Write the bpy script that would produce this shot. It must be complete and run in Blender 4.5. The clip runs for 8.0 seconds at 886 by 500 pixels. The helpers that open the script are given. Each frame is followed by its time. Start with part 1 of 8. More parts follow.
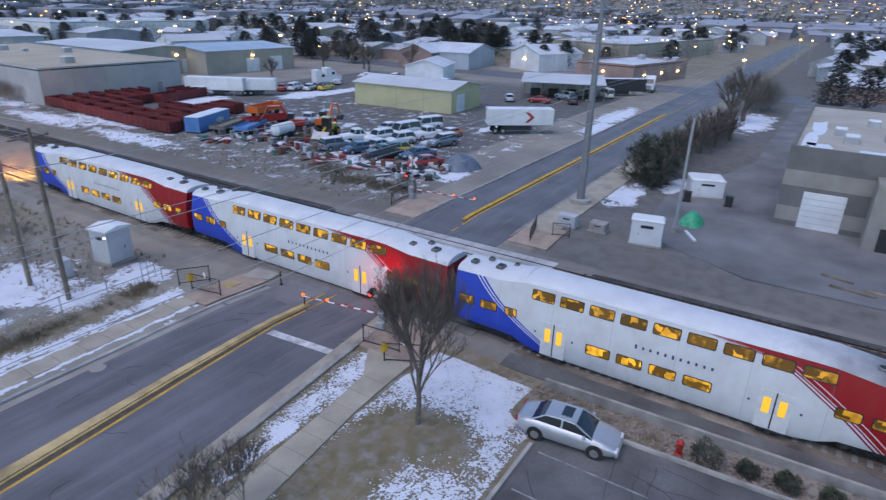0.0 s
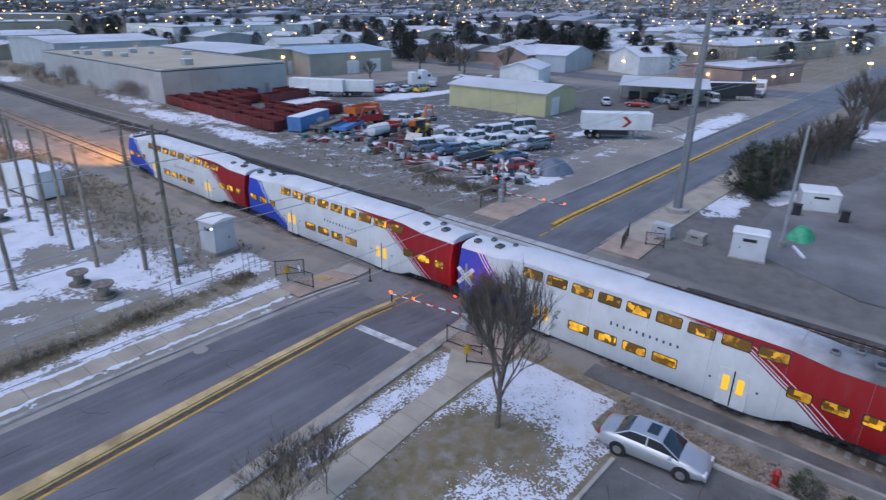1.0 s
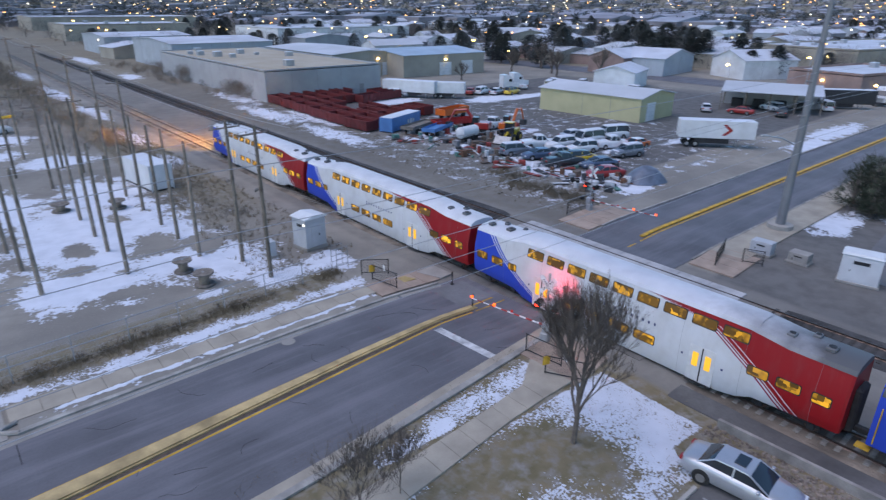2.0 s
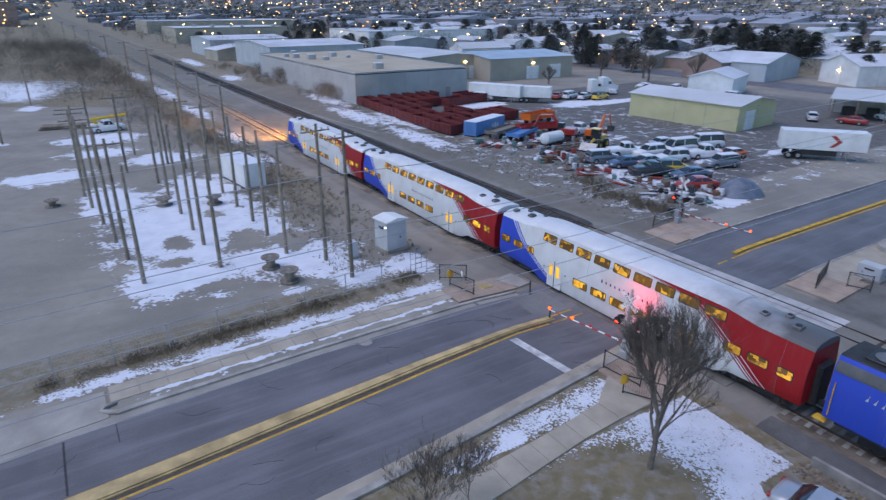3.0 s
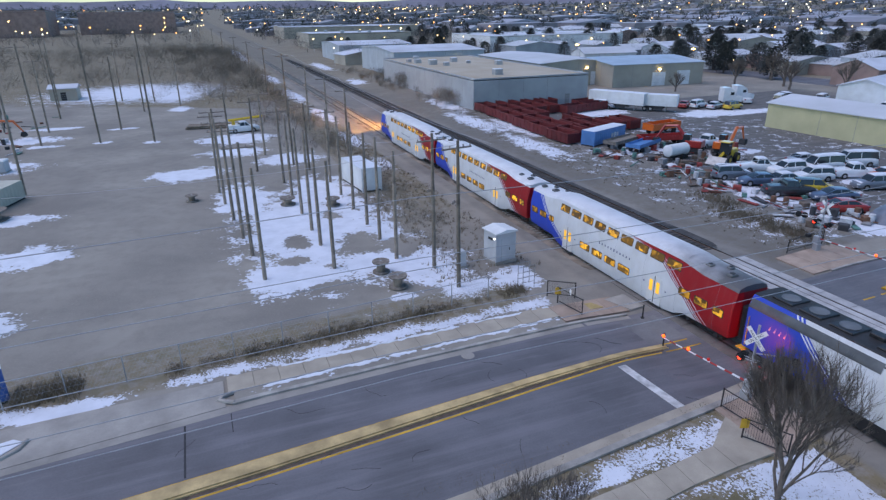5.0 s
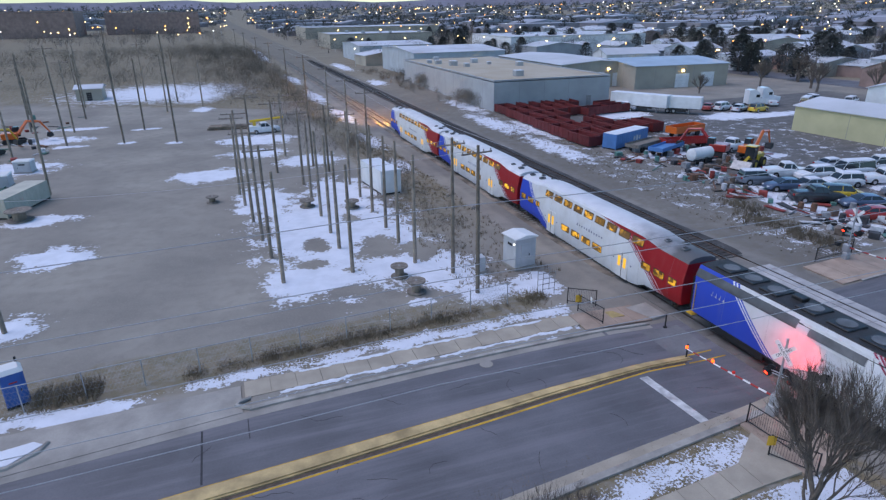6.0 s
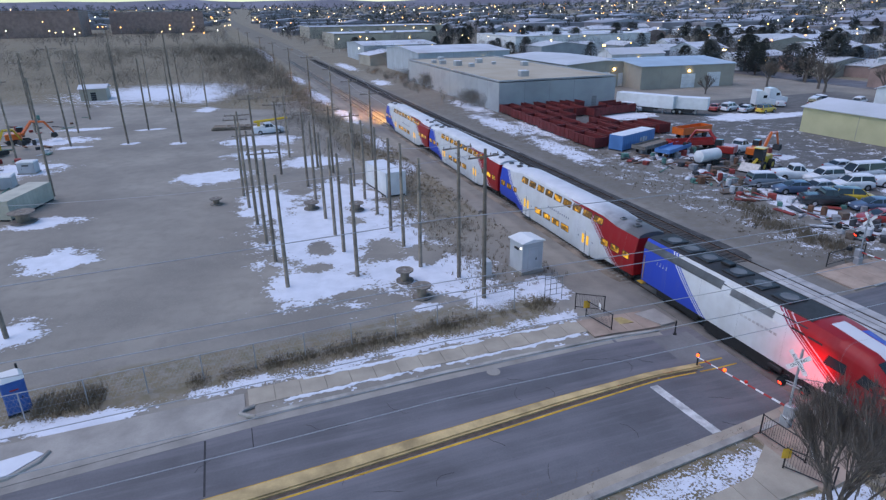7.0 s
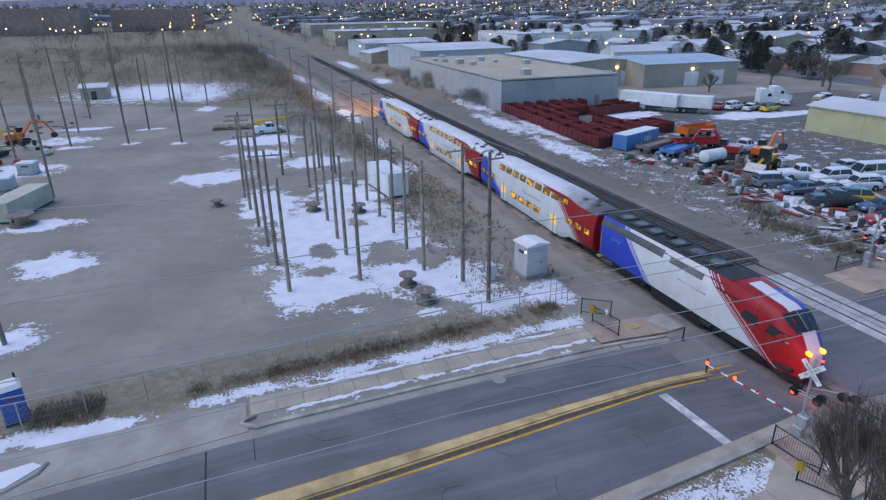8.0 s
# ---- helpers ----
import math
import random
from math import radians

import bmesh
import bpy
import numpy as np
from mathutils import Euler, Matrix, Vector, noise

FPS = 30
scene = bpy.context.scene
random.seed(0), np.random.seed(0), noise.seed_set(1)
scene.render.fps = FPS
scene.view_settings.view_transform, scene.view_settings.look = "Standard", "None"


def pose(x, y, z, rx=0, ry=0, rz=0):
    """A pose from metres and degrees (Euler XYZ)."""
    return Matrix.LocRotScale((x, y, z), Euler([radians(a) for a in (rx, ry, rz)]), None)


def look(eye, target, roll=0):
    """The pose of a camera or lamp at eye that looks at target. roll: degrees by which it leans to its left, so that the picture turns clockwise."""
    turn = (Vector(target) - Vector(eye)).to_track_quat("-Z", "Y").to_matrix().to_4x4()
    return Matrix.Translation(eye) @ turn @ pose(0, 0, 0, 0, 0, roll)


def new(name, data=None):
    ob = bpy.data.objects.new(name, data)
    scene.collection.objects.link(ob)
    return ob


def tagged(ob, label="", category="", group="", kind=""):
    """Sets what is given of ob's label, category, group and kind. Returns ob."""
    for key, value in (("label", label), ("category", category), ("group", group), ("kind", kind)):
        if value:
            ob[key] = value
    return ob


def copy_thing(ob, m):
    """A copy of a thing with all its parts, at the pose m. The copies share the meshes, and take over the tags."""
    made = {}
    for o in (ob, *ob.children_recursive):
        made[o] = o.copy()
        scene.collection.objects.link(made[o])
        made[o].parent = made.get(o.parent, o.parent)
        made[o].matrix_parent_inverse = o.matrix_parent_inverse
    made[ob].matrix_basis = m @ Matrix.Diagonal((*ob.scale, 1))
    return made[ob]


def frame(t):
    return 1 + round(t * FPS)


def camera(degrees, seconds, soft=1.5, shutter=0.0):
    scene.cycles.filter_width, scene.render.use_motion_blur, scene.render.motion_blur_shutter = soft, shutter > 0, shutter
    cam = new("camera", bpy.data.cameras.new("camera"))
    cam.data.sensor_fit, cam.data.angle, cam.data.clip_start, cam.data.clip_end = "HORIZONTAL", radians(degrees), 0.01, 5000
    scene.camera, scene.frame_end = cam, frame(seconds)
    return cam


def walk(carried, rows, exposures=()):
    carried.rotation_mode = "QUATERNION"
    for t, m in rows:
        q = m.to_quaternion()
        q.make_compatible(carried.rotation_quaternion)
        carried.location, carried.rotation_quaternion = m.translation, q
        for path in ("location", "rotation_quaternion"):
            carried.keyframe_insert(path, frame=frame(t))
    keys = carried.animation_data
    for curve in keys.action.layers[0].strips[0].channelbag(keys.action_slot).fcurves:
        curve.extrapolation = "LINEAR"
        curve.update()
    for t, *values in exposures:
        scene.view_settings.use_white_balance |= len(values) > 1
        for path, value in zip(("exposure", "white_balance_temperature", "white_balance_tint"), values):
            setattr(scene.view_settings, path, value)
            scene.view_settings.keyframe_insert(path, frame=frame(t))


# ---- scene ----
cam = camera(72.4, 8.0, soft=1.3, shutter=0.5)
PATH = [
    (0, (-30.807, -38.96, 19.021), (-29.239, -37.974, 18.265), 1.5),
    (0.5, (-30.862, -38.922, 19.049), (-29.37, -37.826, 18.292), 1.2),
    (1, (-30.861, -38.944, 19.093), (-29.463, -37.729, 18.338), 0.8),
    (1.5, (-30.857, -38.912, 19.256), (-29.548, -37.603, 18.499), 0.7),
    (2, (-30.862, -38.853, 19.4), (-29.657, -37.447, 18.645), 0.5),
    (3.5, (-30.704, -38.551, 19.836), (-29.805, -36.927, 19.09), -0.1),
    (4, (-30.672, -38.462, 19.937), (-29.869, -36.786, 19.197), -0.3),
    (4.5, (-30.543, -38.282, 20.047), (-29.81, -36.575, 19.308), -0.5),
    (6, (-30.283, -37.517, 20.393), (-29.656, -35.767, 19.655), -0.7),
    (6.5, (-30.242, -37.209, 20.473), (-29.624, -35.457, 19.733), -0.7),
    (7, (-30.236, -36.806, 20.548), (-29.62, -35.053, 19.808), -0.7),
    (7.5, (-30.215, -36.397, 20.658), (-29.599, -34.646, 19.914), -0.8),
    (8, (-30.16, -35.999, 20.779), (-29.549, -34.248, 20.031), -0.8),
]
EXPOSURE = 1.1
walk(cam, [(t, look(e, a, r)) for t, e, a, r in PATH], exposures=[(0.0, EXPOSURE), (8.0, EXPOSURE)])

# ---- light: an even dusk sky with a wide, weak sun ----
world = bpy.data.worlds.new("world")
scene.world = world
world.use_nodes = True
wn = world.node_tree.nodes
sky = wn.new("ShaderNodeTexSky")
sky.sky_type = "NISHITA"
sky.sun_disc = False
sky.sun_elevation = radians(9)
sky.sun_rotation = radians(250)
sky.altitude = 1300
sky.dust_density = 0.6
sky.ozone_density = 3.3
world.node_tree.links.new(sky.outputs[0], wn["Background"].inputs[0])
wn["Background"].inputs[1].default_value = 0.14
sun = new("sun", bpy.data.lights.new("sun", "SUN"))
sun.data.energy = 1.0
sun.data.angle = radians(60)
sun.data.color = (0.95, 0.88, 1.0)
sun.matrix_world = look((-40, 15, 80), (0, 0, 0))


# ---- materials ----
def tree_of(name):
    m = bpy.data.materials.new(name)
    m.use_nodes = True
    return m, m.node_tree.nodes, m.node_tree.links, m.node_tree.nodes["Principled BSDF"]


def mth(nt, op, a, b=None, c=None):
    n = nt.nodes.new("ShaderNodeMath")
    n.operation = op
    for k, v in enumerate((a, b, c)):
        if v is None:
            continue
        if isinstance(v, (int, float)):
            n.inputs[k].default_value = v
        else:
            nt.links.new(v, n.inputs[k])
    return n.outputs[0]


def mixc(nt, f, a, b):
    n = nt.nodes.new("ShaderNodeMix")
    n.data_type = "RGBA"
    for k, v in ((0, f), (6, a), (7, b)):
        if isinstance(v, (int, float)):
            n.inputs[k].default_value = v
        elif isinstance(v, tuple):
            n.inputs[k].default_value = (*v[:3], 1)
        else:
            nt.links.new(v, n.inputs[k])
    return n.outputs[2]


def noise_of(nt, vec, scale, detail=4.0, rough=0.55):
    n = nt.nodes.new("ShaderNodeTexNoise")
    n.inputs["Scale"].default_value = scale
    n.inputs["Detail"].default_value = detail
    n.inputs["Roughness"].default_value = rough
    if vec is not None:
        nt.links.new(vec, n.inputs["Vector"])
    return n.outputs[0]


def ramp(nt, v, lo, hi):
    n = nt.nodes.new("ShaderNodeMapRange")
    n.clamp = True
    nt.links.new(v, n.inputs[0])
    n.inputs[1].default_value, n.inputs[2].default_value = lo, hi
    return n.outputs[0]


def bump_of(nt, bsdf, h, strength, dist):
    b = nt.nodes.new("ShaderNodeBump")
    b.inputs["Strength"].default_value, b.inputs["Distance"].default_value = strength, dist
    nt.links.new(h, b.inputs["Height"])
    nt.links.new(b.outputs[0], bsdf.inputs["Normal"])


def coords(nt, world_space=False):
    if world_space:
        return nt.nodes.new("ShaderNodeNewGeometry").outputs["Position"]
    return nt.nodes.new("ShaderNodeTexCoord").outputs["Object"]


def mat(name, c, rough=0.7, metal=0.0, vary=0.25, scale=3.0, fine=40.0, bump=0.2, dist=0.01, c2=None, rnd=0.0, ws=False, coat=0.0):
    """A surface with a broad and a fine variation of its colour, and a fine relief."""
    m, nodes, links, p = tree_of(name)
    nt = m.node_tree
    v = coords(nt, ws)
    big, small = noise_of(nt, v, scale), noise_of(nt, v, fine, 3)
    dark = c2 if c2 else tuple(x * (1 - vary * 1.6) for x in c)
    col = mixc(nt, ramp(nt, big, 0.35, 0.68), c, dark)
    col = mixc(nt, mth(nt, "MULTIPLY", ramp(nt, small, 0.4, 0.75), vary), col, tuple(x * 0.55 for x in c))
    if rnd:
        info = nt.nodes.new("ShaderNodeObjectInfo")
        h = nt.nodes.new("ShaderNodeHueSaturation")
        links.new(col, h.inputs["Color"])
        links.new(mth(nt, "MULTIPLY_ADD", info.outputs["Random"], rnd, 1 - rnd / 2), h.inputs["Value"])
        col = h.outputs[0]
    links.new(col, p.inputs["Base Color"])
    links.new(mth(nt, "MULTIPLY_ADD", small, 0.25, rough - 0.12), p.inputs["Roughness"])
    p.inputs["Metallic"].default_value = metal
    p.inputs["Coat Weight"].default_value = coat
    if bump:
        bump_of(nt, p, small, bump, dist)
    return m


def glow(name, c, strength):
    m, nodes, links, p = tree_of(name)
    p.inputs["Base Color"].default_value = (*c, 1)
    p.inputs["Emission Color"].default_value = (*c, 1)
    p.inputs["Emission Strength"].default_value = strength
    return m


def glass_mat(name, c=(0.02, 0.025, 0.03), rough=0.08):
    m, nodes, links, p = tree_of(name)
    p.inputs["Base Color"].default_value = (*c, 1)
    p.inputs["Roughness"].default_value = rough
    p.inputs["Specular IOR Level"].default_value = 0.7
    return m


def lit_window(name, strength):
    """Tinted glass before a lit saloon: lamps and pale walls between dark seats."""
    m, nodes, links, p = tree_of(name)
    nt = m.node_tree
    v = coords(nt)
    info = nt.nodes.new("ShaderNodeObjectInfo")
    add = nt.nodes.new("ShaderNodeVectorMath")
    add.operation = "ADD"
    links.new(v, add.inputs[0])
    links.new(mth(nt, "MULTIPLY", info.outputs["Random"], 60.0), add.inputs[1])
    vor = nt.nodes.new("ShaderNodeTexVoronoi")
    vor.distance = "CHEBYCHEV"
    vor.inputs["Scale"].default_value = 2.6
    links.new(add.outputs[0], vor.inputs["Vector"])
    cell = nt.nodes.new("ShaderNodeSeparateColor")
    links.new(vor.outputs["Color"], cell.inputs[0])
    f = ramp(nt, mth(nt, "ADD", mth(nt, "MULTIPLY", cell.outputs[0], 0.75), mth(nt, "MULTIPLY", noise_of(nt, add.outputs[0], 2.5, 1.0), 0.5)), 0.63, 0.94)
    amp = mth(nt, "MULTIPLY", mth(nt, "MULTIPLY_ADD", f, 0.88, 0.12), mth(nt, "MULTIPLY_ADD", info.outputs["Random"], 0.9, 0.45))
    p.inputs["Base Color"].default_value = (0.03, 0.025, 0.015, 1)
    p.inputs["Roughness"].default_value = 0.1
    p.inputs["Emission Color"].default_value = (1.0, 0.50, 0.03, 1)
    links.new(mth(nt, "MULTIPLY", amp, strength), p.inputs["Emission Strength"])
    return m


def livery(name, blue, red, stripe_w=0.1, nose=0.0):
    """White sides, a blue and a red end with swept edges l = a + b z + c z*z, and pin stripes along both."""
    m, nodes, links, p = tree_of(name)
    nt = m.node_tree
    v = coords(nt)
    sep = nt.nodes.new("ShaderNodeSeparateXYZ")
    links.new(v, sep.inputs[0])
    x, z = sep.outputs[0], sep.outputs[2]
    ln = mth(nt, "MULTIPLY", sep.outputs[1], -1.0)

    def edge(k):
        """Distance along the side from the swept edge; a fourth number draws its top out into a tip."""
        a, b, c = k[:3]
        if len(k) > 3:
            tip = mth(nt, "MULTIPLY", mth(nt, "MAXIMUM", mth(nt, "SUBTRACT", z, 3.86), 0.0), k[3])
            return mth(nt, "ADD", tip, edge(k[:3]))
        return mth(nt, "SUBTRACT", ln, mth(nt, "ADD", mth(nt, "MULTIPLY_ADD", z, b, a), mth(nt, "MULTIPLY", mth(nt, "MULTIPLY", z, z), c)))

    def band(d, lo, hi):
        return mth(nt, "MULTIPLY", mth(nt, "GREATER_THAN", d, lo), mth(nt, "LESS_THAN", d, hi))

    big, small = noise_of(nt, v, 0.9), noise_of(nt, v, 14.0)
    white = mixc(nt, ramp(nt, big, 0.4, 0.75), (0.59, 0.60, 0.62), (0.51, 0.51, 0.515))
    db, dr = edge(blue), edge(red)
    blue_c, red_c = (0.024, 0.060, 0.42), (0.27, 0.006, 0.010)
    col = mixc(nt, mth(nt, "LESS_THAN", db, 0.0), white, blue_c)
    for lo in (-0.55, -0.28):
        col = mixc(nt, band(db, lo, lo + stripe_w), col, (0.66, 0.66, 0.68))
    if nose:
        east = mth(nt, "GREATER_THAN", x, 0.55)
        mid = mth(nt, "MULTIPLY", band(x, -0.5, 0.5), mth(nt, "GREATER_THAN", ln, nose))
        rc = mixc(nt, mth(nt, "MULTIPLY", east, mth(nt, "GREATER_THAN", ln, nose + 1.0)), red_c, blue_c)
        rc = mixc(nt, mid, rc, (0.60, 0.60, 0.63))
    else:
        rc = red_c
    col = mixc(nt, mth(nt, "GREATER_THAN", dr, 0.0), col, rc)
    for lo in (-0.5, -0.22):
        col = mixc(nt, band(dr, lo, lo + stripe_w * 1.4), col, (0.25, 0.012, 0.05))
    col = mixc(nt, band(dr, 0.32, 0.32 + stripe_w), col, (0.6, 0.45, 0.5))
    # road dirt on the low parts, worn thin in streaks
    streak = nt.nodes.new("ShaderNodeMapping")
    streak.inputs["Scale"].default_value = (1, 2.2, 0.5)
    links.new(v, streak.inputs[0])
    dirt = mth(nt, "MULTIPLY", ramp(nt, noise_of(nt, streak.outputs[0], 1.2), 0.5, 0.85), 0.12)
    col = mixc(nt, dirt, col, (0.22, 0.19, 0.18))
    # panel seams
    seam = mth(nt, "LESS_THAN", mth(nt, "FRACT", mth(nt, "MULTIPLY", ln, 0.29)), 0.006)
    col = mixc(nt, mth(nt, "MULTIPLY", seam, 0.5), col, (0.2, 0.2, 0.22))
    links.new(col, p.inputs["Base Color"])
    links.new(mth(nt, "MULTIPLY_ADD", small, 0.2, 0.38), p.inputs["Roughness"])
    p.inputs["Coat Weight"].default_value = 0.06
    p.inputs["Specular IOR Level"].default_value = 0.35
    return m


M = {}


def worn_asphalt():
    """Grey asphalt, paler along the lanes that tyres have polished, with darker seams and stains."""
    m = mat("asphalt", (0.140, 0.138, 0.152), 0.68, vary=0.24, scale=0.22, fine=9.0, bump=0.35, dist=0.01, ws=True)
    nt = m.node_tree
    p = next(n for n in nt.nodes if n.type == "BSDF_PRINCIPLED")
    base = p.inputs["Base Color"].links[0].from_socket
    v = coords(nt, True)
    mp = nt.nodes.new("ShaderNodeMapping")
    mp.inputs["Rotation"].default_value = (0, 0, radians(-3))
    mp.inputs["Scale"].default_value = (0.045, 0.75, 1)
    nt.links.new(v, mp.inputs[0])
    lanes = noise_of(nt, mp.outputs[0], 1.0, 6, 0.62)
    mp2 = nt.nodes.new("ShaderNodeMapping")
    mp2.inputs["Scale"].default_value = (0.25, 2.6, 1)
    nt.links.new(v, mp2.inputs[0])
    streaks = noise_of(nt, mp2.outputs[0], 1.0, 5, 0.6)
    col = mixc(nt, mth(nt, "MULTIPLY", ramp(nt, lanes, 0.48, 0.68), 0.6), base, (0.205, 0.195, 0.215))
    col = mixc(nt, mth(nt, "MULTIPLY", ramp(nt, streaks, 0.55, 0.75), 0.35), col, (0.22, 0.21, 0.225))
    col = mixc(nt, mth(nt, "MULTIPLY", ramp(nt, streaks, 0.45, 0.28), 0.4), col, (0.09, 0.088, 0.10))
    nt.links.new(col, p.inputs["Base Color"])
    return m


M["asphalt"] = worn_asphalt()
M["old_asphalt"] = mat("old_asphalt", (0.205, 0.205, 0.212), 0.88, vary=0.3, scale=0.18, fine=6.0, bump=0.35, ws=True)
M["lot_asphalt"] = mat("lot_asphalt", (0.150, 0.148, 0.148), 0.88, vary=0.35, scale=0.35, fine=6.0, bump=0.35, ws=True)
M["concrete"] = mat("concrete", (0.36, 0.34, 0.31), 0.85, vary=0.22, scale=0.5, fine=12.0, bump=0.25, ws=True, rnd=0.12)
M["pink_concrete"] = mat("pink_concrete", (0.40, 0.31, 0.245), 0.85, vary=0.2, scale=0.7, fine=12.0, ws=True, rnd=0.15)
M["walk_tan"] = mat("walk_tan", (0.41, 0.365, 0.295), 0.85, vary=0.18, scale=0.5, fine=12.0, bump=0.2, ws=True, rnd=0.1)
M["kerb"] = mat("kerb", (0.40, 0.38, 0.35), 0.85, vary=0.3, scale=0.8, fine=14.0, ws=True, rnd=0.15)
M["tan_paint"] = mat("tan_paint", (0.62, 0.46, 0.22), 0.75, vary=0.35, scale=0.7, fine=16.0, ws=True)
M["yellow_paint"] = mat("yellow_paint", (0.68, 0.40, 0.035), 0.7, vary=0.3, scale=1.2, fine=16.0, ws=True)
M["white_paint"] = mat("white_paint", (0.70, 0.70, 0.70), 0.7, vary=0.35, scale=1.5, fine=20.0, ws=True)
M["faint_paint"] = mat("faint_paint", (0.33, 0.33, 0.34), 0.75, vary=0.5, scale=1.5, fine=20.0, ws=True)
M["yellow_dull"] = mat("yellow_dull", (0.50, 0.38, 0.16), 0.8, vary=0.3, scale=1.0, fine=14.0, ws=True)
M["tar"] = mat("tar", (0.12, 0.085, 0.06), 0.85, vary=0.3, ws=True)
M["crack"] = mat("crack", (0.045, 0.045, 0.05), 0.9, vary=0.2)
M["rail"] = mat("rail", (0.16, 0.12, 0.10), 0.42, 0.8, scale=2)
M["tie"] = mat("tie", (0.065, 0.057, 0.05), 0.85, rnd=0.5, scale=4)
M["ctie"] = mat("ctie", (0.36, 0.34, 0.30), 0.85, rnd=0.3, scale=4)
M["ballast"] = mat("ballast", (0.30, 0.25, 0.20), 0.95, vary=0.5, scale=0.4, fine=8.0, bump=0.9, dist=0.08, ws=True)
M["dark_ballast"] = mat("dark_ballast", (0.10, 0.093, 0.09), 0.95, vary=0.5, scale=0.4, fine=8.0, bump=0.9, dist=0.08, ws=True)
M["snow"] = mat("snow", (0.66, 0.69, 0.75), 0.6, vary=0.06, scale=0.8, fine=10, bump=0.3, dist=0.04, ws=True)
M["steel"] = mat("steel", (0.36, 0.37, 0.38), 0.5, 0.6, vary=0.2)
M["black_metal"] = mat("black_metal", (0.025, 0.025, 0.027), 0.5, 0.3, vary=0.2)
M["dark"] = mat("dark", (0.03, 0.03, 0.032), 0.7, vary=0.3)
M["soot_roof"] = mat("soot_roof", (0.16, 0.165, 0.175), 0.6, vary=0.35, scale=0.8)
M["shoulder"] = mat("shoulder", (0.115, 0.118, 0.125), 0.4, vary=0.3, scale=0.9)
M["white_roof"] = mat("white_roof", (0.64, 0.65, 0.68), 0.55, vary=0.1, scale=0.8, c2=(0.54, 0.55, 0.58))
M["rubber"] = mat("rubber", (0.02, 0.02, 0.02), 0.85)
M["glass"] = glass_mat("glass")
M["lit"] = lit_window("lit_saloon_glass", 0.52)
M["lit_door"] = glow("lit_door_glass", (1.0, 0.50, 0.03), 0.27)
M["headlight"] = glow("headlight", (1.0, 0.42, 0.09), 15000.0)
M["amber"] = glow("amber_lamp", (1.0, 0.40, 0.02), 1.4)
M["red_lamp"] = glow("red_lamp", (1.0, 0.03, 0.01), 4.0)
M["orange_lamp"] = glow("orange_lamp", (1.0, 0.085, 0.006), 1.9)
M["coach_paint"] = livery("coach_paint", (8.2, -2.05, 0.145), (23.95, -0.82, -0.137, 6.0))
M["loco_paint"] = livery("loco_paint", (9.2, -1.5, 0.08), (20.0, -1.52, 0.0), 0.12, nose=15.6)


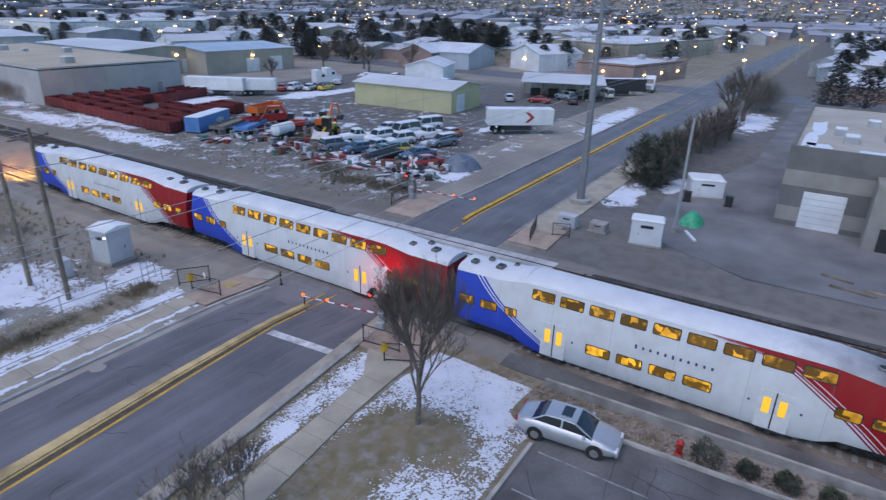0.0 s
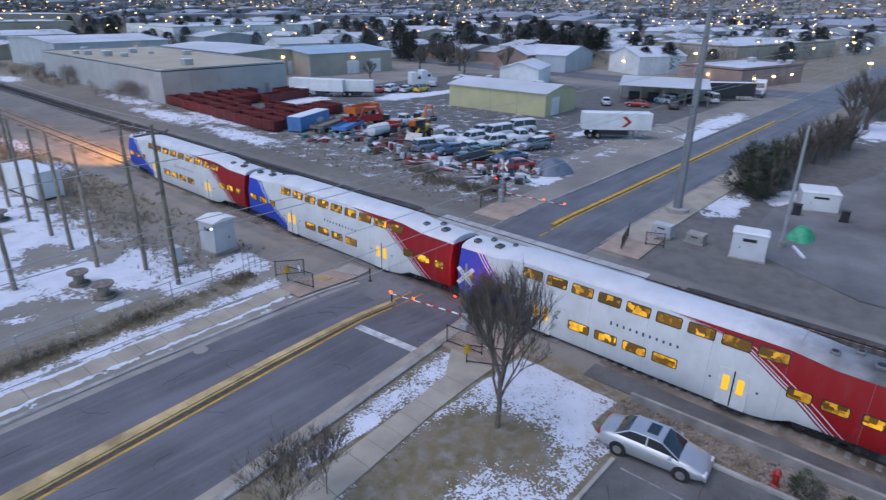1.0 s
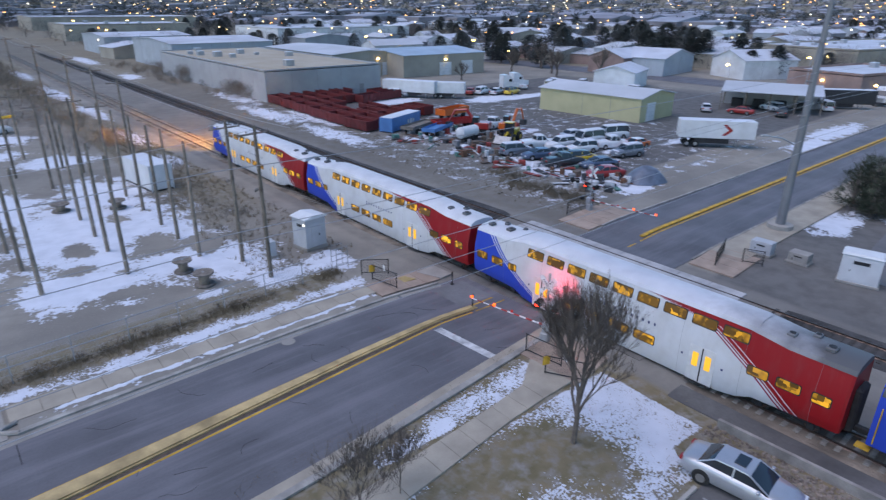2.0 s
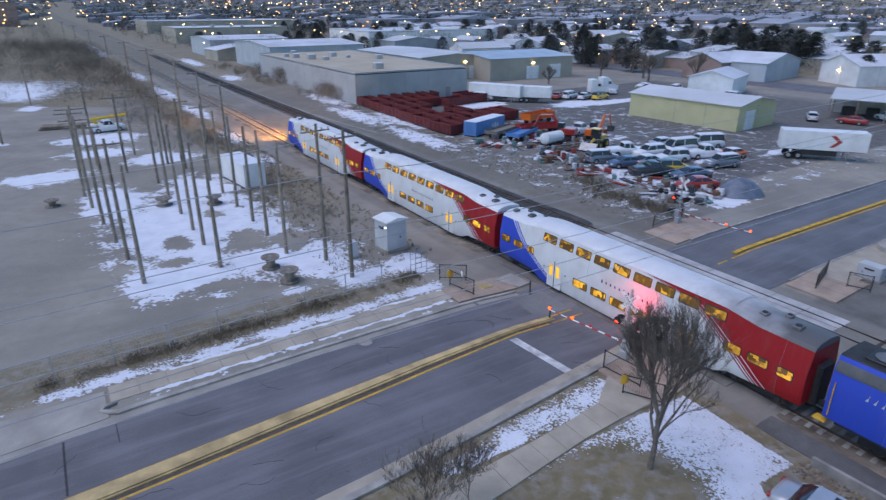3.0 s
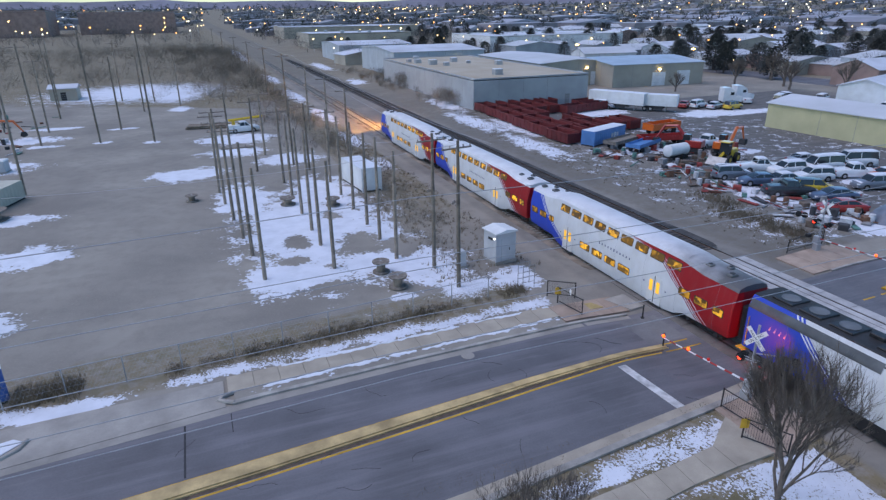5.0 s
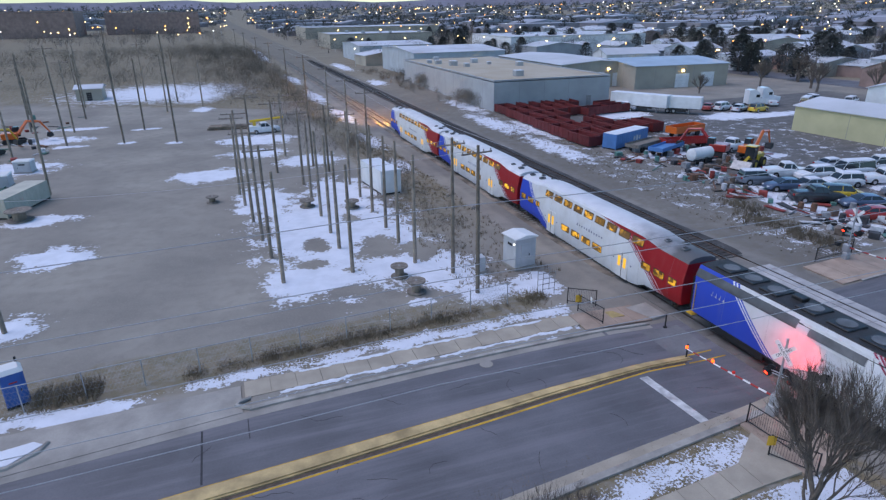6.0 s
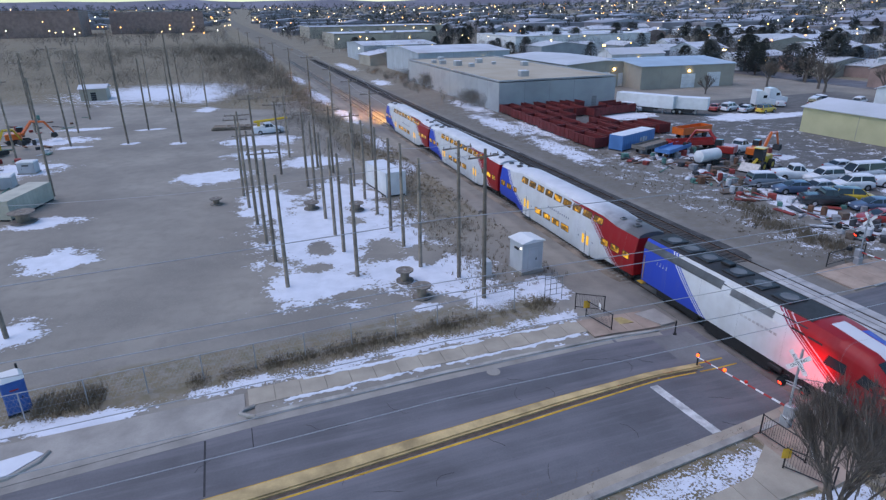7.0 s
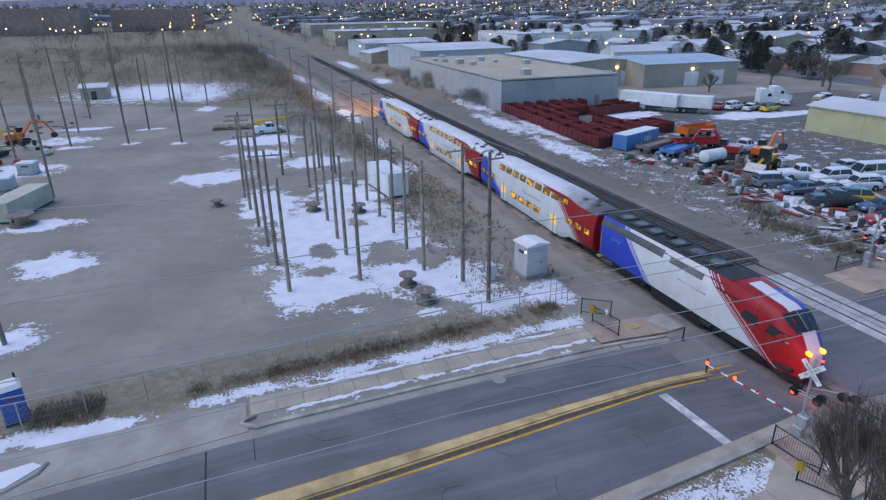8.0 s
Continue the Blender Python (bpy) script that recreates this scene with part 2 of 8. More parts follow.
# ---- mesh helpers ----
class G:
    """Collects vertices and faces of one mesh."""

    def __init__(self):
        self.v, self.f = [], []

    def add(self, vs, fs):
        k = len(self.v)
        self.v += [tuple(p) for p in vs]
        self.f += [tuple(i + k for i in f) for f in fs]
        return self

    def box(self, c, s, rz=0.0, taper=1.0, ch=0.0):
        """A box at c (centre) of size s; taper shrinks its top; ch cuts its upright and top edges."""
        hx, hy, hz = s[0] / 2, s[1] / 2, s[2] / 2
        if ch > 0:
            ch = min(ch, hx * 0.9, hy * 0.9, hz * 0.9)
            ring = [(-hx + ch, -hy), (hx - ch, -hy), (hx, -hy + ch), (hx, hy - ch), (hx - ch, hy), (-hx + ch, hy), (-hx, hy - ch), (-hx, -hy + ch)]
            lev = [(-hz, 1.0, 1.0), (hz - ch, taper, taper), (hz, taper * (1 - ch / hx), taper * (1 - ch / hy))]
        else:
            ring = [(-hx, -hy), (hx, -hy), (hx, hy), (-hx, hy)]
            lev = [(-hz, 1.0, 1.0), (hz, taper, taper)]
        ca, sa = math.cos(radians(rz)), math.sin(radians(rz))
        vs, n = [], len(ring)
        for z, kx, ky in lev:
            for x, y in ring:
                x, y = x * kx, y * ky
                vs.append((c[0] + x * ca - y * sa, c[1] + x * sa + y * ca, c[2] + z))
        fs = [tuple(reversed(range(n))), tuple(range(n * (len(lev) - 1), n * len(lev)))]
        for k in range(len(lev) - 1):
            fs += [(k * n + i, k * n + (i + 1) % n, (k + 1) * n + (i + 1) % n, (k + 1) * n + i) for i in range(n)]
        return self.add(vs, fs)

    def tube(self, pts, r, n=8, cap=True):
        """A round bar through pts; r is one radius or one a point."""
        pts = [Vector(p) for p in pts]
        rs = [r] * len(pts) if isinstance(r, (int, float)) else r
        vs = []
        for i, p in enumerate(pts):
            d = (pts[min(i + 1, len(pts) - 1)] - pts[max(i - 1, 0)]).normalized()
            a = d.cross(Vector((0, 0, 1)) if abs(d.z) < 0.9 else Vector((1, 0, 0))).normalized()
            b = d.cross(a)
            for k in range(n):
                w = 2 * math.pi * k / n
                vs.append(p + (a * math.cos(w) + b * math.sin(w)) * rs[i])
        fs = [(i * n + k, i * n + (k + 1) % n, (i + 1) * n + (k + 1) % n, (i + 1) * n + k) for i in range(len(pts) - 1) for k in range(n)]
        if cap:
            fs += [tuple(reversed(range(n))), tuple(range(n * (len(pts) - 1), n * len(pts)))]
        return self.add(vs, fs)

    def loft(self, rings, cap=True, closed=True):
        n = len(rings[0])
        vs = [p for r in rings for p in r]
        m = n if closed else n - 1
        fs = [(i * n + k, i * n + (k + 1) % n, (i + 1) * n + (k + 1) % n, (i + 1) * n + k) for i in range(len(rings) - 1) for k in range(m)]
        if cap:
            fs += [tuple(reversed(range(n))), tuple(range(n * (len(rings) - 1), n * len(rings)))]
        return self.add(vs, fs)

    def prism(self, pts, z0, z1):
        """A flat outline (x, y) raised from z0 to z1."""
        return self.loft([[(x, y, z0) for x, y in pts], [(x, y, z1) for x, y in pts]])

    def slab(self, a, b, t, n):
        """Two outlines of 3D points with the same count, joined."""
        return self.loft([a, b])

    def mesh(self, name, material, smooth=0.0):
        me = bpy.data.meshes.new(name)
        me.from_pydata(self.v, [], self.f)
        bm = bmesh.new()
        bm.from_mesh(me)
        if len(bm.faces) < 60000:
            bmesh.ops.recalc_face_normals(bm, faces=bm.faces)
        bm.to_mesh(me)
        bm.free()
        if material:
            me.materials.append(material)
        if smooth:
            me.polygons.foreach_set("use_smooth", [True] * len(me.polygons))
            me.set_sharp_from_angle(angle=radians(smooth))
        return me


def part(name, g, material, parent=None, label="", smooth=0.0, at=None):
    """Links a mesh as ONE object under a thing or part."""
    me = g if isinstance(g, bpy.types.Mesh) else g.mesh(name, material, smooth)
    ob = new(name, me)
    if parent:
        ob.parent = parent
    if at is not None:
        ob.matrix_basis = at
    if label:
        ob["label"] = label
    return ob


def thing(name, label, category, m=None, group="", kind=""):
    ob = new(name)
    ob.empty_display_size = 0.3
    tagged(ob, label, category, group, kind)
    if m is not None:
        ob.matrix_basis = m
    return ob


def piece(name, g, material, label, kind="structure", category="", smooth=0.0, m=None):
    ob = part(name, g, material, None, "", smooth, m)
    return tagged(ob, label, category, "", kind)


def sstep(a, b, x):
    t = min(1.0, max(0.0, (x - a) / (b - a)))
    return t * t * (3 - 2 * t)


def hz(x, y):
    """Height of the ground: the rail bed lies a little lower, least so at the crossing."""
    s = sstep(-9, -3.2, x) * (1 - sstep(13.5, 19, x))
    c = sstep(11, 15, abs(y + 12.5))
    far = math.hypot(x, y)
    hill = 0.0
    if far > 1200:
        az = math.degrees(math.atan2(x, y))
        hill = (far - 1200) * (0.012 + 0.012 * sstep(20, 60, az))
    return -s * (0.26 + 0.14 * c) * (1 - sstep(200, 400, far)) + hill


# the road's lines west of the rails: each line's y at the stations, by its offset at the crossing
STATIONS = (-60, -42, -30, -21, -14.5, -8, -2.3, 6)
ROAD_LINES = (
    (-17.05, (-21.0, -19.9, -19.15, -18.65, -18.0, -17.35, -16.45, -17.05)),
    (-12.69, (-16.2, -15.0, -14.18, -13.45, -12.85, -12.3, -12.2, -12.69)),
    (-12.12, (-15.9, -14.6, -13.75, -12.9, -12.3, -11.98, -11.85, -12.12)),
    (-11.58, (-14.9, -13.8, -12.95, -12.33, -11.88, -11.6, -11.5, -11.58)),
    (-8.05, (-11.2, -9.45, -8.35, -7.95, -7.8, -7.72, -7.68, -8.05)),
    (-7.55, (-10.7, -8.9, -7.72, -7.4, -7.28, -7.27, -7.25, -7.55)),
    (-7.33, (-10.4, -8.6, -7.4, -7.15, -7.05, -7.05, -7.05, -7.33)),
)


def road_y(x, off):
    """The road runs east over the rails; to the west it bends and widens."""
    walk_line = off + 0.028 * min(x, 0.0)
    if off >= -5.7 or x >= 6:
        return walk_line
    offs = [o for o, ys in ROAD_LINES] + [-5.7]
    vals = [float(np.interp(x, STATIONS, ys)) for o, ys in ROAD_LINES] + [-5.7 + 0.028 * min(x, 0.0)]
    if off < offs[0]:
        return vals[0] + off - offs[0]
    return float(np.interp(off, offs, vals))


def rail_x(y):
    return 0.0 if y < 320 else ((y - 320) / 1500.0) ** 2 * 42


RAIL_Z = -0.22


# ---- ground: one sheet to the horizon ----
def fb(x, y, s, o=0.0):
    return noise.fractal(Vector((x * s + o, y * s - o, o)), 1.0, 2.0, 4)


def blob(x, y, cx, cy, rx, ry):
    return 1.0 - math.hypot((x - cx) / rx, (y - cy) / ry)


SNOW_BLOBS = [(-21, 20, 9.5, 17), (-25, 9, 5.0, 5.5), (-18, 9.5, 6, 5), (-14.5, 7, 4.5, 5), (-27, 33, 4, 9), (-18, 33, 5, 9), (-17.8, 1.6, 1.6, 0.7), (-13, 1.5, 3.0, 2.5),
              (-25, 71, 8, 6), (-26, 60, 6, 4), (-33, 48, 6, 4.5), (-19, 52, 6, 5), (-50, 34.5, 4.5, 2.6), (-46.5, 22, 4, 3.5), (-48, 7.5, 5, 3), (-46, 77, 2, 1.2), (-38, 74, 2, 1.3), (-55, 77, 3.5, 1.5),
              (-46, 150, 26, 24), (-44, 90, 3, 1.2), (-58, 84, 7, 4), (-56, 95, 6, 2), (-34, 112, 3, 5), (-60, 62, 9, 6), (-36, 136, 8, 14), (-8.3, 1.5, 2.4, 3.2),
              (-40, -4.7, 4.6, 0.9), (-44.5, -4.4, 4, 1.2), (24, 60, 4, 14), (18.5, 45, 2.6, 13), (19, 70, 3.2, 16), (22, 92, 3, 14), (46, 68, 8, 6), (50, 75, 6, 3), (66, 58, 10, 5), (31, 35, 9, 2.0),
              (60, 8, 8, 2), (34, -21.5, 5.5, 2.6), (41, -25.5, 5, 1.6), (70, -6, 8, 3), (85, -4.5, 14, 3), (95, -27, 14, 4), (28, 9, 3, 12), (30, -1.5, 5, 3), (43, 29, 6, 3), (45, 10, 5, 3), (40, 44, 9, 2),
              (-7, 62, 2.0, 9), (-6.2, 92, 2.2, 12), (-7.5, 44, 2.2, 5), (-7, 125, 2.4, 18), (-7, 170, 2.5, 16), (100, 45, 14, 5), (75, 56, 12, 3), (-8, 300, 3, 60), (17, 210, 3, 22), (16, 150, 3, 10)]


def snow_cover(x, y):
    s = max(blob(x, y, *b) for b in SNOW_BLOBS) * 0.9
    for b in ((-18.6, 14.0, 2.8, 5.0), (-23.5, 16.5, 2.2, 2.6), (-24.5, 11.8, 1.8, 1.4), (-15, 11, 1.6, 3.5), (-19.0, 23, 2.0, 2.4), (-23, 5.6, 1.5, 1.0)):
        s -= 0.95 * max(0.0, blob(x, y, *b))
    if -34.5 < x < -8.4 and -6 < y < 0:
        s = max(s, 0.54 - abs(y - road_y(x, -3.15)) * 0.66)
    # the lawn by the road and the verge
    if -26 < x < -4.6 and -30.4 < y < -22 and not (y < -28.9 and x > -7.5):
        s = max(s, 0.30 - 1.5 * max(0, blob(x, y, -14.5, -24.4, 6.0, 2.3)) - 1.2 * max(0, blob(x, y, -11.0, -26.6, 2.6, 2.4)) + 0.4 * max(0.0, blob(x, y, -6, -26, 5.5, 5.5)))
    if -19 < x < -7.2 and -21.2 < y < -17.9:
        s = max(s, 0.36 - 0.55 * max(0.0, y - road_y(x, -19.0)))
    if 16 < x < 70 and -3 < y < 60:
        s = max(s, 0.03)
    return s


def grass_cover(x, y):
    g = 0.0
    if -26 < x < -3.2 and -36 < y < -17:
        g = 1.0
    if -45 < x < -10 and -3.4 < y - 0.03 * x < 1.4:
        g = 0.8
    if x < -6 and y > 118 - 0.6 * (x + 40) * (x < -20):
        g = 0.9
    if -13 < x < -5.2 and y > 0:
        g = max(g, 0.75 * sstep(6, 30, y))
    if 13.5 < x < 23 and y > -4:
        g = max(g, 0.45)
    if 24 < x < 30 and -3 < y < 45:
        g = max(g, 0.4)
    if math.hypot(x, y) > 170:
        g = max(g, 0.7)
    return g


def pave_cover(x, y):
    if x > 28 and 2 < y < 78 and x < 110:
        return 0.9
    if x > 13.5 and y < -20:
        return 0.75
    if -8.9 < x < -3 and y < -22:
        return 0.0
    if 13.9 < x <= 28 and y > -4:
        return 0.5 * (1 - sstep(90, 160, y))
    if -3.4 < x < 14:
        return 0.35
    return 0.0


def spread(lo, hi, step, far, grow=1.22):
    a = list(np.arange(lo, hi + step / 2, step))
    d, x = step, hi
    up, dn = [], []
    while x < far:
        d *= grow
        x += d
        up.append(x)
    d, x = step, lo
    while x > -far:
        d *= grow
        x -= d
        dn.append(x)
    return list(reversed(dn)) + a + up


def build_ground():
    xs, ys = spread(-64, 72, 0.55, 4800), spread(-46, 112, 0.55, 4800)
    nx, ny = len(xs), len(ys)
    vs = [(x, y, hz(x, y) - 0.03 + (0.05 * fb(x, y, 0.25) if x < -9 and y > -2 else 0.0)) for y in ys for x in xs]
    fs = [(j * nx + i, j * nx + i + 1, (j + 1) * nx + i + 1, (j + 1) * nx + i) for j in range(ny - 1) for i in range(nx - 1)]
    me = bpy.data.meshes.new("ground")
    me.from_pydata(vs, [], fs)
    for nm, fn in (("snow", snow_cover), ("grass", grass_cover), ("pave", pave_cover)):
        at = me.attributes.new(nm, "FLOAT", "POINT")
        at.data.foreach_set("value", [fn(p[0], p[1]) for p in vs])
    me.materials.append(ground_mat())
    return tagged(new("ground", me), "brown winter dirt with patches of old snow", "ground", "", "structure")


def ground_mat():
    m, nodes, links, p = tree_of("ground_dirt")
    nt = m.node_tree
    v = coords(nt, True)

    def attr(n):
        a = nodes.new("ShaderNodeAttribute")
        a.attribute_name = n
        return a.outputs["Fac"]

    broad, mid, fine = noise_of(nt, v, 0.09, 6), noise_of(nt, v, 0.7, 5), noise_of(nt, v, 7.0, 3)
    col = mixc(nt, ramp(nt, broad, 0.35, 0.65), (0.31, 0.29, 0.252), (0.205, 0.192, 0.172))
    col = mixc(nt, mth(nt, "MULTIPLY", ramp(nt, mid, 0.45, 0.7), 0.55), col, (0.20, 0.185, 0.165))
    col = mixc(nt, mth(nt, "MULTIPLY", ramp(nt, fine, 0.5, 0.75), 0.45), col, (0.30, 0.28, 0.255))
    weeds = mixc(nt, ramp(nt, mid, 0.35, 0.65), (0.15, 0.13, 0.075), (0.22, 0.18, 0.115))
    col = mixc(nt, mth(nt, "MULTIPLY", attr("grass"), ramp(nt, noise_of(nt, v, 1.6, 5), 0.30, 0.55)), col, weeds)
    dark = mixc(nt, ramp(nt, mid, 0.4, 0.7), (0.135, 0.133, 0.132), (0.085, 0.084, 0.084))
    col = mixc(nt, attr("pave"), col, dark)
    # snow lies where the cover is high, ragged at its edge
    rag = mth(nt, "ADD", mth(nt, "MULTIPLY", mth(nt, "SUBTRACT", noise_of(nt, v, 0.45, 6, 0.62), 0.5), 1.6), mth(nt, "MULTIPLY", mth(nt, "SUBTRACT", noise_of(nt, v, 3.2, 4, 0.6), 0.5), 0.9))
    rag = mth(nt, "ADD", rag, mth(nt, "MULTIPLY", mth(nt, "MULTIPLY", mth(nt, "SUBTRACT", noise_of(nt, v, 8.0, 3, 0.6), 0.5), 1.9), attr("grass")))
    f = ramp(nt, mth(nt, "ADD", attr("snow"), rag), 0.17, 0.25)
    snow = mixc(nt, ramp(nt, mid, 0.4, 0.7), (0.67, 0.70, 0.77), (0.57, 0.60, 0.66))
    col = mixc(nt, f, col, snow)
    links.new(col, p.inputs["Base Color"])
    p.inputs["Roughness"].default_value = 0.92
    p.inputs["Specular IOR Level"].default_value = 0.2
    bump_of(nt, p, mth(nt, "ADD", mth(nt, "MULTIPLY", fine, 0.6), mth(nt, "MULTIPLY", f, 1.2)), 0.6, 0.06)
    return m


build_ground()


# ---- road, kerbs, walks ----
def ribbon(x0, x1, off0, off1, top, thick=0.12, step=1.5, lift=0.0, slope=road_y):
    """A strip along the road between two offsets that follows the ground."""
    g = G()
    n = max(2, int(abs(x1 - x0) / step) + 1)
    rings = []
    for k in range(n):
        x = x0 + (x1 - x0) * k / (n - 1)
        y0, y1 = slope(x, off0), slope(x, off1)
        z = hz(x, (y0 + y1) / 2) + top + lift
        rings.append([(x, y0, z - thick), (x, y1, z - thick), (x, y1, z), (x, y0, z)])
    return g.loft(rings)


RN, RS = -7.55, -17.05  # road edges at the crossing
piece("road", ribbon(-120, 420, RN, RS, 0.0, step=2.0), M["asphalt"], "worn grey asphalt road crossing the railway")
for a, b, nm in ((-31.0, -4.2, "kerb_north"),):
    piece(nm, ribbon(a, b, RN + 0.22, RN, 0.13), M["kerb"], "pale concrete kerb along the road")
piece("gutter_north", ribbon(-60, -4.2, RN, RN - 0.5, 0.006, 0.02), M["concrete"], "pale concrete gutter along the road")
piece("kerb_south", ribbon(-60, -3.0, RS - 0.6, RS - 0.98, 0.12), M["kerb"], "pale concrete kerb beside the verge")
piece("gutter_south", ribbon(-60, -3.0, RS + 0.04, RS - 0.6, 0.012, 0.03), M["walk_tan"], "pale concrete gutter beside the verge")
piece("kerb_north_east", ribbon(16, 110, RN + 0.2, RN, 0.13), M["kerb"], "concrete kerb beside the storage yard")
piece("kerb_south_east", ribbon(15, 110, RS, RS - 0.2, 0.13), M["kerb"], "concrete kerb beside the walk")
piece("pavement_east", ribbon(17, 70, RS - 0.2, RS - 3.2, 0.10), M["walk_tan"], "wide concrete walk along the road")
piece("driveway_apron", ribbon(-60, -31.4, RN + 0.02, RN + 3.3, 0.02), M["concrete"], "concrete driveway apron at the yard entrance")
piece("cross_street", G().prism([(128, -140), (142, -140), (142, 200), (128, 200)], -0.1, 0.03), M["asphalt"], "side street of worn asphalt")


def walk_slabs(name, x0, x1, off0, off1, mt, label, n):
    top = tagged(new(name), label, "pavement", "", "structure")
    w = (x1 - x0) / n
    for k in range(n):
        part("slab", ribbon(x0 + k * w + 0.012, x0 + (k + 1) * w - 0.012, off0, off1, 0.10), mt, top)
    return top


walk_slabs("pavement_north", -31.2, -9.0, -5.7, -4.05, M["walk_tan"], "pale concrete walk with old snow beside it", 15)
walk_slabs("pavement_pad_north", -9.0, -3.6, -6.9, -4.2, M["pink_concrete"], "reddish concrete landing at the railway crossing", 4)
walk_slabs("pavement_pad_south", -6.95, -3.0, -18.06, -22.2, M["pink_concrete"], "reddish concrete landing at the railway crossing", 3)
walk_slabs("pavement_pad_east", 14.2, 19.0, -17.3, -21.0, M["pink_concrete"], "reddish concrete landing beside the tracks", 3)
walk_slabs("pavement_pad_far", 14.2, 21.0, -7.3, -3.6, M["pink_concrete"], "reddish concrete landing beside the far gate", 4)


part("tactile_strip", G().prism([(-6.6, -4.75), (-5.6, -4.85), (-5.2, -5.75), (-6.3, -5.75)], -0.1, -0.02), M["yellow_dull"], bpy.data.objects["pavement_pad_north"], "dull yellow warning strip")
part("slab_pale", G().prism([(-4.3, -4.6), (-2.4, -4.4), (-2.3, -6.6), (-3.5, -6.7)], -0.3, -0.12), M["concrete"], bpy.data.objects["pavement_pad_north"], "pale grey slab beside the rail")


def south_walk():
    top = tagged(new("pavement_south"), "pale concrete walk between verge and lawn", "pavement", "", "structure")
    part("slab", G().prism([(-6.97, -18.95), (-9.3, -20.48), (-9.3, -22.05), (-6.97, -22.0)], -0.06, 0.065), M["walk_tan"], top)
    pts = [(-9.32, -20.5, -22.05), (-12, -20.8, -22.2), (-14.5, -21.0, -22.5), (-17, -21.15, -22.8), (-21, -21.5, -23.2), (-27, -22.0, -23.8), (-34, -22.6, -24.6)]
    for (xa, a0, a1), (xb, b0, b1) in zip(pts, pts[1:]):
        n = 2
        for k in range(n):
            u, w = k / n, (k + 1) / n
            q = [(xa + (xb - xa) * s, a0 + (b0 - a0) * s, a1 + (b1 - a1) * s) for s in (u + 0.004, w - 0.004)]
            part("slab", G().prism([(q[0][0], q[0][1]), (q[0][0], q[0][2]), (q[1][0], q[1][2]), (q[1][0], q[1][1])], -0.06, 0.07), M["walk_tan"], top)


south_walk()
# planted island between kerb and walk
piece("verge_island", ribbon(-30.9, -9.2, -5.72, RN + 0.24, 0.07), None, "bare dirt strip between kerb and walk").data.materials.append(bpy.data.materials["ground_dirt"])
g = G()
g.tube([(-30.9, road_y(-30.9, RN + 0.1), 0.05), (-31.4, road_y(-31, RN + 0.45), 0.05), (-31.7, road_y(-31, RN + 0.9), 0.05), (-31.5, road_y(-31, RN + 1.4), 0.05), (-30.9, road_y(-31, RN + 1.75), 0.05)], 0.13, 8)
piece("kerb_island", g, M["kerb"], "rounded concrete kerb end of the verge", smooth=40)



def ragged_snow(x0, x1, off, half, z, seed, label="ragged strip of old snow beside the walk"):
    """A thin strip of snow whose edges wander and break off."""
    g = G()
    x = x0
    rows = []
    while x < x1:
        w = half * (0.55 + 0.9 * fb(x, seed, 0.55) + 0.5 * fb(x, seed, 2.2, 3))
        w2 = half * (0.55 + 0.9 * fb(x, seed + 9, 0.55) + 0.5 * fb(x, seed + 9, 2.2, 3))
        if w + w2 > 0.08:
            y = road_y(x, off)
            rows.append([(x, y - w, z), (x, y - w * 0.7, z + 0.03), (x, y + w2 * 0.7, z + 0.03), (x, y + w2, z)])
        else:
            if len(rows) > 2:
                g.loft(rows, cap=False, closed=False)
            rows = []
        x += 0.12
    if len(rows) > 2:
        g.loft(rows, cap=False, closed=False)
    piece("snow_strip", g, M["snow"], label, "structure", "snow", 50)


ragged_snow(-30.6, -9.6, -5.95, 0.30, 0.072, 4.0)
ragged_snow(-28, -9.0, -4.15, 0.22, 0.102, 14.0)
g = G().prism([(-46, -8.3), (-42.4, -8.15), (-41.1, -7.0), (-41.6, -6.6), (-43.2, -6.9), (-46, -6.7)], -0.02, 0.06)
piece("snow_patch", g, M["snow"], "patch of old snow on the driveway", "structure", "snow")
g = G().tube([(-46, -8.55, 0.03), (-42.4, -8.4, 0.03), (-41.2, -7.6, 0.03), (-40.9, -6.9, 0.03)], 0.13, 8)
piece("kerb_driveway", g, M["kerb"], "dark concrete kerb round the driveway snow", smooth=40)

# median: low tan kerb between double yellow lines
med = thing("median_kerb", "low tan concrete median kerb with worn yellow edges", "kerb", None, "", "structure")
part("kerb_body", ribbon(-60, -4.7, -11.58, -12.12, 0.14), M["tan_paint"], med)
part("kerb_flank", ribbon(-60, -4.6, -12.12, -12.26, 0.07), M["tan_paint"], med)
part("kerb_body", ribbon(16.3, 92, -11.35, -11.75, 0.14), M["yellow_paint"], med)
lines = thing("road_lines", "worn yellow and white painted road lines", "road marking", None, "", "structure")
part("yellow_line", ribbon(-60, -2.6, -11.42, -11.54, 0.006, 0.008), M["yellow_paint"], lines)
part("yellow_line", ribbon(-60, -2.2, -12.62, -12.76, 0.006, 0.008), M["yellow_paint"], lines)
part("tar_strip", ribbon(-60, -4.6, -12.28, -12.55, 0.005, 0.008), M["tar"], lines)
part("yellow_line", ribbon(13.5, 120, -11.9, -12.05, 0.006, 0.008), M["yellow_paint"], lines)
part("stop_bar", G().prism([(-9.15, -12.75), (-8.6, -12.75), (-8.2, -17.35), (-8.75, -17.35)], -0.02, 0.008), M["white_paint"], lines)


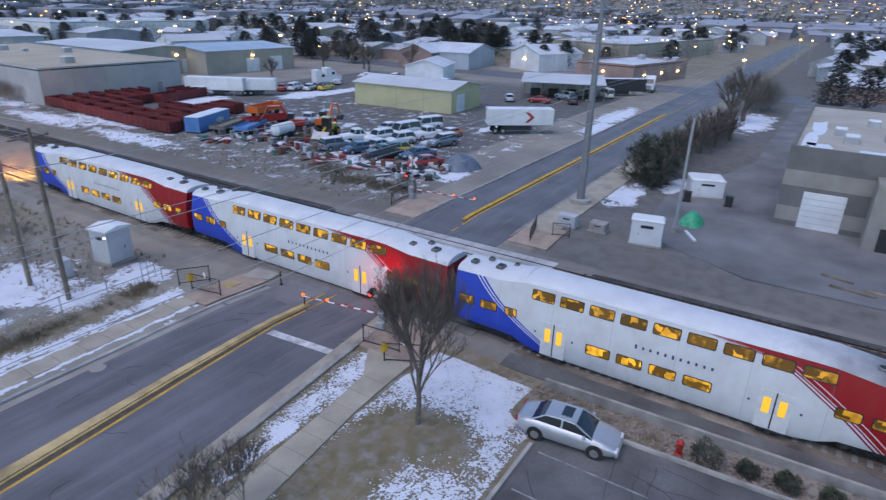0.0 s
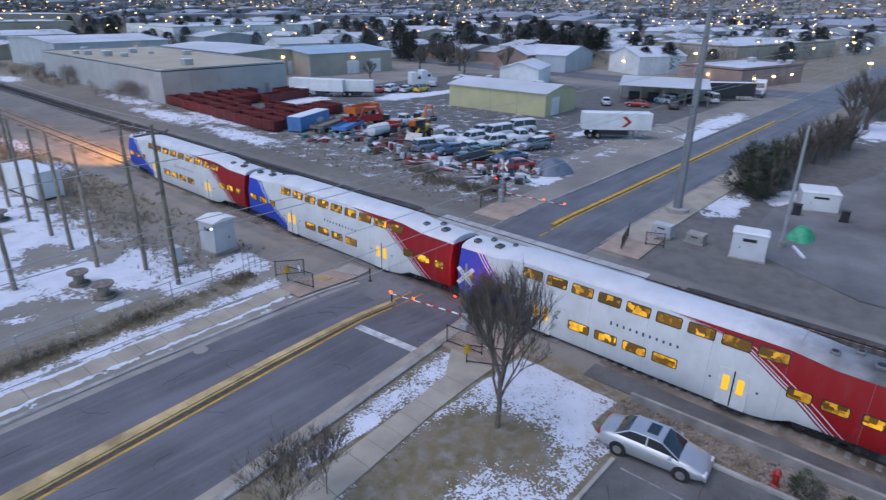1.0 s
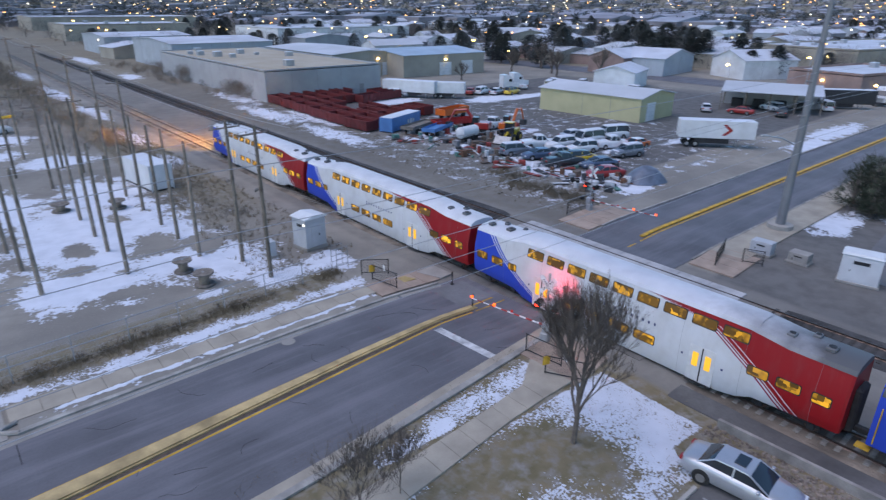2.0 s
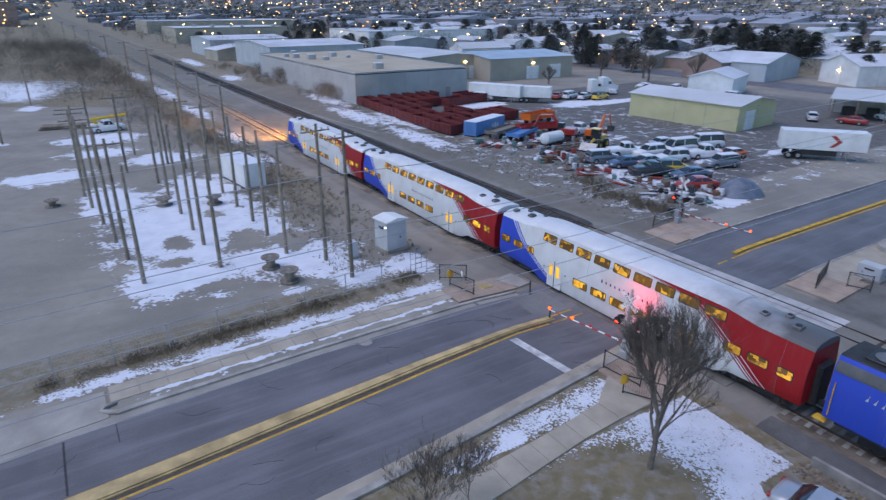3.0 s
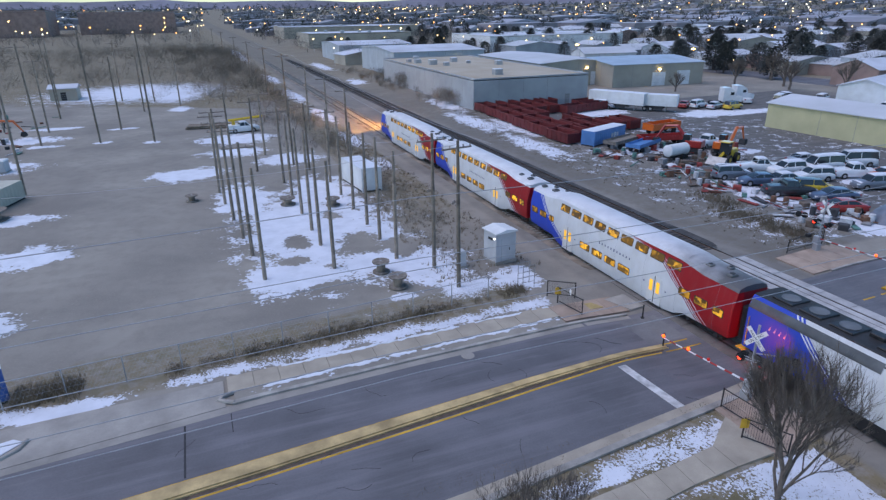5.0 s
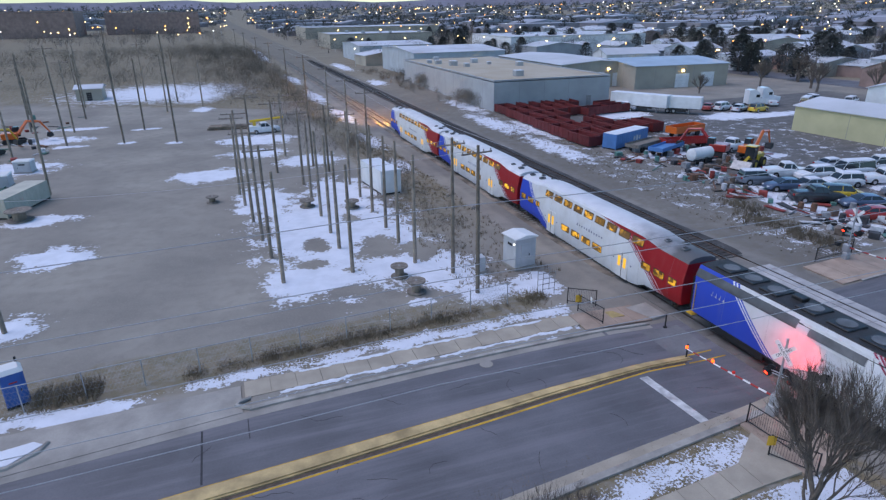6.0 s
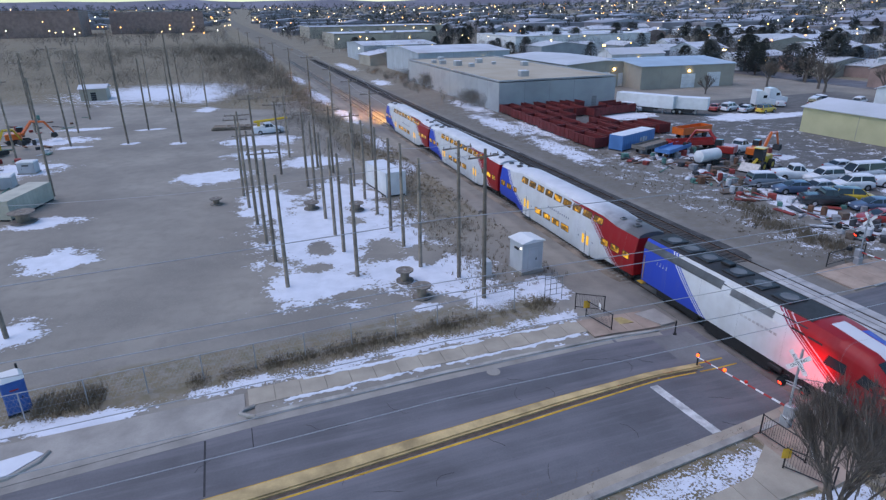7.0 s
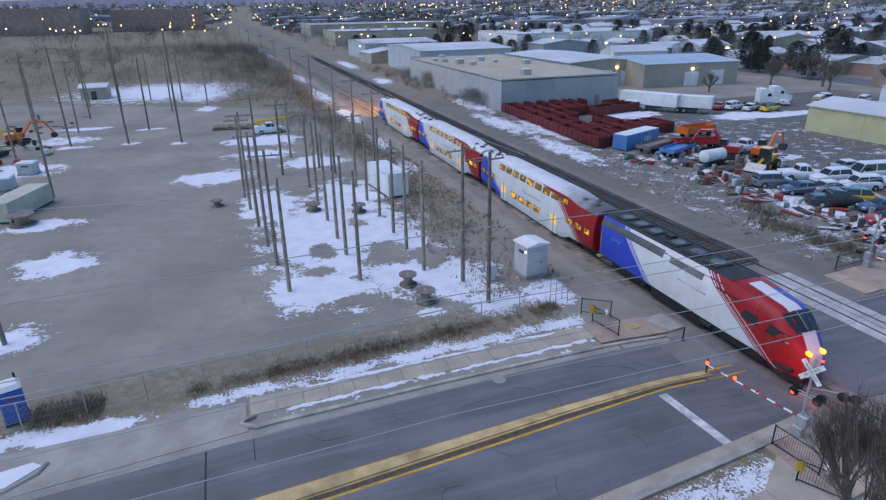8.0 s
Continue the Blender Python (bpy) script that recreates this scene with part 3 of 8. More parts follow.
def cracks():
    rng = random.Random(5)
    for k in range(26):
        x, y = rng.uniform(-34, -6), road_y(-20, rng.choice((rng.uniform(-11.2, -8.2), rng.uniform(-16.8, -13.0))))
        pts, a = [], rng.uniform(0, 6.3)
        for s in range(rng.randint(4, 8)):
            pts.append((x, y, 0.004 + hz(x, y)))
            a += rng.uniform(-0.7, 0.7)
            x, y = x + 0.35 * math.cos(a), y + 0.35 * math.sin(a)
            if not (-17.2 < y - 0.028 * x < -8.3) or -12.8 < y - 0.028 * x < -11.3:
                break
        if len(pts) > 2:
            part("crack", G().tube(pts, 0.009, 4), M["crack"], lines)


cracks()


def road_patches():
    """Squares of newer and older asphalt, and sealed seams in the lot."""
    rng = random.Random(15)
    for x0, x1, o0, o1, m in ((-5.6, -2.4, -8.2, -11.2, "old_asphalt"), (-33.55, -33.45, -8.1, -11.3, "crack"), (-31.2, -31.15, -8.1, -9.4, "crack")):
        part("patch", ribbon(x0, x1, o0, o1, 0.004, 0.006), M[m], lines)
    for k in range(16):
        x, y = rng.uniform(-15, -7.5), rng.uniform(-42, -31.5)
        pts, a = [], rng.choice((0.1, 1.5, -1.6, 3.0)) + rng.uniform(-0.2, 0.2)
        for s in range(8):
            pts.append((x, y, 0.006))
            a += rng.uniform(-0.3, 0.3)
            x, y = x + 0.5 * math.cos(a), y + 0.5 * math.sin(a)
            if x > -7.2 or y > -31:
                break
        if len(pts) > 2:
            part("seam", G().tube(pts, 0.012, 4), M["crack"], lines)
    for k in range(3):
        part("bay_line", G().prism([(-9.5 - 2.75 * k, -36.0), (-9.4 - 2.75 * k, -36.0), (-9.4 - 2.75 * k, -31.0), (-9.5 - 2.75 * k, -31.0)], 0.0, 0.009), M["faint_paint"], lines)


road_patches()
mh = thing("manhole_cover", "round iron manhole cover in the road", "manhole")
part("lid", G().tube([(-17.0, -8.12, -0.02), (-17.0, -8.12, 0.02)], 0.42, 20), M["concrete"], mh)


# ---- railway ----
def rails(name, cx, mt, tie_m, bed_m, y0, y1, half=2.1):
    ys = list(np.arange(y0, min(y1, 320), 12.0)) + list(np.linspace(max(320, y0), y1, 14))
    bed = G()
    bed.loft([[(cx + rail_x(y) - half - 0.9, y, hz(cx, y) - 0.25), (cx + rail_x(y) + half + 0.9, y, hz(cx, y) - 0.25), (cx + rail_x(y) + half * 0.8, y, RAIL_Z - 0.16), (cx + rail_x(y) - half * 0.8, y, RAIL_Z - 0.16)] for y in ys])
    piece(name + "_ballast", bed, bed_m, "crushed stone ballast under the track")
    top = tagged(new(name), "steel railway track on sleepers", "railway track", "", "structure")
    for s in (-0.75, 0.75):
        g = G()
        prof = [(-0.07, -0.15), (0.07, -0.15), (0.025, -0.11), (0.025, -0.05), (0.037, -0.04), (0.037, 0.0), (-0.037, 0.0), (-0.037, -0.04), (-0.025, -0.05), (-0.025, -0.11)]
        g.loft([[(cx + rail_x(y) + s + px, y, RAIL_Z + pz) for px, pz in prof] for y in ys])
        part("rail", g, M["rail"], top)
    tie = G().box((0, 0, 0), (2.6, 0.24, 0.16)).mesh("sleeper", tie_m)
    y, n = -62.0, 0
    rest = G()
    while y < 330:
        y += 0.62
        if -24 < y < -1:
            continue
        if n < 280 and y > -30:
            part("sleeper", tie, None, top, at=pose(cx, y, RAIL_Z - 0.20))
            n += 1
        else:
            rest.box((cx, y, RAIL_Z - 0.20), (2.6, 0.24, 0.16))
    ob = part("sleepers_far", rest, tie_m, top)
    ob["kind"] = "stuff"


rails("railway_west", 0.0, M["rail"], M["ctie"], M["ballast"], -62, 1500)
rails("railway_east", 10.5, M["rail"], M["tie"], M["dark_ballast"], -62, 1500)


def crossing_panels(cx, mt, label, y0=-23.0, y1=-2.0):
    top = tagged(new("crossing_panels"), label, "crossing panel", "", "structure")
    n = 8
    w = (y1 - y0) / n
    for k in range(n):
        for a, b in ((-1.75, -0.86), (-0.64, -0.05), (0.05, 0.64), (0.86, 1.75)):
            part("panel", G().box((cx + (a + b) / 2, y0 + (k + 0.5) * w, RAIL_Z - 0.09), (b - a, w - 0.03, 0.17), ch=0.015), mt, top)


# grey-brown panels, coloured darker to take in the shadow under the train
M["panel_shaded"] = mat("panel_shaded", (0.20, 0.185, 0.17), 0.85, vary=0.3, scale=0.6, fine=10, ws=True, rnd=0.2)
M["panel"] = mat("panel", (0.50, 0.49, 0.49), 0.8, vary=0.25, scale=0.6, fine=10, ws=True, rnd=0.12)
crossing_panels(10.5, M["panel"], "pale concrete crossing panels between the rails")
crossing_panels(0.0, M["panel_shaded"], "worn grey-brown concrete crossing panels, darkened for shadow under the train")


# ---- the train: three double-deck coaches and a locomotive that pushes them ----
def side_x(z):
    return 1.5 if z < 2.7 else 1.5 - (z - 2.7) * 0.2


def rrect(w, h, r=0.09):
    out = []
    for cx, cy, a0 in ((w / 2 - r, h / 2 - r, 0), (-w / 2 + r, h / 2 - r, 90), (-w / 2 + r, -h / 2 + r, 180), (w / 2 - r, -h / 2 + r, 270)):
        for k in range(3):
            a = radians(a0 + 45 * k)
            out.append((cx + r * math.cos(a), cy + r * math.sin(a)))
    return out


def pane(l, z, w, h, side, out, depth=0.03, r=0.09):
    """A rounded plate on the coach's side, at length l and height z (centre), that stands out by out."""
    rings = []
    for o in (out - depth, out):
        rings.append([(side * (side_x(z + b) + o), -(l + a), z + b) for a, b in rrect(w, h, r)])
    return G().loft(rings)


def coach_rings():
    rings_body, rings_roof = [], []
    for l, zb, zt in ((0.35, 0.85, 4.36), (0.42, 0.80, 4.40), (3.2, 0.72, 4.44), (4.4, 0.66, 4.60), (5.2, 0.30, 4.72), (6.2, 0.12, 4.74), (12.9, 0.12, 4.74), (19.6, 0.12, 4.74), (20.6, 0.30, 4.72), (21.4, 0.66, 4.62), (22.6, 0.72, 4.46), (25.4, 0.80, 4.42), (25.52, 0.85, 4.38)):
        e = 0.06 if l < 0.4 or l > 25.5 else 0.0
        sh = zt - 0.42
        half = [(1.36 - e, zb), (1.47 - e, zb + 0.35), (1.5 - e, 1.3), (1.5 - e, 2.7), (side_x(sh) - e, sh)]
        rings_body.append([(-x, -l, z) for x, z in half] + [(x, -l, z) for x, z in reversed(half)])
        xs = side_x(sh) - e
        top = [(xs + 0.02, sh - 0.01), (xs - 0.10, zt - 0.22), (xs * 0.6, zt - 0.06), (0, zt)]
        rings_roof.append([(-x, -l, z) for x, z in top] + [(x, -l, z) for x, z in reversed(top[:-1])])
    return rings_body, rings_roof


def wheelset(bogie, y, r=0.42):
    g = G()
    for s in (-1, 1):
        g.tube([(s * 0.66, 0, 0), (s * 0.69, 0, 0), (s * 0.80, 0, 0)], [r + 0.03, r, r], 16)
        for k in range(3):
            a = k * 2.094
            g.tube([(s * 0.80, math.cos(a) * r * 0.5, math.sin(a) * r * 0.5), (s * 0.815, math.cos(a) * r * 0.5, math.sin(a) * r * 0.5)], r * 0.14, 8)
    g.tube([(-0.8, 0, 0), (0.8, 0, 0)], 0.08, 8)
    w = part("wheelset", g, M["rail"], bogie, smooth=40, at=pose(0, y, r))
    w["turn_radius"] = r


def add_bogie(parent, l, r=0.42, base=2.5):
    g = G()
    for s in (-1, 1):
        g.box((s * 0.98, -l, 0.55), (0.16, base + 0.9, 0.28), ch=0.04)
        for k in (-1, 1):
            g.box((s * 1.0, -l + k * base / 2, 0.42), (0.26, 0.36, 0.36), ch=0.04)
        g.tube([(s * 1.0, -l, 0.5), (s * 1.0, -l, 0.85)], 0.17, 10)
    g.box((0, -l, 0.58), (2.0, 0.5, 0.3))
    b = part("bogie", g, M["dark"], parent)
    for k in (-1, 1):
        wheelset(b, -l + k * base / 2, r)


M["text_blue"] = mat("text_blue", (0.06, 0.07, 0.16), 0.5, vary=0.1)
M["door_white"] = mat("door_white", (0.66, 0.66, 0.66), 0.4, vary=0.1, coat=0.2)
M["seal"] = mat("seal", (0.02, 0.02, 0.022), 0.6, vary=0.1)
M["end_red"] = mat("end_red", (0.20, 0.010, 0.012), 0.45, vary=0.3)


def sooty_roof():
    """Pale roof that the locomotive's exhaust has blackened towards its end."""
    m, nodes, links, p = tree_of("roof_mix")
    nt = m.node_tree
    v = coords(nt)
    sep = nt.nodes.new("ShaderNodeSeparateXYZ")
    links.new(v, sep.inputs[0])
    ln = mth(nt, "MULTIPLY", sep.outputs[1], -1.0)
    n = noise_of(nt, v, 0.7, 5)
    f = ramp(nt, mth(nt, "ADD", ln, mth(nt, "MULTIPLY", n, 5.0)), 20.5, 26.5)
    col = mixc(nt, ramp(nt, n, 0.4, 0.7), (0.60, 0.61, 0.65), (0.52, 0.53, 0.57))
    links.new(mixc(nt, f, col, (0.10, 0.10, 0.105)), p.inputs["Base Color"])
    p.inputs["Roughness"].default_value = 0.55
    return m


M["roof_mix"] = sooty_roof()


def build_coach(roof_m, label, sooty):
    c = thing("passenger_coach", label, "train coach", None, "coaches of the train")
    body, roof = coach_rings()
    part("body", G().loft(body), M["coach_paint"], c, smooth=25)
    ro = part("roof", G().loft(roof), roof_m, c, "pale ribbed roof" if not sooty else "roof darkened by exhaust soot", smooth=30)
    for k in range(9):
        l = 4.9 + k * 2.0
        part("rib", G().loft([[(-1.16, -l, 4.44), (-0.66, -l, 4.69), (0, -l, 4.75), (0.66, -l, 4.69), (1.16, -l, 4.44)], [(-1.16, -l - 0.05, 4.44), (-0.66, -l - 0.05, 4.69), (0, -l - 0.05, 4.75), (0.66, -l - 0.05, 4.69), (1.16, -l - 0.05, 4.44)]], cap=False, closed=False), roof_m, ro)
    for l, x, s in ((1.2, -0.5, 0.5), (1.9, 0.4, 0.4), (2.9, -0.3, 0.6), (3.6, 0.5, 0.35), (22.3, -0.4, 0.5), (23.2, 0.45, 0.45), (24.1, -0.35, 0.6)):
        part("vent", G().box((x, -l, 4.50), (s, s * 0.8, 0.16), ch=0.04), M["soot_roof"], ro)
        part("fan", G().tube([(x, -l, 4.57), (x, -l, 4.60)], s * 0.3, 12), M["dark"], ro)
    for side in (-1, 1):
        ups = [(6.2 + 1.73 * k, 3.78, 1.42, 0.62) for k in range(9)]
        lows = [(9.75 + 1.76 * k, 1.46, 1.42, 0.62) for k in range(4)]
        ends = [(1.25, 2.30, 1.1, 0.6), (2.8, 2.30, 1.15, 0.6), (4.3, 2.30, 0.8, 0.55), (21.5, 2.26, 1.1, 0.6), (23.0, 2.26, 1.2, 0.6), (24.5, 2.26, 0.9, 0.6)]
        for l, z, w, h in ups + lows + ends:
            fr = part("window", pane(l, z, w, h, side, 0.012), M["seal"], c)
            part("pane", pane(l, z, w - 0.1, h - 0.1, side, 0.024), M["lit"], fr)
        for l in (7.1, 18.6):
            d = part("door", pane(l, 1.28, 1.5, 2.16, side, 0.014, r=0.04), M["door_white"], c)
            part("door_seal", pane(l, 1.28, 0.07, 2.1, side, 0.022, r=0.02), M["seal"], d)
            for k in (-0.36, 0.36):
                part("door_window", pane(l + k, 1.52, 0.34, 0.86, side, 0.026, r=0.05), M["lit_door"], d)
            part("step", G().box((side * 1.5, -l, 0.16), (0.2, 1.5, 0.05)), M["dark"], d)
            for k in (-1.15, 1.15):
                part("door_plate", pane(l + k, 1.55, 0.12, 0.12, side, 0.016, r=0.03), M["text_blue"], c)
        # the lettering along the side, as plain bars
        for k in range(11):
            p = pane(11.75 + k * 0.385, 2.52, 0.12, 0.18 if k not in (0, 5) else 0.25, side, 0.008, 0.012, 0.03)
            part("letter_bar", p, M["text_blue"], c, "dark blue bar")
    for l in (0.24, 25.64):
        g = G()
        g.box((0, -l, 1.9), (1.25, 0.36, 2.3), ch=0.1)
        part("gangway", g, M["dark"], c)
    for l in (0.1, 25.8):
        part("coupler", G().box((0, -l, 0.78), (0.3, 0.7, 0.28), ch=0.05), M["dark"], c)
    g = G().box((0, -12.9, 0.2), (2.4, 12.0, 0.3), ch=0.05)
    part("underframe", g, M["dark"], c)
    for l in (2.9, 23.0):
        add_bogie(c, l)
    return c


coach_far = build_coach(M["white_roof"], "white double-deck coach with blue and red ends, cab leading", False)
coach_mid = copy_thing(coach_far, Matrix())
# the cab end that leads: windscreen and headlamps
part("windscreen", G().box((0, -0.34, 2.75), (2.0, 0.05, 0.9), ch=0.02), M["glass"], coach_far)
for x in (-0.32, 0.32):
    ring = [(x + 0.16 * math.cos(a), 3.92 + 0.16 * math.sin(a)) for a in np.linspace(0, 2 * math.pi, 13)[:-1]]
    hl = part("headlight", G().loft([[(a, -0.34, b) for a, b in ring], [(a, -0.28, b - 0.012) for a, b in ring]]), M["headlight"], coach_far)
    # tube added round each lamp only to keep its spill off the sides
    wide = [(x + (a - x) * 1.12, 3.92 + (b - 3.92) * 1.12) for a, b in ring]
    part("hood", G().loft([[(a, -0.36, b) for a, b in wide], [(a, 0.02, b - 0.03) for a, b in wide]], cap=False), M["dark"], hl)
tagged(coach_mid, "white double-deck coach with blue and red ends, windows lit")
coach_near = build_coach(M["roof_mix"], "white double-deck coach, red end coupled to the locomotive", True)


def loco_half(l):
    """Half width, sill, shoulder and top of the locomotive's hood at length l."""
    hw = 1.5 - 0.06 * sstep(15, 18, l) - 0.72 * sstep(18.6, 21.2, l) ** 1.4
    zt = 4.50 - 0.30 * sstep(15.2, 18.6, l) - 1.25 * sstep(18.2, 20.6, l) - 1.05 * sstep(19.7, 21.0, l) ** 1.2
    zb = 1.02 - 0.45 * sstep(17.6, 20.0, l)
    return hw, zb, zt


def loco_section(l):
    hw, zb, zt = loco_half(l)
    e = 0.05 if l < 0.75 else 0.0
    sh = max(zb + 0.5, zt - 0.62)
    kx = 0.80 if l < 16 else 0.80 - 0.1 * sstep(16, 20, l)
    half = [(hw - e - 0.03, zb), (hw - e, zb + 0.12), (hw - e, zb + (sh - zb) * 0.55), (hw - e - 0.04 * sstep(15, 19, l), sh - 0.12), (hw * 0.93 - e, sh + 0.12)]
    return half + [(hw * kx, zt - 0.12), (hw * 0.42, zt - 0.02)]


def loco_skin(l, z):
    """Half width of the locomotive's skin at length l and height z."""
    sec = sorted(loco_section(l), key=lambda q: q[1])
    return float(np.interp(z, [q[1] for q in sec], [q[0] for q in sec]))


def build_loco():
    c = thing("locomotive", "blue, white and red diesel locomotive with black roof", "locomotive", None, "")
    rb, rr = [], []
    for l in [0.7, 0.78, 2, 4, 6, 8, 10, 12, 13.5, 15] + [15 + 0.25 * k for k in range(1, 23)] + [20.6, 20.68, 20.73]:
        hw, zb, zt = loco_half(l)
        e = 0.05 if l < 0.75 else 0.0
        sh = max(zb + 0.5, zt - 0.62)
        kx = 0.80 if l < 16 else 0.80 - 0.1 * sstep(16, 20, l)
        half = [(hw - e - 0.03, zb), (hw - e, zb + 0.12), (hw - e, zb + (sh - zb) * 0.55), (hw - e - 0.04 * sstep(15, 19, l), sh - 0.12), (hw * 0.93 - e, sh + 0.12)]
        if l <= 15.05:
            top = [(hw * 0.93 - e, sh + 0.12), (hw * 0.72, zt - 0.05), (0, zt)]
            rr.append([(-x, -l, z) for x, z in top] + [(x, -l, z) for x, z in reversed(top[:-1])])
        full = half + [(hw * kx, zt - 0.12), (hw * 0.42, zt - 0.02)]
        rb.append([(-x, -l, z) for x, z in full] + [(x, -l, z) for x, z in reversed(full)])
    part("body", G().loft(rb), M["loco_paint"], c, smooth=50)
    roof = part("roof", G().loft([[(x * 1.004, y, z + 0.012) for x, y, z in r] for r in rr], cap=False, closed=False), M["dark"], c, "black roof", smooth=30)
    for l in (2.2, 4.0, 5.8, 8.4, 10.4, 12.4):
        part("fan_housing", G().box((0, -l, 4.54), (1.5, 1.35, 0.10), ch=0.04), M["black_metal"], roof)
        part("fan", G().tube([(0, -l, 4.58), (0, -l, 4.62)], 0.52, 18), M["soot_roof"], roof)
    part("exhaust", G().box((0.3, -7.2, 4.62), (0.6, 0.8, 0.22), ch=0.04), M["black_metal"], roof)
    for side in (-1, 1):
        # long side grille below the roof edge
        def plate(l0, l1, z0, z1, out, mt, nm, up=0.0, parent=c):
            pts = [(l0, z0), (l1, z0), (l1, z1), (l0 + up, z1)]

            def q(o):
                r = []
                for l, z in pts:
                    hw, zb, zt = loco_half(l)
                    sh = zt - 0.62
                    x = hw if z < sh - 0.12 else hw - (z - sh + 0.12) * 0.42 * hw / 1.5
                    r.append((side * (x + o), -l, z))
                return r
            return part(nm, G().loft([q(out - 0.03), q(out)]), mt, parent)
        plate(9.0, 13.3, 3.42, 4.22, 0.03, M["door_white"], "grille_frame")
        gr = plate(9.45, 12.8, 3.62, 4.06, 0.045, M["soot_roof"], "grille")
        for k in range(9):
            plate(9.55 + k * 0.36, 9.58 + k * 0.36, 3.63, 4.05, 0.05, M["soot_roof"], "slat", parent=gr)
        def patch(nm, l0, l1, lo, hi, mt, out=0.02, lean=0.0, n=8):
            """A pane laid on the skin from height lo to hi (each at l0 and l1)."""
            rows = []
            for o in (out - 0.04, out):
                low, top = [], []
                for k in range(n + 1):
                    u = k / n
                    za, zb = lo[0] + (lo[1] - lo[0]) * u, hi[0] + (hi[1] - hi[0]) * u
                    la, lb = l0 + (l1 - l0) * u, l0 + lean + (l1 - l0 - lean) * u
                    low.append((side * (loco_skin(la, za) + o), -la, za))
                    top.append((side * (loco_skin(lb, zb) + o), -lb, zb + o * 0.3))
                rows.append(low + top[::-1])
            return part(nm, G().loft(rows), mt, c)
        patch("side_window", 18.25, 19.75, (2.62, 2.45), (3.22, 2.95), M["glass"], 0.03, 0.3)
        patch("cab_door_window", 16.35, 17.6, (2.66, 2.62), (3.25, 3.2), M["glass"], 0.025, 0.2)
        patch("vent_slot", 14.1, 15.0, (3.62, 3.6), (3.74, 3.72), M["dark"], 0.02)
        patch("vent_slot", 15.2, 16.1, (3.6, 3.56), (3.72, 3.68), M["dark"], 0.02)
        # dark glazed shoulder between the side and the roof, behind the grille
        rows = []
        for l in (0.76, 2.5, 4.5, 6.5, 8.7):
            rows.append([(side * (loco_skin(l, z) + 0.014), -l, z + 0.008) for z in (3.66, 3.78, 4.0, 4.2)])
        part("shoulder", G().loft(rows, cap=False, closed=False), M["shoulder"], c, "dark grey sooty shoulder", smooth=30)
        # a row of slanting bars near the rear
        for k in range(4):
            plate(2.3 + k * 0.34, 2.42 + k * 0.34, 2.85, 3.15, 0.01, M["white_paint"], "mark_bar", 0.16)
        # two faint rows of writing on the white side
        for k in range(9):
            part("letter_bar", G().box((side * 1.502, -10.6 - k * 0.32, 2.75), (0.008, 0.22, 0.16)), M["panel"], c, "pale grey bar")
        part("handrail", G().tube([(side * 1.53, -0.95, 1.2), (side * 1.53, -0.95, 3.1)], 0.03, 6), M["yellow_paint"], c)
        part("tread", G().box((side * 1.25, -0.62, 0.72), (0.5, 0.6, 0.06)), M["yellow_paint"], c)
        for k in range(2):
            hl = G().tube([(side * 0.52, -20.2, 2.16), (side * 0.52, -20.76, 2.14)], 0.13, 12)
        part("headlight", hl, M["amber"], c)
        part("marker_lamp", G().tube([(side * 0.60, -20.3, 1.5), (side * 0.60, -20.76, 1.5)], 0.08, 10), M["red_lamp"], c)
        # windscreen half
        def skin(l, f):
            hw, zb, zt = loco_half(l)
            return (side * hw * f, -l, zt - 0.02 - 0.10 * max(0.0, (f - 0.42) / 0.33))
        q0 = [skin(18.8, 0.03), skin(18.8, 0.70), skin(19.3, 0.71), skin(19.85, 0.70), skin(19.9, 0.03), skin(19.4, 0.03)]
        ws = part("windscreen", G().loft([[(x, y, z - 0.04) for x, y, z in q0], [(x, y - 0.02, z + 0.045) for x, y, z in q0]]), M["glass"], c)
        part("wiper", G().tube([(side * 0.2, -19.9, loco_half(19.9)[2] + 0.06), (side * 0.5, -19.2, loco_half(19.2)[2] + 0.06)], 0.015, 5), M["dark"], ws)
    g = G().box((0, -10.4, 0.62), (2.75, 5.6, 0.8), ch=0.12)
    part("fuel_tank", g, M["black_metal"], c)
    part("underframe", G().box((0, -10.8, 0.98), (2.8, 19.0, 0.24)), M["dark"], c)
    for s in (-1, 1):
        for l in (4.6, 16.2):
            part("bogie_cover", G().box((s * 1.2, -l, 0.62), (0.14, 4.4, 0.42), ch=0.05), M["black_metal"], c)
        part("air_reservoir", G().tube([(s * 1.2, -13.0, 0.6), (s * 1.2, -14.0, 0.6)], 0.22, 12), M["black_metal"], c)
    part("pilot", G().loft([[(-1.25, -19.8, 0.22), (1.25, -19.8, 0.22), (1.2, -19.8, 0.75), (-1.2, -19.8, 0.75)], [(-0.75, -20.75, 0.2), (0.75, -20.75, 0.2), (0.8, -20.65, 0.8), (-0.8, -20.65, 0.8)]]), M["black_metal"], c)
    part("coupler", G().box((0, -20.95, 0.78), (0.3, 0.6, 0.28), ch=0.05), M["dark"], c)
    part("coupler", G().box((0, -0.5, 0.78), (0.3, 0.7, 0.28), ch=0.05), M["dark"], c)
    part("rear_door", G().box((0, -0.68, 2.4), (0.8, 0.06, 2.0), ch=0.02), M["dark"], c)
    for l in (4.6, 16.2):
        add_bogie(c, l, 0.5, 2.7)
    return c


loco = build_loco()


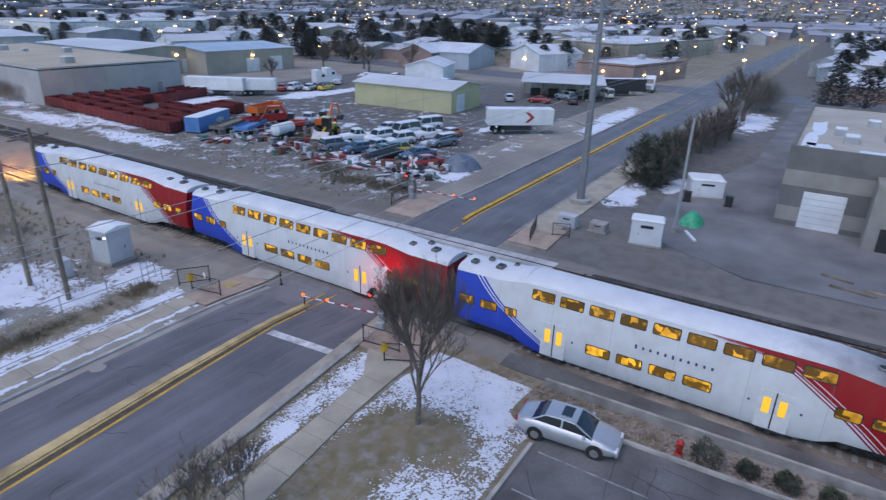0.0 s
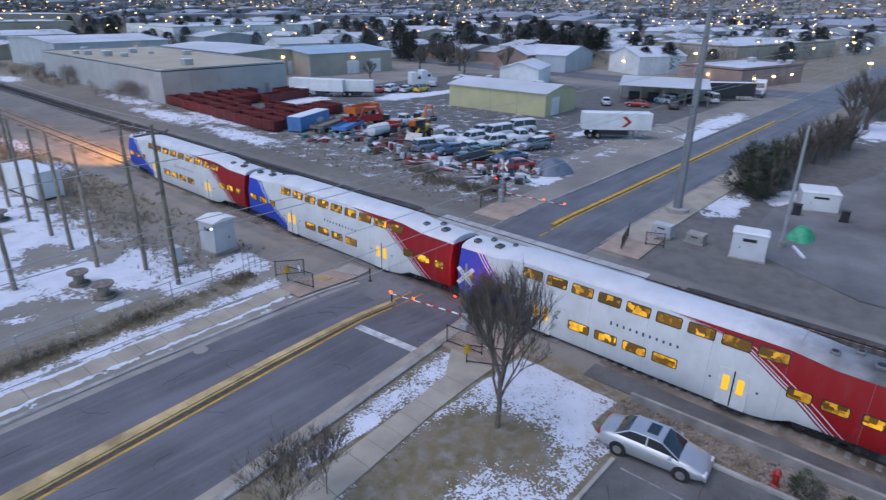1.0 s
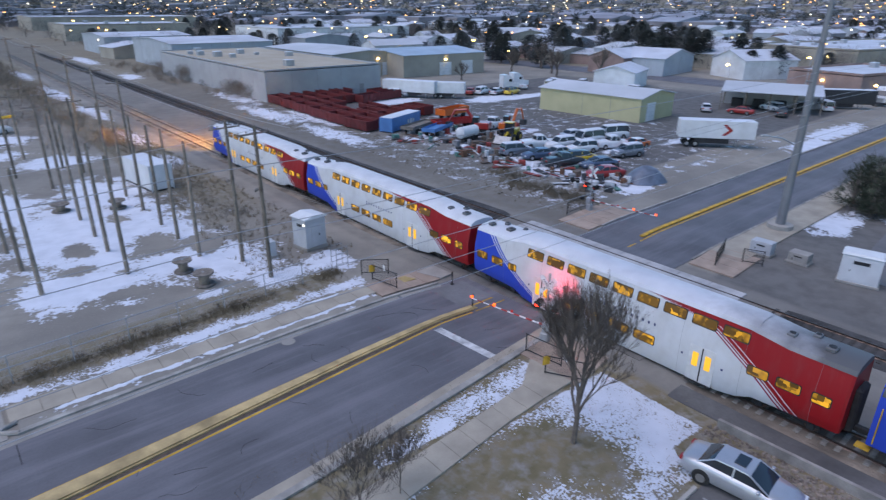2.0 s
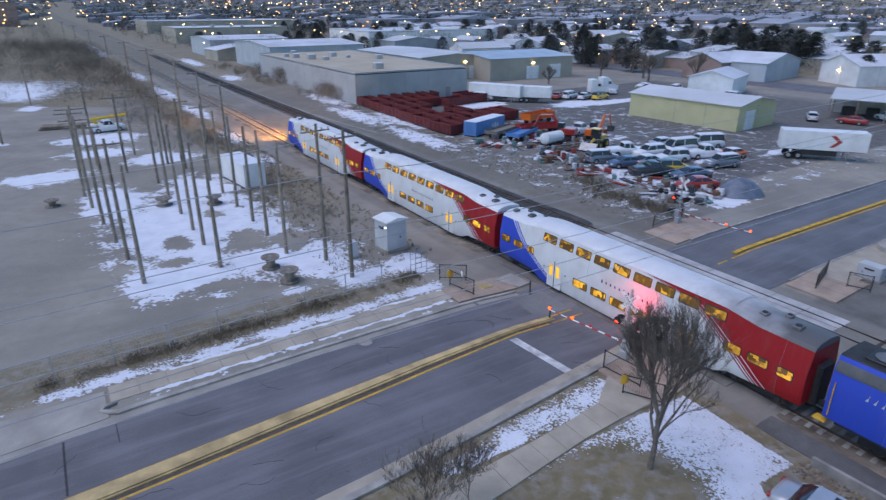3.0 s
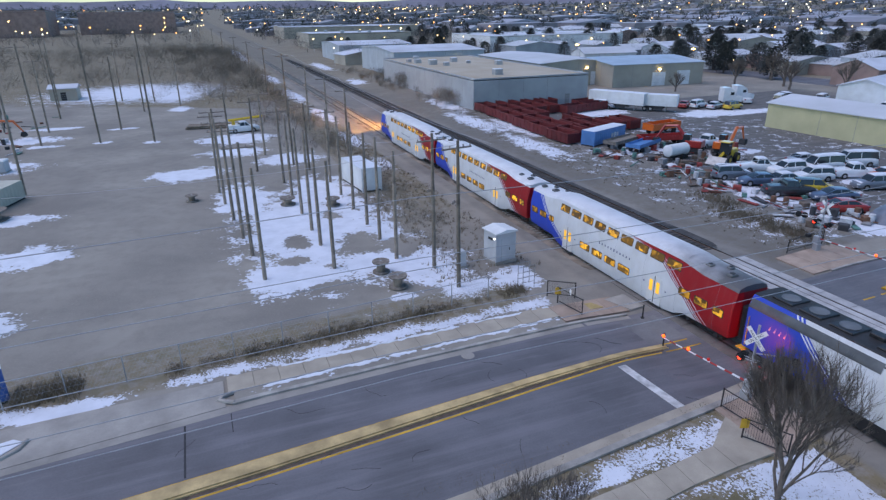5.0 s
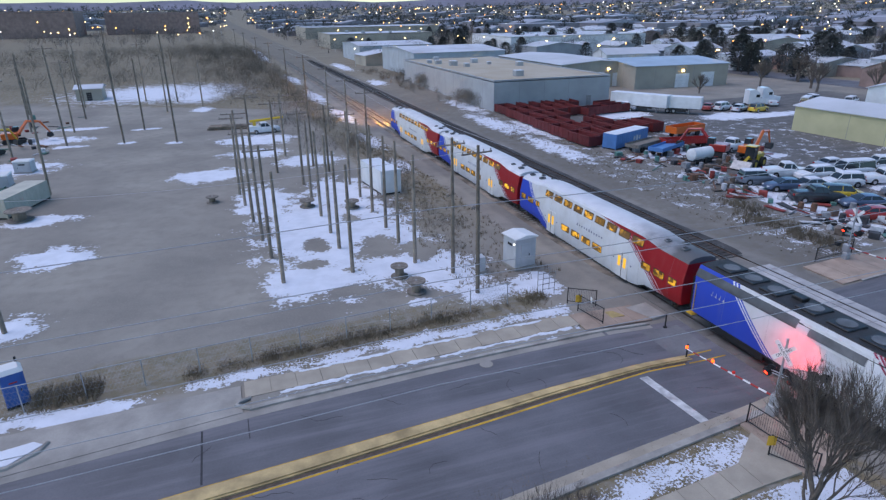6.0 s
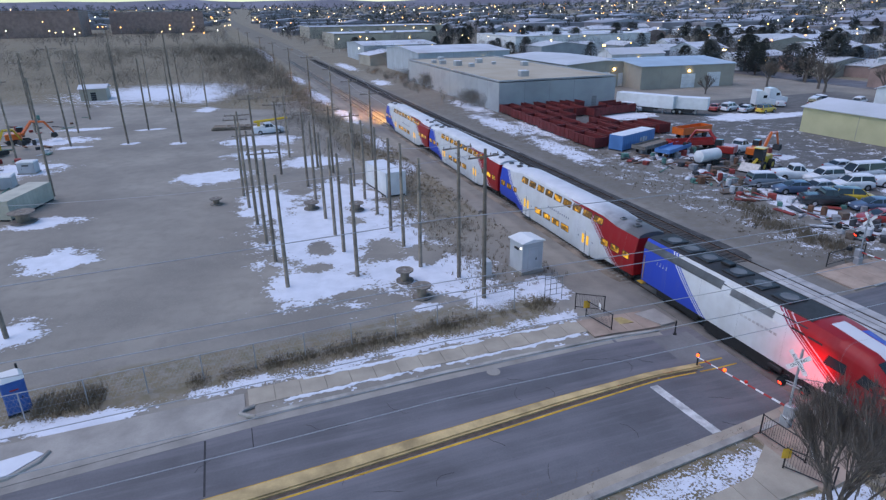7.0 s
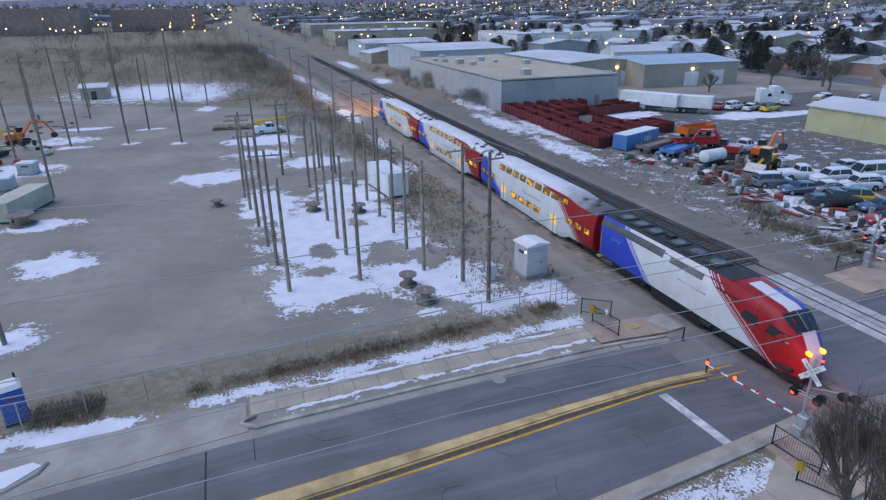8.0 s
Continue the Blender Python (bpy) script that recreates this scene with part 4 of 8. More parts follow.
# ---- poles, wires and the line yard west of the rails ----
M["pole_wood"] = mat("pole_wood", (0.29, 0.24, 0.19), 0.85, vary=0.35, scale=1.2, fine=14, bump=0.4, rnd=0.5)
M["old_wood"] = mat("old_wood", (0.27, 0.235, 0.20), 0.85, vary=0.35, scale=3, rnd=0.3)
M["galv"] = mat("galv", (0.42, 0.43, 0.45), 0.5, 0.4, vary=0.15, scale=0.6)
M["white_metal"] = mat("white_metal", (0.70, 0.71, 0.72), 0.5, vary=0.12, scale=0.5, c2=(0.58, 0.58, 0.58))
M["grey_metal"] = mat("grey_metal", (0.47, 0.48, 0.50), 0.5, vary=0.12, scale=0.7)
M["insulator"] = mat("insulator", (0.30, 0.26, 0.24), 0.3, vary=0.1)


def wood_pole(x, y, h, arms=(), lean=0.0, group="poles of the line yard", label="tall weathered wooden utility pole standing in the yard", r=0.15):
    z0 = hz(x, y) - 0.1
    p = thing("utility_pole", label, "utility pole", pose(x, y, z0, lean * 0.7, lean, (x * 37 + y * 11) % 360), group)
    part("shaft", G().tube([(0, 0, 0), (0, 0, h * 0.5), (0, 0, h)], [r * 1.15, r, r * 0.72], 10), M["pole_wood"], p, smooth=50)
    rz = radians((x * 37 + y * 11) % 360)
    for dz, half, ang in arms:
        a = radians(ang) - rz
        u = Vector((math.cos(a), math.sin(a), 0))
        n = Vector((-u.y, u.x, 0)) * (r + 0.03)
        c = Vector((0, 0, h - dz)) + n
        arm = part("crossarm", G().tube([c - u * half, c + u * half], 0.065, 4), M["old_wood"], p)
        for k in (-0.92, -0.45, 0.45, 0.92):
            q = c + u * half * k
            part("insulator", G().tube([q + Vector((0, 0, 0.05)), q + Vector((0, 0, 0.2)), q + Vector((0, 0, 0.24))], [0.03, 0.06, 0.02], 8), M["insulator"], arm)
    return p


YARD_ROWS = [
    (-27.4, ((8.95, 9.3), (14.7, 10.2), (19.6, 10.4), (25.7, 9.8), (32.1, 9.6), (37.0, 9.6))),
    (-21.7, ((9.0, 9.3), (14.9, 9.2), (19.3, 9.8), (25.0, 9.2), (31.8, 9.3), (38.5, 9.4))),
    (-16.2, ((9.0, 9.6), (14.2, 9.8), (18.8, 9.4), (24.5, 9.5), (30.5, 9.2), (36.5, 9.2))),
]
for x, row in YARD_ROWS:
    for k, (y, h) in enumerate(row):
        arms = [(0.5, 1.35, 0)] if k in (1, 3, 4, 5) and x < -25 else ([(0.45, 1.2, 4)] if k == 5 else [])
        wood_pole(x - 0.075 * (y - 9) * (x < -25), y, h, arms, lean=0.3 + 0.5 * math.sin(y * 3 + x))
for x, y, h in ((-13.9, 5.8, 11.4), (-13.5, 1.5, 11.6)):
    wood_pole(x, y, h, [(0.6, 1.25, 8), (4.6, 0.6, 40)], 0.4, "poles along the line", "tall wooden pole with crossarms beside the fence")
for x, y, h in ((-19.0, 48.0, 9.5), (-24.2, 46.0, 9.8), (-27.0, 52, 10), (-22.0, 56, 9.5), (-17.5, 44.0, 9.0), (-29.0, 43, 9.2)):
    wood_pole(x, y, h, [(0.5, 1.5, 0)], 0.5)
for x, y, h, a in ((-46.4, 76.9, 16.2, 0), (-38.0, 74.3, 17.6, 0), (-55.2, 78.2, 16, 1), (-44.3, 89.5, 13, 0), (-60, 126.7, 14, 0), (-56.4, 91.8, 13, 1), (-51.2, 45.7, 14, 0), (-46.4, 7.4, 9.5, 0), (-34.1, 116.7, 11.3, 0), (-66, 153, 14, 0), (-53, 123.5, 18, 1),
                   (-40, 128, 13, 0), (-47.5, 133, 14, 1), (-57, 108, 13, 0), (-41.5, 112, 12, 0), (-61, 70, 12, 1), (-64, 95, 13, 1), (-70, 120, 13, 0), (-66, 60, 11, 1)):
    wood_pole(x, y, h, [(0.5, 1.3, 5)] if a else (), 0.6, "poles of the far yard")
for y, h in ((46, 10.5), (58, 11), (74, 11.5), (98, 12), (128, 12), (165, 12), (210, 12), (270, 12), (340, 12)):
    wood_pole(-10.6 - 0.02 * y, y, h, [(0.5, 1.3, 0)], 0.3, "poles along the railway", "wooden pole with crossarm beside the railway")


def cable_reel(x, y, r, w):
    t = thing("cable_reel", "empty wooden cable reel lying on its side", "cable reel", pose(x, y, hz(x, y)), "cable reels")
    for z in (0.06, w):
        part("flange", G().tube([(0, 0, z - 0.05), (0, 0, z + 0.05)], r, 20), M["old_wood"], t)
    part("drum", G().tube([(0, 0, 0.1), (0, 0, w - 0.05)], r * 0.5, 14), M["pole_wood"], t)
    for k in range(3):
        part("plank", G().box((0, (k - 1) * r * 0.55, w + 0.055), (r * 1.5, 0.12, 0.02)), M["old_wood"], t)
    part("hub", G().tube([(0, 0, w + 0.05), (0, 0, w + 0.08)], 0.1, 10), M["steel"], t)


for a in ((-52.0, 35.6, 1.3, 1.1), (-32.6, 34.6, 0.7, 0.7), (-22.6, 28.9, 0.85, 0.75), (-18.0, 26.6, 0.8, 0.8), (-18.3, 6.6, 0.72, 0.95), (-17.9, 3.3, 0.75, 0.95)):
    cable_reel(*a)


def corrugated(name, label, cx, cy, L, W, H, rz, mt, roof_m=None, category="container"):
    """A shipping container or trailer box with ribbed sides, posts and doors."""
    t = thing(name, label, category, pose(cx, cy, hz(cx, cy), 0, 0, rz))
    n = int(L / 0.3)
    for s in (-1, 1):
        ring0, ring1 = [], []
        for k in range(n + 1):
            x = -L / 2 + 0.08 + (L - 0.16) * k / n
            o = 0.03 if k % 2 else 0.0
            ring0.append((x, s * (W / 2 - o), 0.16))
            ring1.append((x, s * (W / 2 - o), H - 0.06))
        part("side_panel", G().loft([ring0, ring1], cap=False, closed=False), mt, t)
    part("end_panel", G().box((-L / 2 + 0.03, 0, H / 2 + 0.05), (0.05, W - 0.1, H - 0.25)), mt, t)
    for s in (-1, 1):
        d = part("door", G().box((L / 2 - 0.03, s * W / 4, H / 2 + 0.05), (0.06, W / 2 - 0.08, H - 0.3), ch=0.01), mt, t)
        part("lock_bar", G().tube([(L / 2 + 0.02, s * W / 8, 0.2), (L / 2 + 0.02, s * W / 8, H - 0.2)], 0.02, 6), M["steel"], d)
    part("roof", G().box((0, 0, H - 0.03), (L - 0.02, W - 0.02, 0.06)), roof_m or mt, t)
    g = G()
    for sx in (-1, 1):
        for sy in (-1, 1):
            g.box((sx * (L / 2 - 0.06), sy * (W / 2 - 0.06), H / 2), (0.14, 0.14, H))
    part("corner_posts", g, mt, t)
    part("floor_frame", G().box((0, 0, 0.1), (L, W, 0.16)), M["dark"], t)
    return t


M["beige_metal"] = mat("beige_metal", (0.50, 0.48, 0.40), 0.55, vary=0.15, scale=0.6)
M["blue_metal"] = mat("blue_metal", (0.10, 0.24, 0.52), 0.5, vary=0.15, scale=0.6)
corrugated("storage_container", "beige steel storage container beside snow", -53.2, 40.5, 8.0, 2.5, 2.2, 72, M["beige_metal"], M["beige_metal"])
corrugated("storage_container", "white weathered container beside the brush", -12.9, 33.6, 7.0, 2.5, 2.9, 97, M["white_metal"], M["snow"])


def portable_toilet(x, y, rz):
    t = thing("portable_toilet", "blue plastic portable toilet with white domed roof", "portable toilet", pose(x, y, hz(x, y), 0, 0, rz))
    blue = mat("toilet_blue", (0.035, 0.12, 0.40), 0.4, vary=0.12)
    part("body", G().box((0, 0, 1.08), (1.15, 1.15, 2.05), ch=0.06), blue, t)
    part("skid", G().box((0, 0, 0.05), (1.2, 1.25, 0.1)), M["dark"], t)
    part("roof", G().box((0, 0, 2.2), (1.2, 1.2, 0.24), taper=0.8, ch=0.08), M["white_metal"], t)
    part("vent_pipe", G().tube([(0.4, 0.4, 2.2), (0.4, 0.4, 2.6)], 0.06, 8), M["dark"], t)
    d = part("door", G().box((0, -0.585, 1.05), (0.75, 0.03, 1.8), ch=0.02), blue, t)
    part("handle", G().box((0.28, -0.61, 1.0), (0.05, 0.04, 0.14)), M["dark"], d)
    part("notice", G().box((0.0, -0.605, 1.55), (0.4, 0.01, 0.08)), M["red_paint"], d)


M["red_paint"] = mat("red_paint", (0.40, 0.03, 0.025), 0.55, vary=0.2, scale=1.0)
portable_toilet(-43.3, -2.2, 20)


def chain_fence():
    t = thing("chain_link_fence", "low grey wire fence with steel posts in dry weeds", "fence")
    xs = list(np.arange(-58, -9.5, 3.05))
    fy = lambda x: -2.05 + 0.075 * (x + 24)
    for x in xs:
        part("post", G().tube([(x, fy(x), -0.1), (x, fy(x), 1.75)], 0.035, 6), M["galv"], t)
    part("top_rail", G().tube([(xs[0], fy(xs[0]), 1.72), (xs[-1], fy(xs[-1]), 1.72)], 0.028, 6), M["galv"], t)
    for z in (0.15, 0.55, 0.95, 1.35):
        part("wire", G().tube([(xs[0], fy(xs[0]), z), (xs[-1], fy(xs[-1]), z)], 0.006, 4), M["galv"], t)
    g = G()
    k = xs[0]
    while k < xs[-1]:
        g.tube([(k, fy(k), 0.05), (k + 0.9, fy(k + 0.9), 1.7)], 0.004, 3, cap=False)
        g.tube([(k + 0.9, fy(k + 0.9), 0.05), (k, fy(k), 1.7)], 0.004, 3, cap=False)
        k += 0.22
    part("mesh", g, M["galv"], t)["kind"] = "stuff"


chain_fence()


# ---- plants: twigs and blades, none of them a ball ----
M["twig"] = mat("twig", (0.20, 0.165, 0.14), 0.9, vary=0.3, scale=2)
M["brush"] = mat("brush", (0.25, 0.22, 0.185), 0.95, vary=0.4, scale=0.15, fine=3, ws=True, bump=0)
M["straw"] = mat("straw", (0.30, 0.24, 0.165), 0.95, vary=0.4, scale=0.4, fine=5, ws=True, bump=0)
M["needle"] = mat("needle", (0.10, 0.12, 0.075), 0.9, vary=0.45, scale=0.7, fine=6, ws=True, bump=0)
# needle shifted to grey-blue, with the haze of distance mixed into the colour
M["hazy_needle"] = mat("hazy_needle", (0.105, 0.115, 0.11), 0.95, vary=0.4, scale=0.1, fine=2, ws=True, bump=0)
M["bark"] = mat("bark", (0.17, 0.14, 0.12), 0.9, vary=0.3, scale=3, bump=0.6)


def blade(g, p, d, ln, w):
    """A thin two-faced sliver from p along d."""
    s = d.cross(Vector((0.3, 0.5, 0.8)))
    s = s.normalized() * w if s.length > 1e-4 else Vector((w, 0, 0))
    q = p + d * ln
    k = len(g.v)
    g.v += [tuple(p - s), tuple(p + s), tuple(q)]
    g.f.append((k, k + 1, k + 2))


def tuft(g, x, y, z, h, n, rng, w=0.02, flare=0.6):
    for k in range(n):
        a = rng.uniform(0, 6.283)
        d = Vector((math.cos(a) * flare * rng.random(), math.sin(a) * flare * rng.random(), 1)).normalized()
        blade(g, Vector((x + rng.uniform(-0.15, 0.15), y + rng.uniform(-0.15, 0.15), z)), d, h * rng.uniform(0.5, 1.1), w)


def shrub(g, x, y, z, r, h, n, rng, w=0.03):
    """A bare bush: a few stems, and a rounded haze of short twigs."""
    for k in range(3):
        a = rng.uniform(0, 6.283)
        blade(g, Vector((x, y, z)), Vector((math.cos(a) * r * 0.4, math.sin(a) * r * 0.4, h * 0.7)).normalized(), h * 0.7, w)
    for k in range(n * 9):
        a, u, q = rng.uniform(0, 6.283), rng.uniform(-1, 1), rng.random() ** 0.4
        s = math.sqrt(1 - u * u) * q
        p = Vector((x + math.cos(a) * r * s, y + math.sin(a) * r * s, z + h * (0.48 + 0.42 * u * q)))
        d = Vector((math.cos(a) * s + rng.uniform(-0.6, 0.6), math.sin(a) * s + rng.uniform(-0.6, 0.6), rng.uniform(0.1, 1.1))).normalized()
        blade(g, p, d, h * rng.uniform(0.14, 0.34), w * 0.42)


def weeds():
    rng = random.Random(11)
    g = G()
    for k in range(3600):
        x = rng.uniform(-34.5, -9)
        y = -2.15 + 0.075 * (x + 24) + rng.gauss(0.0, 0.5)
        s = 0.55 + 0.9 * fb(x, 3.0, 0.5)
        if s < 0.2:
            continue
        tuft(g, x, y, hz(x, y), rng.uniform(0.2, 0.62) * min(s, 1.1), 4, rng, 0.012, 1.0)
    for k in range(420):
        x = rng.uniform(-42.5, -39)
        tuft(g, x, -2.6 + rng.gauss(0, 0.6), 0, rng.uniform(0.3, 0.9), 6, rng)
    for k in range(1500):
        y = rng.uniform(2, 70)
        x = rng.uniform(-14.5, -5.0) if y < 40 else rng.uniform(-11, -5.5)
        tuft(g, x, y, hz(x, y), rng.uniform(0.15, 0.55), 5, rng)
    for k in range(900):
        x, y = rng.uniform(15.5, 24), rng.uniform(-2, 80)
        tuft(g, x, y, hz(x, y), rng.uniform(0.1, 0.35), 5, rng)
    for cx, cy in ((19.5, 7.0), (20.5, -0.5), (22, 11), (20.5, 3.0)):
        for k in range(160):
            x, y = cx + rng.gauss(0, 0.9), cy + rng.gauss(0, 1.5)
            tuft(g, x, y, hz(x, y), rng.uniform(0.3, 0.8), 6, rng)
    piece("dry_weeds", g, M["straw"], "dry straw-coloured weeds along the fence", "stuff", "weeds")
    g = G()
    for k in range(2600):
        x = rng.uniform(-26, -3.6)
        y = rng.uniform(-35, -17.5)
        if -22.6 < y + 0.1 * (x + 8) < -20 or y < -30 and x > -13:
            continue
        tuft(g, x, y, 0, rng.uniform(0.05, 0.14), 4, rng, 0.012, 1.2)
    piece("lawn_grass", g, M["straw"], "short dry winter lawn under thin snow", "stuff", "grass")


weeds()


def brush_fields():
    rng = random.Random(21)
    g = G()
    for k in range(150):
        y = rng.uniform(10, 64)
        x = rng.uniform(-13.5, -8.2) if y > 14 else rng.uniform(-12.8, -10.8)
        if -15.5 < x < -10.8 and 28.5 < y < 38.5:
            continue
        shrub(g, x, y, hz(x, y), rng.uniform(0.5, 1.0), rng.uniform(0.6, 1.6), 16, rng, 0.014)
    for k in range(560):
        y = rng.uniform(56, 330)
        x = -9.5 - abs(rng.gauss(0, 1)) * (4 + y * 0.06)
        if y < 110 and x < -21:
            continue
        s = 1 + y * 0.006
        shrub(g, x, y, hz(x, y), rng.uniform(1.0, 2.0) * s, rng.uniform(0.9, 2.1) * s, 16, rng, 0.022 * s)
    for k in range(620):
        x = rng.uniform(-190, -18)
        y = rng.uniform(165, 360) if x > -80 else rng.uniform(95, 360)
        if -70 < x < -20 and 205 < y < 300 and rng.random() < 0.8:
            continue
        s = 1 + y * 0.004
        shrub(g, x, y, hz(x, y), rng.uniform(1.4, 3.0) * s, rng.uniform(1.2, 2.8) * s, 16, rng, 0.03 * s)
    for k in range(90):
        y = rng.uniform(72, 190)
        x = rng.uniform(18.0, 24.0)
        shrub(g, x, y, hz(x, y), rng.uniform(0.6, 1.2), rng.uniform(0.8, 2.2), 16, rng, 0.03)
    for k in range(70):
        x = rng.uniform(46, 76)
        shrub(g, x, -21.5 - (x - 46) * 0.13 + rng.gauss(0, 1.0), 0, rng.uniform(1.4, 2.2), rng.uniform(2.6, 4.6), 26, rng, 0.03)
    for k in range(26):
        shrub(g, 112 + rng.gauss(0, 3), -26 + rng.gauss(0, 1.6), 0, rng.uniform(1.8, 3), rng.uniform(5, 9.5), 34, rng, 0.04)
    for cx, cy, h in ((22.6, 95, 4.0), (23.0, 92, 3.5), (22.8, 128, 4.5), (23.0, 150, 4)):
        for k in range(5):
            shrub(g, cx + rng.gauss(0, 0.8), cy + rng.gauss(0, 1.5), 0, 1.4, h, 40, rng, 0.03)
    piece("bare_brush", g, M["brush"], "leafless grey-brown brush and thickets", "stuff", "brush")


brush_fields()


def bare_tree(x, y, h, seed, trunk_h, label, spread_=0.5, twigs=5, depth=5, r0=0.16, limbs_to=3):
    rng = random.Random(seed)
    t = thing("bare_tree", label, "tree", pose(x, y, hz(x, y) - 0.05))
    trunk, limbs, fine = G(), G(), G()

    def grow(p, d, ln, r, lev):
        q = p + d * ln
        m = p + d * ln * 0.5 + Vector((rng.uniform(-1, 1), rng.uniform(-1, 1), 0)) * ln * 0.05
        (limbs if lev > 0 else trunk).tube([p, m, q], [r, r * 0.85, r * 0.68], 7 if lev < 2 else 4, cap=False)
        if lev >= depth:
            for k in range(twigs):
                e = (d + Vector((rng.uniform(-0.7, 0.7), rng.uniform(-0.7, 0.7), rng.uniform(-0.1, 0.7)))).normalized()
                blade(fine, p + d * ln * rng.uniform(0.2, 1.0), e, ln * rng.uniform(0.6, 1.3), 0.0055)
            return
        n = 3 if lev < limbs_to else 2
        if lev == 0:
            n = 5
        for k in range(n + (rng.random() < 0.5)):
            a = rng.uniform(0, 6.283) if lev else k * 1.25 + rng.uniform(-0.3, 0.3)
            e = (d + Vector((math.cos(a), math.sin(a), 0)) * rng.uniform(0.6, 1.2) * spread_ + Vector((0, 0, 0.18))).normalized()
            s = rng.uniform(0.45, 1.0) if lev else rng.uniform(0.35, 1.0)
            grow(p + d * ln * s, e, ln * rng.uniform(0.62, 0.82), r * 0.50, lev + 1)
        grow(q, (d + Vector((rng.uniform(-0.2, 0.2), rng.uniform(-0.2, 0.2), 0.1))).normalized(), ln * 0.72, r * 0.66, lev + 1)

    grow(Vector((0, 0, 0)), Vector((0.02, 0.01, 1)).normalized(), trunk_h, r0, 0)
    top = max(v[2] for v in limbs.v)
    k = h / top
    for gg in (trunk, limbs, fine):
        gg.v = [(a * k, b * k, c * k) for a, b, c in gg.v]
    part("trunk", trunk, M["bark"], t, smooth=50)
    part("branching", limbs, M["bark"], t, smooth=50)
    part("crown", fine, M["twig"], t)
    return t


bare_tree(-10.85, -25.2, 8.8, 4, 1.7, "leafless young tree with fine upright twigs on the lawn", 0.46, twigs=6, r0=0.085, limbs_to=1)
bare_tree(-21.5, -23.0, 4.5, 9, 1.0, "small leafless tree with fine twigs beside the walk", 0.7, twigs=6, depth=4, r0=0.02)
bare_tree(-19.2, -22.6, 3.5, 19, 0.9, "small leafless tree with fine twigs beside the walk", 0.7, twigs=6, depth=4, r0=0.018)
for k, (x, y, h) in enumerate(((50, -22.5, 5.5), (55, -23.5, 6), (61, -24, 6.2), (67, -25, 6), (74, -26, 6), (92, -23, 9), (95, -25, 9.5), (112, 78, 7.5), (117, 84, 8), (122, 70, 8), (108, 92, 7), (84, 88, 5), (126, 96, 8))):
    bare_tree(x, y, h, 30 + k, 1.2, "leafless brown street tree beside the road", 0.75, twigs=7, depth=3, r0=0.14)


def evergreen(x, y, h, r, seed, far=False, label="dark green juniper tree beside the road", group=""):
    rng = random.Random(seed)
    t = thing("evergreen_tree", label, "tree", pose(x, y, hz(x, y) - 0.05), group)
    part("trunk", G().tube([(0, 0, 0), (0, 0, h * 0.9)], [r * 0.09, 0.03], 7), M["bark"], t)
    g = G()
    if not far:
        # a spreading juniper: boughs that each carry an uneven clump of sprays, with gaps between
        for k in range(30):
            a, u = rng.uniform(0, 6.283), rng.uniform(0.08, 1.0)
            reach = r * (1.05 - 0.65 * u) * rng.uniform(0.45, 1.15)
            c = Vector((math.cos(a) * reach, math.sin(a) * reach, h * u * rng.uniform(0.8, 1.05)))
            part("bough", G().tube([(0, 0, c.z * 0.55), tuple(c)], [0.05, 0.015], 5), M["bark"], t)
            cr = rng.uniform(0.35, 0.8)
            for j in range(62):
                q = Vector((rng.gauss(0, 0.5), rng.gauss(0, 0.5), rng.gauss(0, 0.34))) * cr
                d = (q + Vector((math.cos(a), math.sin(a), 0.6)) * 0.35).normalized()
                blade(g, c + q, d, rng.uniform(0.2, 0.5), 0.04)
    n = 0 if not far else 1000
    w = 0.07 * h / 5
    for k in range(n):
        u = rng.random() ** 0.8
        z = h * (0.1 + 0.9 * u)
        rr = r * (1 - u * u) ** 0.55 * (0.45 + 0.75 * min(1.0, u * 4)) * (0.75 + 0.35 * math.sin(k * 0.7 + seed) * math.sin(z * 2.1))
        a = rng.uniform(0, 6.283)
        f = rng.uniform(0.35, 1.0)
        p = Vector((math.cos(a) * rr * f, math.sin(a) * rr * f, z))
        d = Vector((math.cos(a), math.sin(a), rng.uniform(-0.3, 0.7))).normalized()
        for j in range(3):
            e = (d + Vector((rng.uniform(-0.6, 0.6), rng.uniform(-0.6, 0.6), rng.uniform(-0.5, 0.5)))).normalized()
            blade(g, p, e, rng.uniform(0.25, 0.6) * h / 6, w)
    part("crown", g, M["hazy_needle"] if far else M["needle"], t)
    return t


for k, (x, y, h, r) in enumerate(((42, -22.0, 5.6, 2.6), (45.5, -23.5, 5.2, 2.6), (40, -24, 4.6, 2.2), (48, -22, 4.5, 2.2), (38.6, -23.0, 3.2, 1.5), (44, -20.8, 4.8, 2.3), (41.2, -20.6, 4.2, 2.0))):
    evergreen(x, y, h, r, 50 + k)


